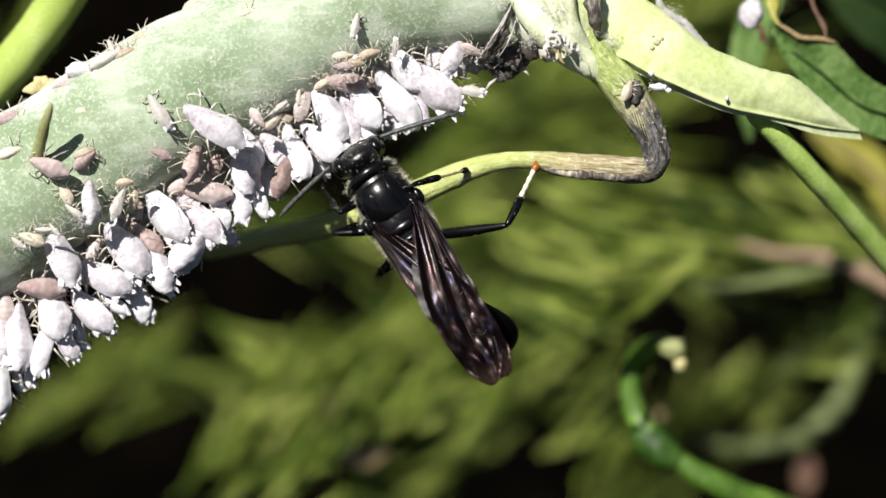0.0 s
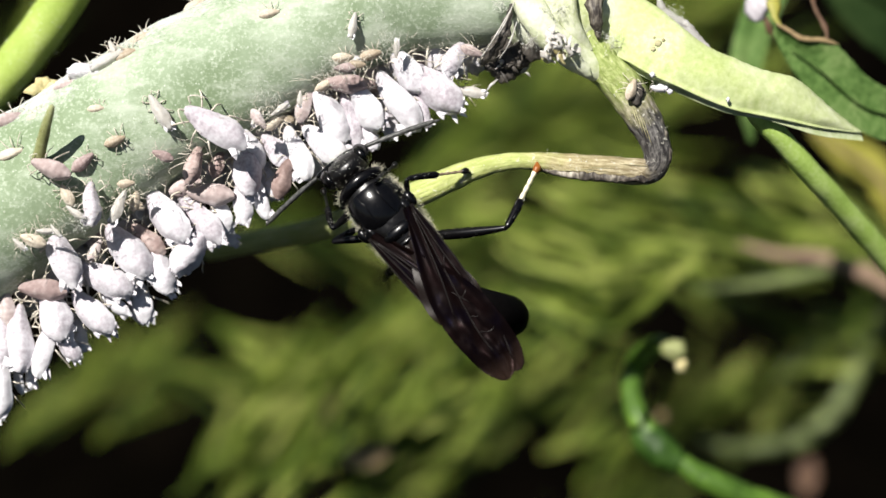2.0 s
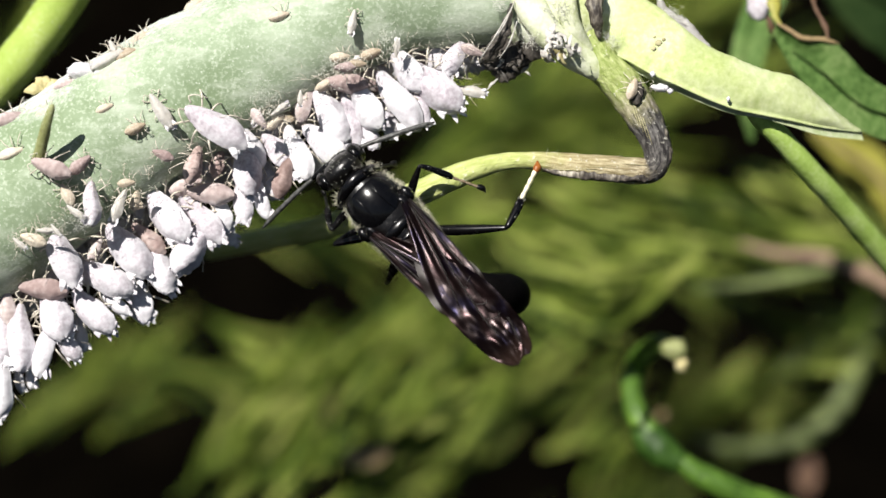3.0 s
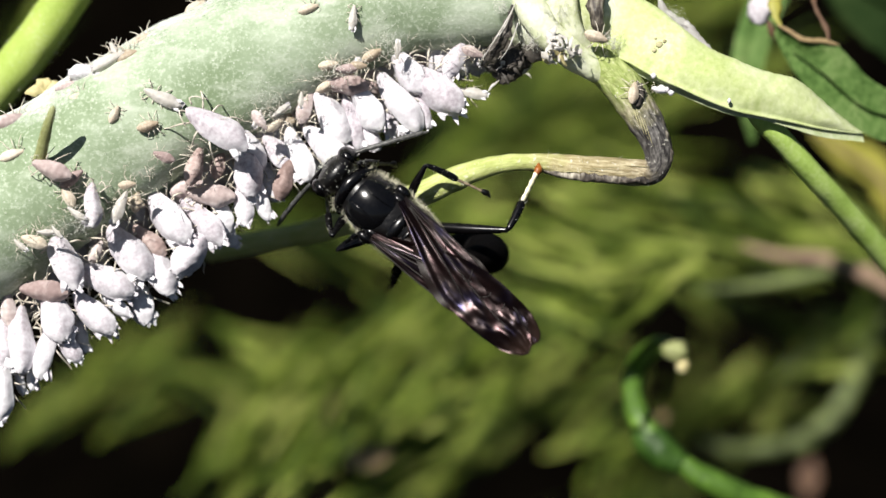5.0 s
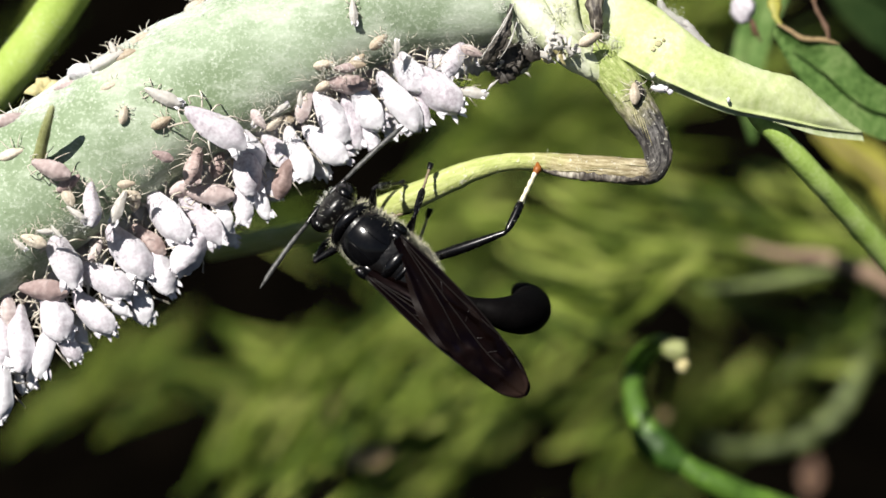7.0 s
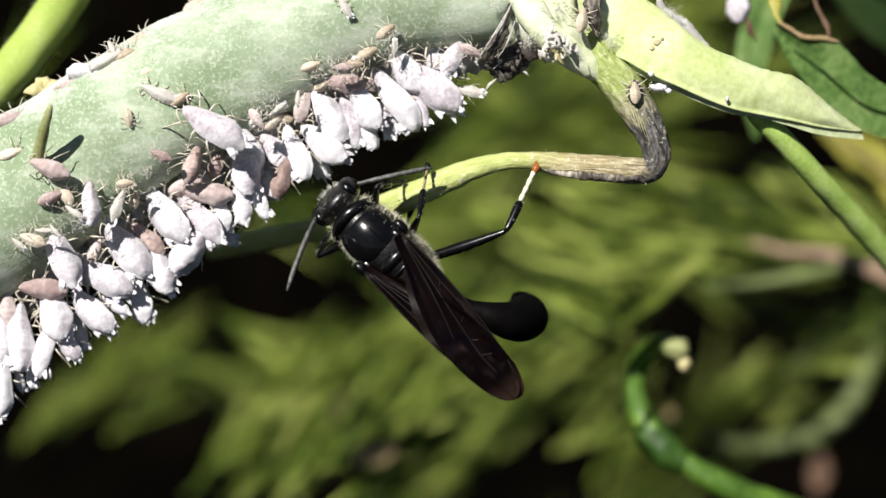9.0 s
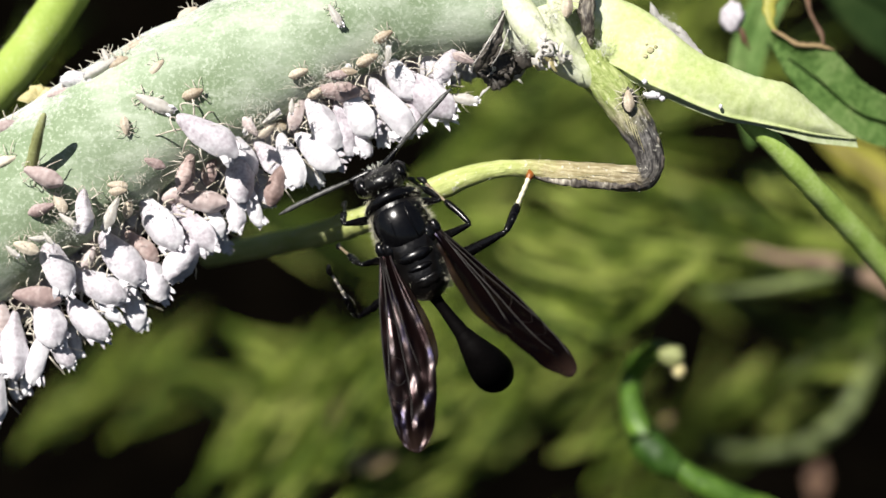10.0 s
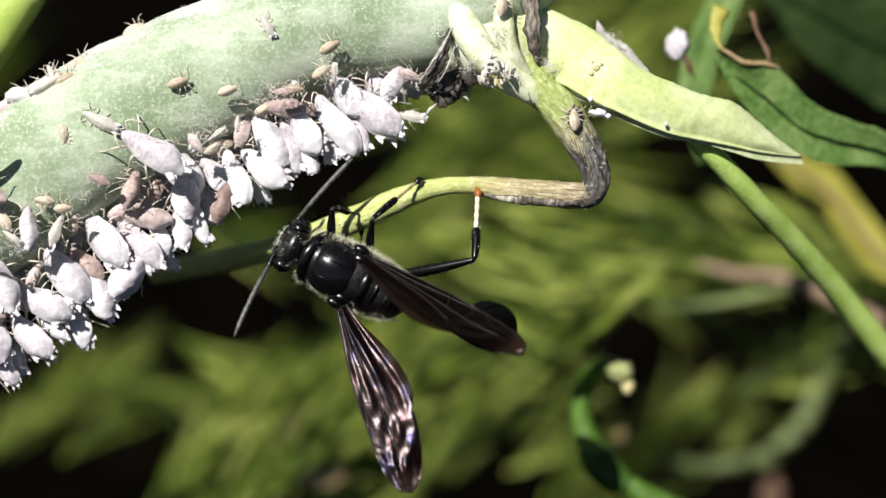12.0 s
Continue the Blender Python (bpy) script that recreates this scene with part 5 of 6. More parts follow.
def colony_under():
    """A second layer that hangs in the shade under the first."""
    rng = random.Random(17)
    pts = spline(STEM_PATH[1:], 12)
    rad = [q[0] for q in spline([(x, 0, 0) for x in STEM_RADII[1:]], 12)]
    for i in range(4, len(pts) - 12):
        t = Vector(pts[i + 1] - pts[i]).normalized()
        down = Vector((t.z, 0, -t.x))
        for k in range(2):
            q = Vector(pts[i]) + down * rad[i] * rng.uniform(0.88, 1.12) + t * rng.uniform(-0.8, 0.8)
            q.y = rng.uniform(0.5, 2.6)
            aphid(rng.choice(("wax", "long", "long", "pink")), q, rng.gauss(64, 16), rng.uniform(2.0, 3.0))


colony_under()
colony_upper()
colony_middle()
colony_lower()
colony_back()


def cast_skins():
    """Shed skins and pale limbs tangled along the upper border of the colony."""
    rng = random.Random(31)
    border = [(-25.36, -4.40, 0.34), (-23.01, -4.40, 1.54), (-21.30, -4.60, 3.24), (-18.36, -4.20, 4.26), (-15.32, -4.30, 6.27), (-12.01, -4.00, 7.60), (-9.68, -3.70, 8.70), (-7.66, -3.70, 10.19), (-4.98, -3.40, 11.64), (-1.60, -2.60, 12.35), (1.64, -2.20, 12.26)]
    pts = spline(border, 5)
    out = []
    for q in pts:
        if rng.random() < 0.35:
            at = Vector(q) + Vector((rng.gauss(0, 0.25), rng.uniform(-0.3, 0.1), rng.gauss(-0.15, 0.25)))
            aphid("shed" if rng.random() < 0.5 else "pink" if rng.random() < 0.5 else "tan", at, rng.uniform(0, 360), rng.uniform(0.9, 1.4))
        for i in range(5):
            s = Vector(q) + Vector((rng.gauss(0, 0.6), rng.uniform(-0.5, 0.2), rng.gauss(-0.2, 0.4)))
            out.append(strand(s, s + Vector((rng.gauss(0, 0.5), rng.gauss(-0.2, 0.2), rng.gauss(0.2, 0.35))), 0.018, (rng.gauss(0, 0.15), 0, rng.gauss(0, 0.15))))
    base = border[5]
    ob = new("limb_tangle", mesh_of("limb_tangle", about(join(*out), base), LIMB))
    ob.matrix_world = PLATE @ Matrix.Translation(mm(base))
    tagged(ob, "tangle of pale aphid limbs along the colony edge", "debris", kind="stuff")


cast_skins()


def crumbs():
    """Wax crumbs and shed skins under the node."""
    rng = random.Random(5)
    base = (6.50, -3.30, 11.99)
    ob = thing("debris", base, "clump of white wax crumbs and shed skins under the node", "debris")
    for i in range(26):
        q = Vector(base) + Vector((rng.gauss(0.3, 0.5), rng.uniform(-1.4, 0.2), rng.gauss(0.1, 0.42)))
        d = Vector((rng.gauss(0, 1), rng.gauss(0, 0.6), rng.gauss(0, 1))).normalized() * rng.uniform(0.25, 0.6)
        s = Vector((rng.gauss(0, 0.12), rng.gauss(0, 0.12), rng.gauss(0, 0.12)))
        part("crumb", about(sweep([q - d, q + s, q + d], [0.06, rng.uniform(0.12, 0.34), 0.05], 9, 5, 0.28, (rng.uniform(-1, 1), 1, rng.uniform(-1, 1)), 0.9, 0.22, i), base), PETAL if i % 9 == 0 else SHELL, ob)


crumbs()


def yellow_bud():
    base = (-24.62, -0.50, 9.89)
    ob = thing("dried_flower", base, "small dried yellow flower on the stem's edge", "flower")
    rng = random.Random(8)
    for i in range(9):
        a = rng.uniform(0, math.pi)
        tip = Vector(base) + Vector((math.cos(a) * 1.2, rng.uniform(-0.6, 0.3), math.sin(a) * 1.0 - 0.2))
        part("petal", about(sweep([base, (Vector(base) + tip) / 2 + Vector((0, -0.2, 0.1)), tip], [0.15, 0.36, 0.05], 8, 4, 0.4, (0, 1, 0), 0.5, 0.4), base), PETAL, ob)


yellow_bud()


# ---- the wasp: x forward, y to its left, z out of its back, in mm about the middle of its back ----
def bristles(seed, count, spots, length, r):
    rng = random.Random(seed)
    out = []
    for _ in range(count):
        c, rad, lo = rng.choice(spots)
        d = Vector((rng.gauss(0, 1), rng.gauss(0, 1), rng.gauss(0, 1)))
        if d.z < lo * d.length:
            d.z = abs(d.z)
        d.normalize()
        a = Vector(c) + Vector((d.x * rad[0], d.y * rad[1], d.z * rad[2])) * 0.96
        b = a + (d + Vector((rng.gauss(0, 0.3), rng.gauss(0, 0.3), rng.gauss(0, 0.3)))).normalized() * length * rng.uniform(0.5, 1.3)
        out.append(strand(a, b, r))
    return join(*out)


WING_LENGTH = 11.85


def wing_rim(u):
    """The y of the leading and the trailing edge at the share u of the length."""
    tip = 1 - max(0, (u - 0.84) / 0.16) ** 2.6
    lead = 0.40 * math.sin(math.pi * min(1, u * 0.96 + 0.04)) ** 0.7 - 0.25 * u ** 6
    wide = 0.45 + 2.5 * math.sin(math.pi * min(1, 0.05 + u * 0.76)) ** 1.3
    s = max(0, tip) ** 0.5
    return lead - wide * 0.5 * (1 - s), lead - wide * (0.5 + 0.5 * s)


def wing_relief(u, v):
    """Pleats along the wing and fine crumples towards its outer margin."""
    pleat = (0.05 * math.sin(v * 13 + u * 2.0) + 0.16 * noise.noise(Vector((u * 2.2, v * 5.5, 1.0)))) * (1 - 0.75 * u) + 0.02 * math.sin(u * 15 + v * 4)
    crumple = 0.16 * noise.noise(Vector((u * 11, v * 5, 3.0))) + 0.05 * noise.noise(Vector((u * 30, v * 12, 8.0)))
    return pleat + crumple * u * u - 0.25 * v * v * u


def wing_shape(sg):
    """Fore wing: base at the origin, running to -x, leading edge outwards."""
    n, k = 70, 22
    V, F = [], []
    for side in (0, 1):
        for i in range(n + 1):
            u = i / n
            a, b = wing_rim(u)
            for j in range(k + 1):
                v = j / k
                V.append((-u * WING_LENGTH, sg * (a + (b - a) * v), wing_relief(u, v) - 0.035 * side))
    m = (n + 1) * (k + 1)
    for i in range(n):
        for j in range(k):
            q = i * (k + 1) + j
            F.append((q, q + 1, q + k + 2, q + k + 1))
            F.append((m + q, m + q + k + 1, m + q + k + 2, m + q + 1))
    return V, F


def hind_wing_shape(sg):
    """The short rear wing, hooked under the inner edge of the fore wing."""
    n, k = 22, 8
    V, F = [], []
    for side in (0, 1):
        for i in range(n + 1):
            u = i / n
            tip = max(0, 1 - max(0, (u - 0.7) / 0.3) ** 2.2) ** 0.5
            w = (0.25 + 1.5 * math.sin(math.pi * min(1, 0.04 + u * 0.72)) ** 1.3) * tip
            for j in range(k + 1):
                v = j / k
                y = -0.35 - 1.05 * u - w * v
                V.append((-0.5 - u * 7.6, sg * y, -0.14 + 0.05 * math.sin(u * 20 + v * 5) - 0.02 * side - 0.2 * v * v))
    m = (n + 1) * (k + 1)
    for i in range(n):
        for j in range(k):
            q = i * (k + 1) + j
            F.append((q, q + 1, q + k + 2, q + k + 1))
            F.append((m + q, m + q + k + 1, m + q + k + 2, m + q + 1))
    return V, F


def vein_shape(sg):
    L = WING_LENGTH
    lines = [
        [(0, 0.05), (0.25, 0.33), (0.5, 0.38), (0.75, 0.2), (0.93, -0.25)],
        [(0, -0.05), (0.3, -0.05), (0.55, 0.1), (0.7, 0.25)],
        [(0.02, -0.1), (0.25, -0.4), (0.5, -0.75), (0.72, -1.0), (0.85, -0.9)],
        [(0.02, -0.15), (0.2, -0.55), (0.4, -1.05), (0.6, -1.7)],
        [(0.3, -0.05), (0.36, -0.55)],
        [(0.5, 0.06), (0.54, -0.78)],
        [(0.62, 0.2), (0.66, -0.35), (0.63, -0.9)],
        [(0.7, 0.3), (0.75, -0.3), (0.72, -1.0)],
    ]
    out = []
    for ln in lines:
        w = 0.05 if len(ln) > 3 else 0.03
        way = []
        for u, y, _ in spline([(u, y, 0) for u, y in ln], 5):
            a, b = wing_rim(u)
            v = min(1, max(0, (y - a) / (b - a)))
            way.append((-u * L, sg * (a + (b - a) * v), wing_relief(u, v) + 0.012))
        out.append(sweep(way, [w] * (len(way) - 1) + [w * 0.5], 6, 1))
    return join(*out)


def limb(length, r0, r1, bow=0.0, knob=0.0):
    """A leg piece along +x from the origin."""
    return sweep([(0, 0, 0), (length * 0.12, 0, bow * 0.4), (length * 0.5, 0, bow), (length * 0.88, 0, bow * 0.4), (length, 0, 0)], [r0 * 0.6, r0, (r0 + r1) * 0.55 + knob, r1, r1 * 0.7], 10, 4)


def tarsus_shape(x0, length, r, n=4):
    out = []
    for i in range(n):
        a, b = x0 + length * i / n, x0 + length * (i + 1) / n
        out.append(sweep([(a, 0, 0), (a + (b - a) * 0.7, 0, 0), (b, 0, 0)], [r * 0.65, r, r * 0.75], 8, 3))
    return join(*out)


def make_wasp():
    w = thing("wasp", (0, 0, 0), "glossy black thread-waisted wasp with smoky violet wings", "wasp")
    P = {}
    thorax = part("thorax", sweep([(2.35, 0, -0.6), (1.9, 0, -0.6), (1.0, 0, -0.6), (-0.4, 0, -0.7), (-1.8, 0, -0.65), (-3.0, 0, -0.55), (-3.9, 0, -0.5), (-4.5, 0, -0.5), (-4.8, 0, -0.5)], [0.8, 1.3, 1.65, 1.88, 1.84, 1.74, 1.48, 0.95, 0.35], 28, 6, 1.05, (0, 0, 1), 0.07, 0.8), DULL, w)
    back = part("back_plate", ball((0.0, 0, 0.12), (1.92, 1.70, 1.30), 40, 24, 0.10, 1.3), POLISH, thorax, "polished black domed back plate")
    for sg in (1, -1):
        part("groove_rim", sweep([(1.35, sg * 0.62, 0.98), (0.5, sg * 0.58, 1.36), (-0.4, sg * 0.62, 1.33), (-1.2, sg * 0.70, 0.98)], [0.02, 0.035, 0.035, 0.02], 10, 6, 0.6, (0, 0, 1), 0.2, 0.4), POLISH, back)
        part("side_lobe", ball((-1.0, sg * 1.28, 0.42), (0.62, 0.42, 0.55), 18, 12, 0.1, 0.5), POLISH, back)
    part("collar", sweep([(1.35, 1.62, -0.6), (1.75, 1.1, 0.35), (1.98, 0, 0.75), (1.75, -1.1, 0.35), (1.35, -1.62, -0.6)], [0.26, 0.36, 0.4, 0.36, 0.26], 12, 6, 1, (1, 0, 0)), BLACK, thorax)
    part("rear_plate", ball((-1.85, 0, 0.82), (0.52, 1.12, 0.66), 22, 12), BLACK, thorax)
    part("rear_plate", ball((-2.6, 0, 0.8), (0.3, 0.9, 0.6), 20, 10), BLACK, thorax)
    part("rear_plate", ball((-3.4, 0, 0.3), (0.7, 1.2, 0.95), 22, 12, 0.1, 0.3), DULL, thorax)
    part("wing_scale", ball((-0.8, 1.78, 0.4), (0.55, 0.32, 0.32), 12, 8), BLACK, thorax)
    part("wing_scale", ball((-0.8, -1.78, 0.4), (0.55, 0.32, 0.32), 12, 8), BLACK, thorax)
    rng = random.Random(6)
    fringe = []
    for k in range(1900):
        x = rng.uniform(-4.5, 2.1)
        r = 1.8 * (1 - ((x + 1.1) / 4.2) ** 2) ** 0.5
        a = rng.choice((-1, 1)) * rng.gauss(1.45, 0.26)
        d = Vector((rng.gauss(0, 0.35) - (0.5 if x < -3.2 else 0), math.sin(a), math.cos(a)))
        q = Vector((x, r * math.sin(a), -0.6 + r * 1.03 * math.cos(a)))
        fringe.append(strand(q, q + d.normalized() * rng.uniform(0.15, 0.5), 0.008, (rng.gauss(0, 0.03), rng.gauss(0, 0.03), 0)))
    part("hair", join(*fringe), GOLD, thorax, "short golden hair fringe")["kind"] = "stuff"
    part("collar_hair", bristles(17, 620, [((1.7, 0.9, -0.1), (0.35, 0.75, 0.75), -1), ((1.7, -0.9, -0.1), (0.35, 0.75, 0.75), -1), ((-4.0, 0, -0.3), (0.6, 1.2, 0.9), -1), ((-3.5, 1.1, 0.0), (0.6, 0.5, 0.7), -1), ((-3.5, -1.1, 0.0), (0.6, 0.5, 0.7), -1)], 0.42, 0.009), GOLD, thorax, "pale hair on the collar and the rear of the thorax")["kind"] = "stuff"
    # head
    head = part("head", ball((0, 0, 0), (0.85, 1.6, 1.6), 26, 16), DULL, w, at=(2.95, 0, -0.6))
    for sg in (1, -1):
        part("eye", ball((0.12, sg * 1.22, 0.1), (0.7, 0.55, 1.1), 18, 12), BLACK, head, "glossy black compound eye")
        part("jaw", sweep([(0.35, sg * 0.75, -1.15), (0.75, sg * 0.55, -1.6), (0.8, sg * 0.1, -1.95)], [0.26, 0.22, 0.06], 8, 5), BLACK, head)
    part("face", ball((0.62, 0, -0.45), (0.35, 0.75, 0.75), 16, 10), BLACK, head)
    for i, (y, x) in enumerate(((0, 0.1), (0.22, -0.08), (-0.22, -0.08))):
        part("simple_eye", ball((x, y, 1.42), (0.1, 0.1, 0.09), 8, 6), BLACK, head)
    part("hair", bristles(4, 330, [((0, 0, 0), (0.85, 1.6, 1.6), -1)], 0.22, 0.010), HAIRS, head, "fine silvery hair")["kind"] = "stuff"
    part("face_hair", bristles(9, 170, [((0.55, 0, -0.45), (0.4, 0.95, 0.9), -1)], 0.34, 0.012), HAIRS, head, "silvery hair on the face")["kind"] = "stuff"
    P["head"] = head
    # abdomen: slender waist, then a swollen end that curls under
    ab = part("waist", sweep([(0.15, 0, 0), (-0.8, 0, 0.05), (-1.9, 0, 0.12), (-2.9, 0, 0.2), (-3.6, 0, 0.1)], [0.4, 0.34, 0.4, 0.48, 0.4], 18, 7, 0.9, (0, 0, 1)), MATT, w, "slender black waist", at=(-4.6, 0, -0.5))
    segs = [(-2.6, 0.16, 0.42), (-3.4, 0.12, 0.66), (-4.3, 0.0, 0.92), (-5.4, -0.55, 1.2), (-6.35, -1.6, 1.33), (-6.85, -2.9, 1.3), (-6.75, -4.2, 1.06), (-6.3, -5.3, 0.6), (-6.0, -5.8, 0.12)]
    gas = part("gaster", sweep([(a, 0, b) for a, b, r in segs], [r for a, b, r in segs], 24, 8, 0.98, (0, 1, 0)), MATT, ab, "swollen curled black gaster")
    for i in (4, 5, 6, 7):
        a, b, r = segs[i]
        a2, b2, r2 = segs[i - 1]
        part("ring", sweep([(a - (a - a2) * 0.5, 0, b - (b - b2) * 0.5), (a - (a - a2) * 0.4, 0, b - (b - b2) * 0.4)], [(r + r2) / 2 * 1.008] * 2, 24, 2, 0.98, (0, 1, 0)), MATT, ab)
    P["abdomen"] = ab
    # wings
    for sg, key in ((1, "wing_left"), (-1, "wing_right")):
        P[key] = part("wing", wing_shape(sg), WING, w, "smoky brown wing with violet sheen", at=(-1.1, sg * 1.9, 0.6))
        part("vein", vein_shape(sg), VEIN, P[key])
        part("hind_wing", hind_wing_shape(sg), HINDWING, P[key], "smaller clear brown hind wing")
    # antennae along +x
    for key in ("antenna_left", "antenna_right"):
        a = part("antenna", limb(1.5, 0.17, 0.15), BLACK, w)
        part("flagellum", sweep([(1.45, 0, 0), (2.6, 0, 0.12), (4.0, 0, 0.1), (5.4, 0, -0.05), (6.2, 0, -0.25)], [0.12, 0.15, 0.16, 0.15, 0.06], 9, 7, 1, (0, 0, 1), 0.15, 0.3), FROSTED, a)
        P[key] = a
    # legs
    for pair, (fem, tib, tar) in LEGS.items():
        for side in ("left", "right"):
            slim = 1.0 if pair == "hind" else 0.8
            f = part("femur", limb(fem, 0.30 * slim, 0.22 * slim, 0.08, 0.06 * slim), BLACK, w)
            t = part("tibia", limb(tib, 0.20 * slim, 0.27 * slim, 0.05), BLACK, w)
            pale = pair == "hind" and side == "right"
            part("tarsus", tarsus_shape(tib - 0.05, tar * 0.8, 0.16 if pale else 0.1), CREAM if pale else LIMB if pair == "hind" else TARSUS if pair == "middle" else DULL, t, "cream white hind foot" if pale else "")
            part("claw", join(sweep([(tib + tar * 0.72, 0, 0), (tib + tar * 0.86, 0, 0.02), (tib + tar, 0.12, -0.1)], [0.13, 0.26 if pale else 0.2, 0.06], 8, 4), sweep([(tib + tar * 0.84, 0, 0.02), (tib + tar, -0.14, -0.1)], [0.2 if pale else 0.14, 0.05], 8, 4)), ORANGE if pale else DULL, t, "orange claw" if pale else "")
            spines = []
            for k in range(20):
                x, a = tib * rng.uniform(0.1, 1.0), rng.uniform(0, 2 * math.pi)
                q = Vector((x, math.cos(a) * 0.22 * slim, math.sin(a) * 0.22 * slim))
                spines.append(strand(q, q + Vector((0.16, math.cos(a) * 0.12, math.sin(a) * 0.12)) * rng.uniform(0.5, 1.4), 0.007))
            part("spines", join(*spines), HAIRS, t, "short pale spines")["kind"] = "stuff"
            P[pair, side] = (f, t)
    return w, P


# femur, tibia and tarsus in mm; where each leg leaves the thorax
LEGS = {"front": (3.0, 2.0, 2.0), "middle": (3.4, 2.2, 2.4), "hind": (5.4, 2.1, 2.8)}
HIPS = {"front": (0.9, 0.8, -1.7), "middle": (-1.6, 0.9, -2.0), "hind": (-3.2, 0.9, -1.7)}
WASP, PARTS = make_wasp()


def body_pose(at, heading, rise, roll):
    """In the layout: heading is the way of the head, degrees anticlockwise from +x; rise lifts the head to the eye; roll turns the back downwards."""
    h, e = radians(heading), radians(rise)
    x = Vector((math.cos(h) * math.cos(e), -math.sin(e), math.sin(h) * math.cos(e)))
    z = Vector((0, -1, 0))
    z = (z - x * z.dot(x)).normalized()
    z = Matrix.Rotation(radians(-roll), 3, x) @ z
    y = z.cross(x)
    m = Matrix((x, y, z)).transposed().to_4x4()
    m.translation = mm(at)
    return m


def along(at, way, up):
    """A pose at a point in mm with +x along way and +z near up."""
    x = Vector(way).normalized()
    z = Vector(up)
    z = (z - x * z.dot(x)).normalized()
    m = Matrix((x, z.cross(x), z)).transposed().to_4x4()
    m.translation = mm(at)
    return m


def between(rows, t):
    """The values of rows (t, value...) at t, straight from row to row."""
    ts = [r[0] for r in rows]
    flat = [list(r[1]) if isinstance(r[1], tuple) else list(r[1:]) for r in rows]
    return [float(np.interp(t, ts, [f[i] for f in flat])) for i in range(len(flat[0]))]


# rows of the wasp's walk: seconds, place of its back in mm, heading, rise and roll in degrees
BODY = [
    (0, (-3.42, -3.20, 2.92), 123, 4, 0),
    (0.2, (-3.46, -3.20, 2.82), 124, 4, 0),
    (0.4, (-3.49, -3.20, 2.35), 127, 4, 6),
    (0.6, (-3.56, -3.20, 2.77), 124, 4, 3),
    (0.8, (-3.67, -3.20, 2.72), 125, 4, 0),
    (1, (-3.85, -3.20, 2.76), 126, 4, 0),
    (1.3, (-3.77, -3.20, 2.72), 126, 4, 0),
    (1.5, (-3.68, -3.20, 2.68), 127, 4, 2),
    (2, (-3.93, -3.20, 2.61), 130, 4, 2),
    (2.2, (-4.15, -3.20, 2.46), 132, 4, 2),
    (2.5, (-4.31, -3.20, 2.44), 133, 4, 2),
    (2.8, (-4.16, -3.20, 2.58), 134, 4, 2),
    (3.2, (-4.02, -3.20, 2.79), 135, 4, 2),
    (4, (-3.98, -3.20, 2.76), 135, 4, 3),
    (4.8, (-3.93, -3.20, 2.70), 138, 4, 4),
    (5, (-4.27, -3.20, 2.75), 140, 4, 4),
    (5.2, (-4.34, -3.20, 2.80), 142, 4, 4),
    (5.4, (-3.87, -3.20, 2.65), 143, 4, 4),
    (5.5, (-3.60, -3.20, 2.44), 145, 4, 5),
    (5.6, (-2.77, -3.20, 1.19), 146, 2, 12),
    (5.7, (-2.97, -3.20, 1.05), 150, 2, 14),
    (5.8, (-3.03, -3.20, 0.86), 158, 2, 16),
    (6, (-3.36, -3.20, 0.11), 169, 0, 20),
    (6.2, (-4.14, -3.20, -0.48), 170, 0, 23),
    (6.4, (-4.42, -3.20, -0.79), 172, 0, 25),
    (6.5, (-4.49, -3.20, -0.98), 175, 0, 26),
    (6.6, (-4.39, -3.20, -0.93), 173, 0, 25),
    (6.7, (-4.04, -3.20, -0.50), 160, 0, 21),
    (6.8, (-3.96, -3.20, -0.15), 151, 0, 17),
    (7, (-4.36, -3.20, 0.54), 140, 2, 10),
    (7.2, (-4.59, -3.20, 1.42), 136, 3, 7),
    (8, (-4.38, -3.20, 1.47), 135, 3, 7),
    (8.8, (-4.15, -3.20, 1.33), 136, 3, 8),
    (9, (-4.20, -3.20, 0.74), 137, 2, 10),
    (9.2, (-4.88, -3.20, 0.33), 147, 2, 12),
    (9.4, (-5.14, -3.20, -0.42), 156, 0, 17),
    (9.5, (-5.31, -3.20, -0.57), 158, 0, 17),
    (9.6, (-3.94, -3.40, -1.10), 148, 2, 10),
    (9.7, (-2.78, -3.40, -0.01), 130, 3, 6),
    (9.8, (-2.17, -3.40, 0.83), 120, 3, 0),
    (10, (-1.99, -3.40, 1.88), 114, 4, -2),
    (10.2, (-2.38, -3.40, 2.29), 119, 4, -2),
    (10.5, (-2.09, -3.40, 3.24), 114, 0, -2),
    (10.7, (-1.25, -3.40, 4.10), 110, -8, -3),
    (11, (-0.62, -3.40, 4.80), 104, -20, -3),
    (11.2, (-0.20, -3.40, 4.85), 103, -18, -3),
    (11.4, (0.29, -3.40, 2.40), 114, -4, -1),
    (11.5, (0.58, -3.40, 0.95), 118, 2, 0),
    (11.6, (-0.68, -3.40, 0.91), 128, 5, 2),
    (11.8, (-2.54, -3.40, 1.16), 143, 4, 6),
    (12, (-2.70, -3.40, 0.31), 153, 3, 8),
]
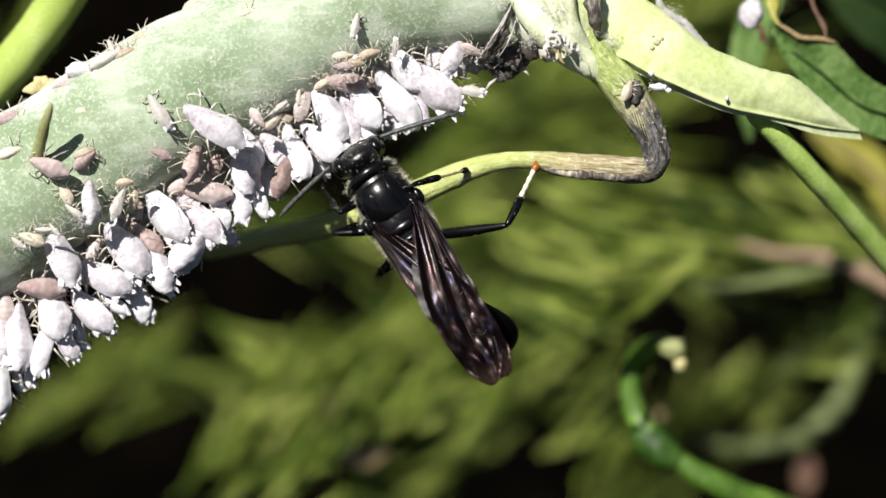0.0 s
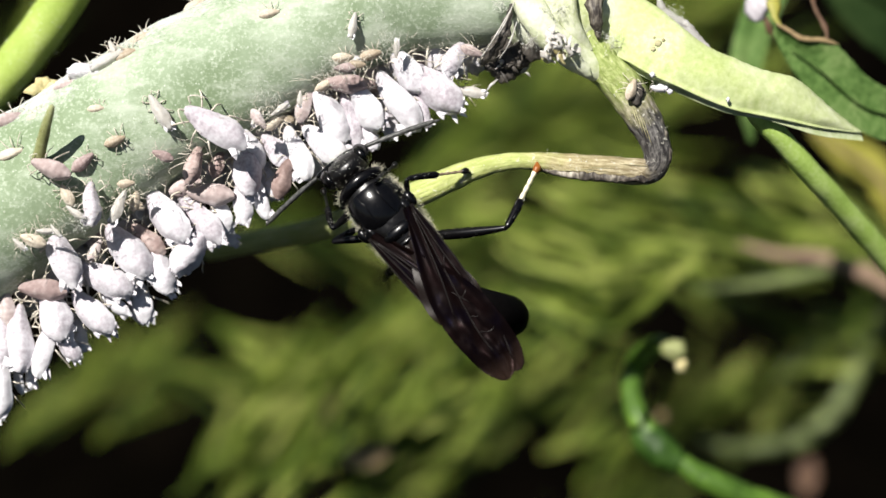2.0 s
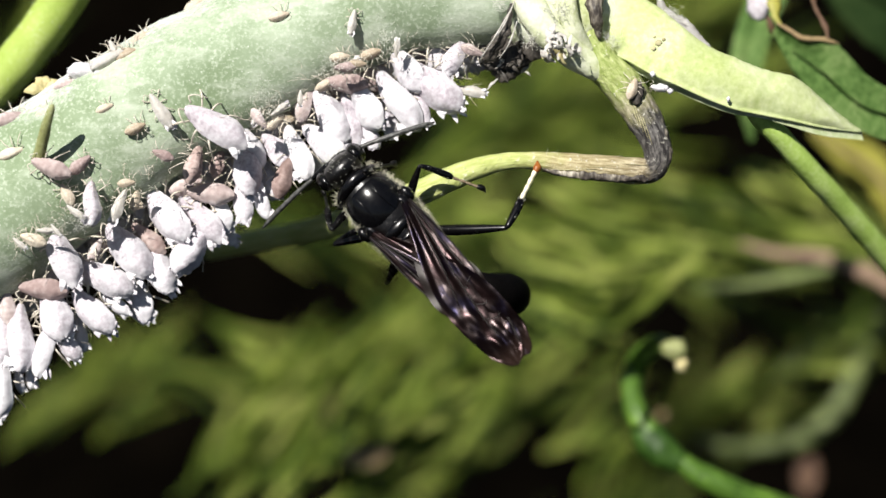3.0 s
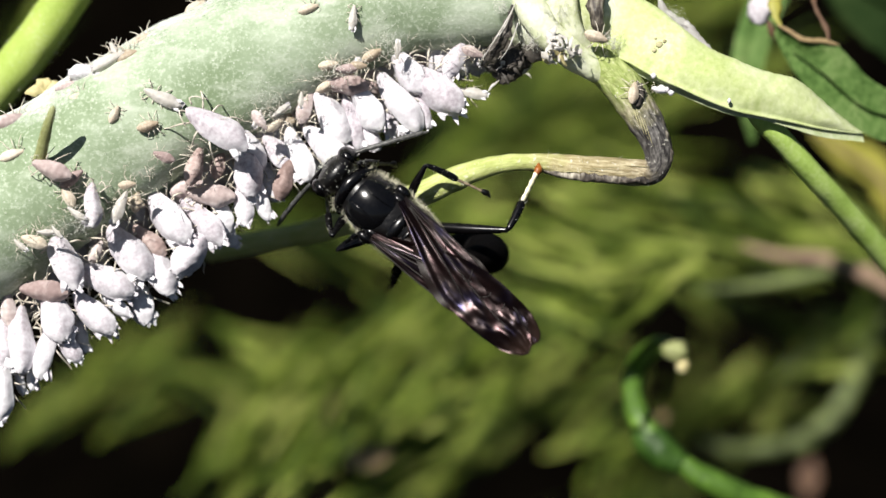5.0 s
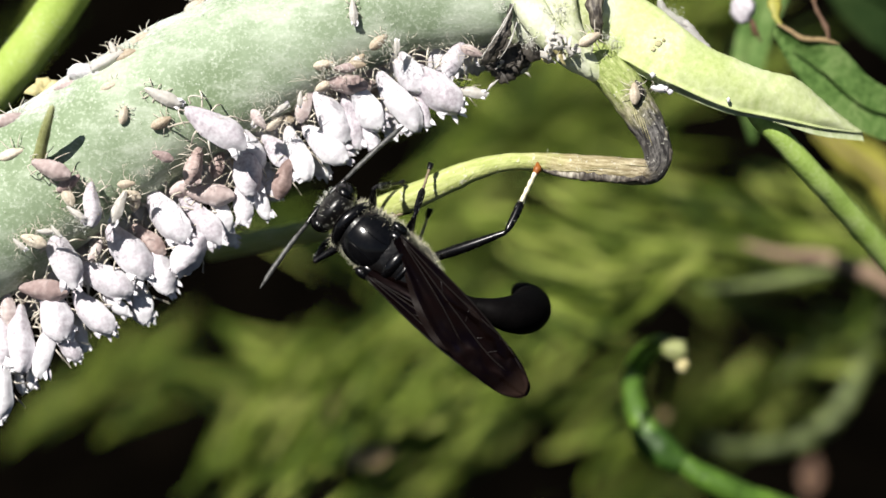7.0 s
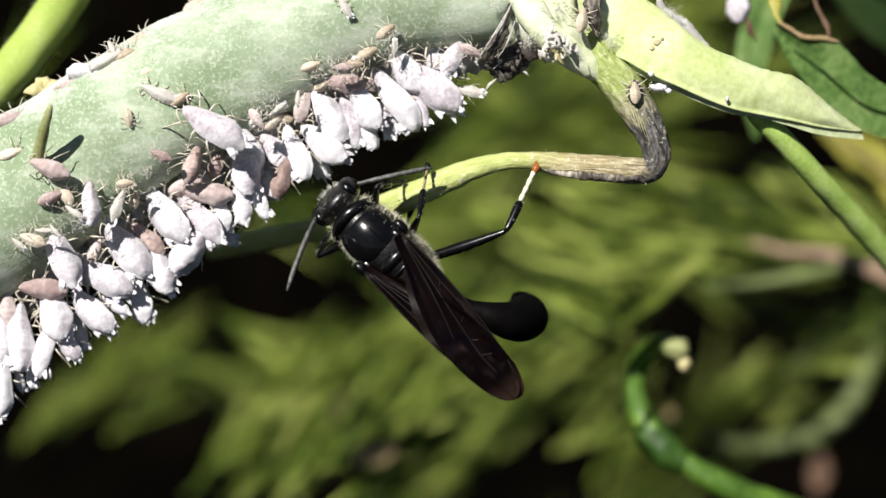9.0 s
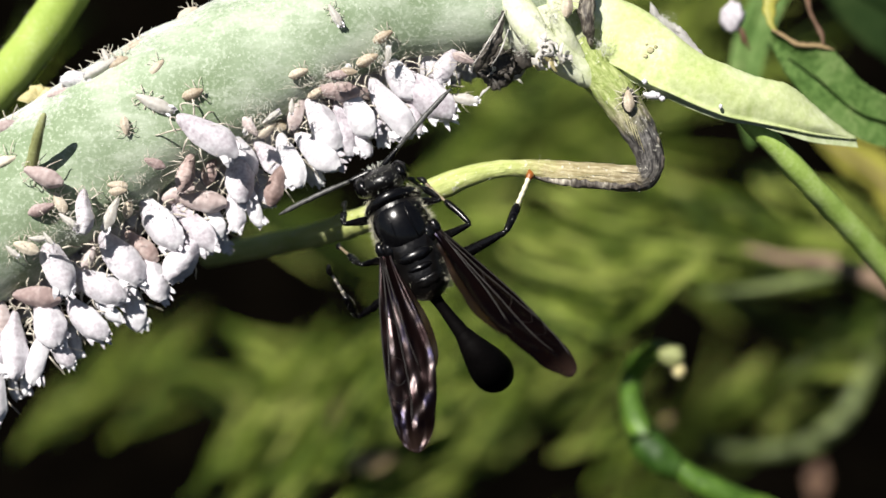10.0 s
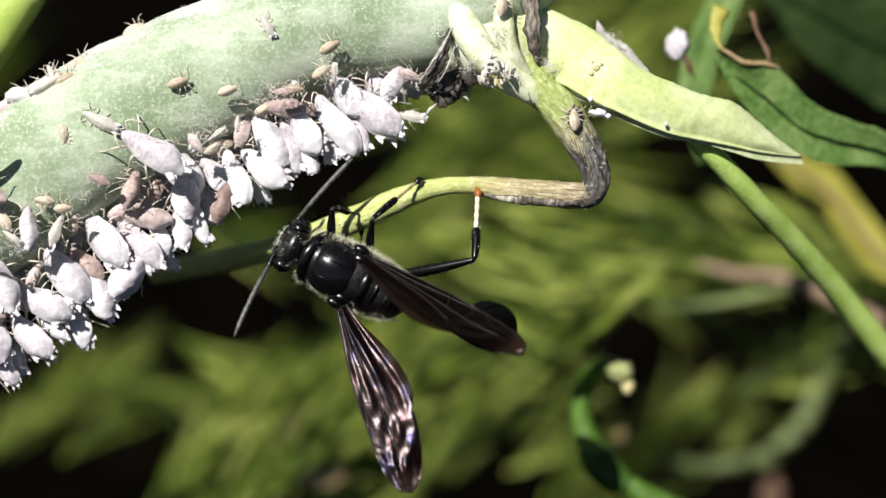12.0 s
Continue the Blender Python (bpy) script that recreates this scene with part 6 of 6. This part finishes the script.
# rows of the wings' walk: outward swing of the left and of the right one, their lift, and their roof-like slope, in degrees
SWING = [
    (0.0, -5, -5, 18, 6, 8), (0.2, -5, -5, 18, 6, 8), (0.4, -5, -5, 9, 10, 12), (0.8, -5, -5, 12, 8, 8), (1.0, -5, -5, 18, 6, 8), (1.2, -5, -5, 18, 6, 8), (1.5, -5, -5, 12, 8, 8), (2.0, -5, -5, 12, 8, 8), (2.2, -5, -5, 18, 6, 8), (3.2, -5, -5, 18, 6, 8), (5.5, -5, -5, 18, 6, 8), (5.6, -4, -4, 6, 18, 24), (6.0, 6, -10, 7, 12, 16), (6.5, 7, -12, 7, 10, 14), (7.0, 0, -6, 6, 10, 14), (7.2, -2, -5, 11, 10, 10), (9.0, -1, -6, 7, 10, 14), (9.5, 4, -9, 8, 9, 14), (9.6, 8, 6, 12, 12, 30),
    (9.7, 20, 18, 14, 6, 36), (9.8, 19, 22, 14, 6, 40), (10.0, 19, 23, 18, 4, 48), (10.2, 20, 13, 18, 4, 48), (10.5, 21, 16, 22, 4, 50), (10.7, 17, 27, 20, 4, 30), (11.0, 13, 26, 25, 6, 24), (11.2, 14, 26, 24, 6, 24),
    (11.4, 26, 30, 8, 18, 26), (11.6, 25, 19, 12, 20, 34), (11.8, 32, 10, 15, 12, 44), (12.0, 44, 4, 25, -1, 62),
]
# rows of the abdomen's walk: bend down and to its right, in degrees
BEND = [
    (0.0, 6, 11), (0.4, 2, 15), (0.6, 4, 13), (1.5, 6, 13), (2.5, 14, 17), (3.2, 18, 18), (4.8, 36, 30), (5.2, 50, 34), (5.5, 56, 34), (5.6, 40, 30), (5.8, 34, 20), (6.0, 40, 6), (6.5, 8, 2), (6.7, 6, 8), (7.0, 14, 17), (7.2, 10, 20),
    (9.0, 12, 16), (9.2, 6, 13), (9.5, 13, 6), (9.6, 8, 22), (9.7, 6, 12), (10.2, 8, 14), (10.5, 18, 14), (10.7, 24, 8), (11.0, 38, 6), (11.2, 36, 6), (11.4, 17, 5), (11.6, 6, 5), (11.8, 5, 13), (12.0, 14, 3),
]
# rows of the abdomen's twist about its waist, in degrees
TWIST = [(0, 0), (5.5, 0), (5.6, 10), (5.7, 13), (5.8, 18), (6, 26), (6.2, 30), (6.4, 33), (6.5, 36), (6.6, 35), (6.7, 27), (6.8, 19), (7, 8), (7.2, 2), (8, 2), (8.8, 4), (9, 6), (9.2, 12), (9.4, 19), (9.5, 20), (9.6, 8), (9.7, 0), (11.8, 0), (12, 4)]
FEET = {
    ("hind", "right"): [(0, (5.76, -1.50, 5.24)), (12, (5.81, -1.50, 5.23))],
    ("middle", "right"): [(0, (1.56, -1.30, 4.87)), (2, (1.55, -1.30, 4.87)), (2.5, (2.45, -1.30, 3.70)), (5.5, (2.76, -1.30, 3.42)), (5.8, (2.16, -1.30, 3.95)), (6, (-0.42, -1.30, 4.99)), (6.5, (-0.78, -1.30, 5.36)), (9.5, (-0.92, -1.30, 5.27)), (9.8, (-1.11, -1.30, 4.92)), (10.5, (-0.83, -1.30, 4.76)), (11.4, (0.17, -1.30, 4.87)), (12, (2.37, -1.30, 5.90))],
    ("front", "right"): [(0, (-2.91, -1.00, 5.23)), (5.5, (-3.05, -1.00, 5.34)), (5.8, (-2.28, -0.60, 3.98)), (6.5, (-2.49, -0.60, 4.18)), (9.5, (-2.42, -0.60, 4.19)), (10.5, (-0.83, -1.00, 5.46)), (11.4, (-0.18, -1.00, 5.05)), (12, (-1.18, -0.30, 3.61))],
    ("front", "left"): [(0, (-7.45, -0.60, 3.86)), (5.5, (-7.41, -0.60, 3.62)), (5.8, (-6.49, 0.00, 1.97)), (6.5, (-6.53, 0.60, 1.72)), (9.5, (-6.81, 0.60, 1.67)), (10, (-5.71, 0.00, 3.34)), (11.4, (-3.34, 0.00, 4.57)), (12, (-3.49, 0.60, 3.36))],
    ("middle", "left"): [(0, (-3.73, 2.50, 2.19)), (5.5, (-3.87, 2.50, 2.29)), (6.5, (-1.84, 0.20, 2.45)), (9.5, (-3.29, 0.60, 2.48)), (9.7, (-6.28, 0.00, 0.27)), (10.5, (-5.94, 0.40, 1.49)), (11.4, (-4.76, 0.40, 1.96)), (12, (-2.79, 0.60, 3.08))],
    ("hind", "left"): [(0, (-1.49, 1.20, 1.45)), (5.5, (-1.63, 1.20, 1.56)), (6.5, (-0.62, 1.50, 2.66)), (9.5, (-2.24, 0.60, 2.48)), (9.7, (-6.56, -1.00, -0.77)), (10.2, (-6.74, -1.50, -0.50)), (11, (-7.20, -1.50, -0.30)), (11.4, (-4.65, -1.50, 0.89)), (12, (-1.38, 0.60, 3.01))],
}
FEELERS = {
    "left": [(0, (-9.38, -1.50, 2.62)), (2.5, (-10.07, -1.50, 2.41)), (4.8, (-9.93, -1.50, 2.44)), (5.2, (-9.47, 1.00, 2.57)), (5.5, (-8.21, 3.00, 2.59)), (5.6, (-6.05, -4.00, -3.09)), (5.8, (-6.57, -5.00, -4.35)), (6, (-8.22, -5.00, -4.97)), (6.5, (-9.91, -5.00, -6.22)), (7, (-10.61, -4.00, -1.66)), (7.2, (-10.30, -4.00, 0.11)), (9, (-9.06, -5.00, -2.00)), (9.5, (-12.50, -5.00, -4.11)), (9.7, (-10.06, -4.00, 0.60)), (10, (-9.61, -3.00, 2.57)), (10.5, (-8.96, -3.00, 2.88)), (11, (-5.72, -3.00, 4.51)), (11.4, (-4.57, -3.00, 4.28)), (12, (-8.23, -5.00, -2.65))],
    "right": [(0, (0.20, -3.00, 8.02)), (2.5, (0.10, -3.00, 8.05)), (5.5, (-0.61, -3.00, 7.27)), (5.6, (0.41, -3.00, 5.92)), (6, (-2.78, -2.00, 4.17)), (6.5, (-5.11, -1.00, 2.25)), (7, (-3.18, -3.00, 6.88)), (9, (0.88, -3.00, 5.33)), (9.5, (-2.87, -2.00, 3.86)), (9.8, (0.78, -3.00, 5.79)), (10, (0.75, -4.00, 9.95)), (10.5, (0.65, -4.00, 10.25)), (11, (2.41, -4.00, 9.18)), (11.4, (2.22, -4.00, 8.28)), (12, (-1.26, -4.00, 7.54))],
}


# which way the hind knees point
POLES = {("hind", "right"): (-0.53, 0.56, 0.64), ("hind", "left"): (-0.24, 0.72, -0.65)}


def leg_rows(pair, side, poses):
    """Two-piece reach from the hip to the foothold."""
    fem, tib, tar = LEGS[pair]
    low = tib + tar * 0.97
    sg = 1 if side == "left" else -1
    hip = Vector(HIPS[pair])
    hip.y *= sg
    upper, lower = [], []
    for t, m in poses:
        foot = m.inverted() @ mm(between(FEET[pair, side], t)) / MM
        d = foot - hip
        dist = min(max(d.length, abs(fem - low) + 0.3), fem + low - 0.05)
        way = d.normalized()
        out = Vector(POLES.get((pair, side), (0.35, sg * 1.0, 0.55)))
        out = (out - way * out.dot(way)).normalized()
        a = (fem * fem - low * low + dist * dist) / (2 * dist)
        h = math.sqrt(max(0, fem * fem - a * a))
        knee = hip + way * a + out * h
        end = hip + way * dist
        upper.append((t, along(hip, knee - hip, out)))
        lower.append((t, along(knee, end - knee, out)))
    return upper, lower


WALKERS = []


def walker(kind, length, rows):
    """An aphid that crawls: rows of seconds, place in mm and tail angle."""
    ob = aphid(kind, rows[0][1], rows[0][2], length)
    WALKERS.append((ob, [(t, aphid_pose(at, angle)) for t, at, angle in rows]))


walker("tan", 1.3, [(0, (-21.34, -3.93, 5.69), 160), (1, (-20.85, -3.92, 6.01), 160), (1.5, (-20.38, -3.91, 6.19), 160), (2, (-19.63, -3.88, 6.50), 158), (2.5, (-19.03, -3.87, 6.80), 160), (3.2, (-18.25, -3.85, 7.32), 155), (4.8, (-17.85, -3.83, 7.50), 160), (5.5, (-17.40, -3.78, 7.38), 170), (6.5, (-16.88, -3.74, 7.59), 165), (7.2, (-16.90, -3.77, 7.67), 150), (8.8, (-15.82, -3.79, 8.84), 145), (9.5, (-15.22, -3.76, 9.42), 150), (10, (-14.53, -3.75, 9.80), 160), (10.5, (-14.05, -3.74, 10.11), 160), (11.2, (-13.06, -3.75, 10.88), 160), (12, (-12.13, -3.73, 11.47), 160)])
walker("tan", 1.1, [(0, (-21.52, -3.42, 8.22), 175), (1.5, (-20.95, -3.49, 8.42), 175), (2.5, (-20.58, -3.56, 8.45), 170), (3.2, (-20.21, -3.62, 8.42), 150), (4.8, (-19.82, -3.76, 8.15), 120), (5.5, (-19.55, -3.77, 8.19), 110), (6.5, (-19.26, -3.81, 8.12), 115), (7.2, (-19.08, -3.82, 8.07), 100), (9, (-18.76, -3.84, 7.92), 260), (9.5, (-18.64, -3.85, 7.90), 260), (10, (-18.55, -3.87, 7.87), 262), (10.5, (-18.58, -3.88, 7.87), 265), (11, (-18.63, -3.87, 7.98), 262), (11.5, (-18.85, -3.68, 8.27), 260), (12, (-18.99, -3.65, 8.44), 262)])
walker("tan", 1.25, [(0, (-11.94, -2.85, 14.12), 165), (1.5, (-10.85, -3.04, 14.23), 165), (2.5, (-10.21, -3.18, 14.14), 170), (3.2, (-9.78, -3.29, 13.97), 165), (4.8, (-8.26, -3.28, 14.46), 165), (5.5, (-8.18, -3.15, 14.89), 150), (6.5, (-7.76, -2.63, 16.20), 150), (12, (-7.14, -2.03, 17.35), 150)])
walker("tan", 1.25, [(0, (-25.77, -2.41, 7.48), 160), (2.5, (-24.38, -2.63, 8.12), 160), (4.8, (-22.39, -2.85, 9.08), 158), (5.5, (-21.51, -2.81, 9.63), 155), (6.5, (-20.40, -3.04, 9.92), 160), (7.2, (-19.88, -3.18, 9.85), 160), (9, (-17.68, -3.33, 10.67), 150), (9.5, (-17.32, -3.34, 10.85), 130), (10, (-16.75, -3.35, 11.36), 130), (10.5, (-16.29, -3.27, 11.95), 150), (11, (-15.33, -3.05, 12.56), 150), (11.5, (-14.50, -2.41, 13.39), 150), (12, (-14.62, -2.45, 13.46), 150)])
walker("tan", 1.2, [(0, (-18.80, -1.66, 2.79), 30), (6.5, (-18.92, -2.19, 3.25), 20), (8.8, (-19.01, -2.96, 3.85), 10), (9.5, (-19.05, -3.14, 4.09), 0), (10, (-19.15, -3.20, 4.33), 5), (10.5, (-19.36, -3.34, 4.53), 5), (11, (-19.59, -3.63, 4.55), 5), (12, (-20.05, -3.89, 4.41), 8)])
walker("tan", 1.3, [(0, (-4.45, -2.31, 11.80), 165), (5, (-4.45, -2.19, 11.89), 150), (5.5, (-4.28, -2.30, 12.04), 140), (6.5, (-4.12, -2.50, 12.40), 140), (7.2, (-3.90, -2.66, 12.66), 140), (8.8, (-3.51, -2.82, 13.08), 140), (9.5, (-3.25, -2.83, 13.22), 150), (10.5, (-3.20, -2.67, 13.39), 150), (11, (-3.18, -2.89, 13.46), 150), (11.5, (-3.12, -3.15, 13.53), 150), (12, (-3.15, -3.15, 13.67), 150)])
walker("tan", 1.4, [(0, (-6.18, -0.77, 10.18), 170), (4.8, (-6.21, -1.38, 10.52), 150), (5.5, (-5.84, -1.94, 10.99), 130), (6.5, (-5.74, -2.12, 11.21), 130), (7.2, (-5.18, -2.22, 11.48), 140), (8.8, (-4.59, -2.38, 11.87), 150), (9.5, (-4.47, -2.29, 11.82), 155), (10.5, (-3.88, -1.82, 12.16), 155), (11, (-3.72, -2.12, 12.16), 150), (11.5, (-3.62, -2.61, 12.20), 150), (12, (-3.59, -2.50, 12.25), 150)])
walker("pink", 1.6, [(0, (-21.34, -3.93, 5.28), 140), (2.5, (-21.61, -3.93, 5.18), 140), (3.2, (-21.77, -3.93, 4.96), 140), (5.5, (-22.32, -3.90, 4.24), 145), (6.5, (-22.31, -3.88, 4.14), 145), (9, (-23.43, -3.89, 3.10), 155), (9.5, (-23.52, -3.88, 2.95), 160), (10, (-23.61, -3.85, 2.89), 160), (10.5, (-24.04, -3.86, 2.62), 160), (12, (-24.83, -4.14, 2.83), 160)])
walker("shed", 1.5, [(0, (-5.25, -3.23, 13.39), 100), (2.5, (-5.49, -3.26, 13.55), 100), (5, (-5.52, -3.29, 13.99), 95), (6.5, (-5.44, -3.30, 14.19), 90), (9, (-5.83, -3.29, 14.57), 60), (9.5, (-6.01, -3.30, 14.51), 60), (10, (-6.02, -3.34, 14.51), 60), (10.5, (-6.05, -3.37, 14.55), 60), (11, (-6.37, -3.41, 14.65), 60), (12, (-6.86, -3.36, 14.90), 60)])
walker("tan", 1.2, [(0, (-6.06, -2.74, 11.62), 176), (3.2, (-6.36, -2.76, 11.59), 176), (5.5, (-7.16, -2.70, 11.18), 170), (6.5, (-7.21, -2.72, 11.21), 170), (9.5, (-8.10, -2.97, 11.03), 160), (10.5, (-8.45, -3.02, 11.20), 160), (12, (-9.21, -3.54, 11.02), 160)])
walker("shed", 2.2, [(0, (-16.88, -3.82, 8.15), 57), (2.5, (-16.92, -3.82, 8.22), 57), (3.2, (-16.87, -3.82, 8.27), 55), (4.8, (-16.85, -3.81, 9.12), 25), (7.2, (-16.76, -3.80, 9.18), 24), (9.5, (-16.84, -3.78, 9.32), 24), (10.5, (-16.73, -3.84, 9.09), 24), (12, (-16.71, -3.78, 9.14), 26)])


def twig_walkers():
    """Small aphids on the withered twig and the node."""
    a = aphid("tan", (11.28, -2.40, 9.64), 100, 1.3)
    WALKERS.append((a, [(t, aphid_pose(p, g)) for t, p, g in [(0.0, (11.14, -2.40, 9.54), 110), (2.5, (11.35, -2.40, 9.71), 110), (5.5, (11.41, -2.40, 9.54), 95), (9.5, (11.64, -2.40, 9.45), 85), (12.0, (11.62, -2.40, 9.36), 85)]]))
    b = aphid("tan", (10.66, 0.50, 12.91), 160, 1.4)
    WALKERS.append((b, [(t, aphid_pose(p, g)) for t, p, g in [(0.0, (10.60, 0.60, 12.99), 200), (3.2, (10.50, 0.60, 13.04), 200), (4.8, (9.19, -2.90, 12.88), 200), (5.5, (8.86, -3.10, 12.90), 190), (6.5, (8.74, -3.10, 12.66), 165), (9.0, (8.37, -3.20, 13.73), 100), (9.5, (8.09, -3.20, 14.39), 95), (10.5, (7.74, -3.20, 15.69), 95), (12.0, (7.19, -3.20, 16.21), 95)]]))


twig_walkers()


def white_bug():
    base = (20.68, 8.00, 16.15)
    ob = thing("mealybug", base, "round white waxy bug at the nibbled leaf edge", "bug")
    part("body", ball((0, 0, 0), (0.8, 0.75, 1.0), 22, 14, 0.3, 0.5), WAX, ob)
    for i in range(3):
        part("wax_thread", sweep([(0.3, 0, -0.5), (0.55 + 0.1 * i, -0.1, -1.2), (0.7 + 0.25 * i, 0.1, -1.9 - 0.2 * i)], [0.16, 0.12, 0.03], 6, 4, 1, (0, 1, 0), 0.5, 0.4), BROWN, ob)
    return ob


BUG = white_bug()


def motions():
    poses = [(r[0], body_pose(*r[1:])) for r in BODY]
    walk(WASP, [(t, PLATE @ m) for t, m in poses])
    for pair in LEGS:
        for side in ("left", "right"):
            f, t = PARTS[pair, side]
            upper, lower = leg_rows(pair, side, poses)
            walk(f, upper)
            walk(t, lower)
    for side, sg in (("left", 1), ("right", -1)):
        rows = []
        for t, m in poses:
            root = Vector((3.75, sg * 0.35, -0.35))
            tip = m.inverted() @ mm(between(FEELERS[side], t)) / MM
            rows.append((t, along(root, tip - root, (0.3, 0, 1))))
        walk(PARTS["antenna_" + side], rows)
        rows = []
        for t, m in poses:
            left, right, lift, slope_left, slope_right = between(SWING, t)
            slope = slope_left if sg > 0 else slope_right
            a = left if sg > 0 else right
            rows.append((t, pose(-1.1 * MM, sg * (1.62 + 0.28 * min(1, max(0, a / 12))) * MM, (0.95 + (0.12 if sg < 0 else 0)) * MM, -sg * slope, lift, -sg * a)))
        walk(PARTS["wing_" + side], rows)
    rows = []
    for t, m in poses:
        (down, right), (twist,) = between(BEND, t), between(TWIST, t)
        rows.append((t, pose(-4.6 * MM, 0, -0.5 * MM, -twist) @ pose(0, 0, 0, 0, -down, right)))
    walk(PARTS["abdomen"], rows)

    for ob, rows in WALKERS:
        walk(ob, rows)
    drift = [(0.0, (20.60, 8.00, 15.70)), (1.5, (20.74, 8.00, 16.11)), (2.5, (21.06, 8.00, 16.34)), (5.5, (21.02, 8.00, 16.11)), (6.5, (20.17, 8.00, 16.15)), (9.5, (19.56, 8.00, 16.02)), (10.5, (19.52, 8.00, 15.88)), (12.0, (19.41, 8.00, 15.26))]
    walk(BUG, [(t, PLATE @ Matrix.Translation(mm(p))) for t, p in drift])


motions()
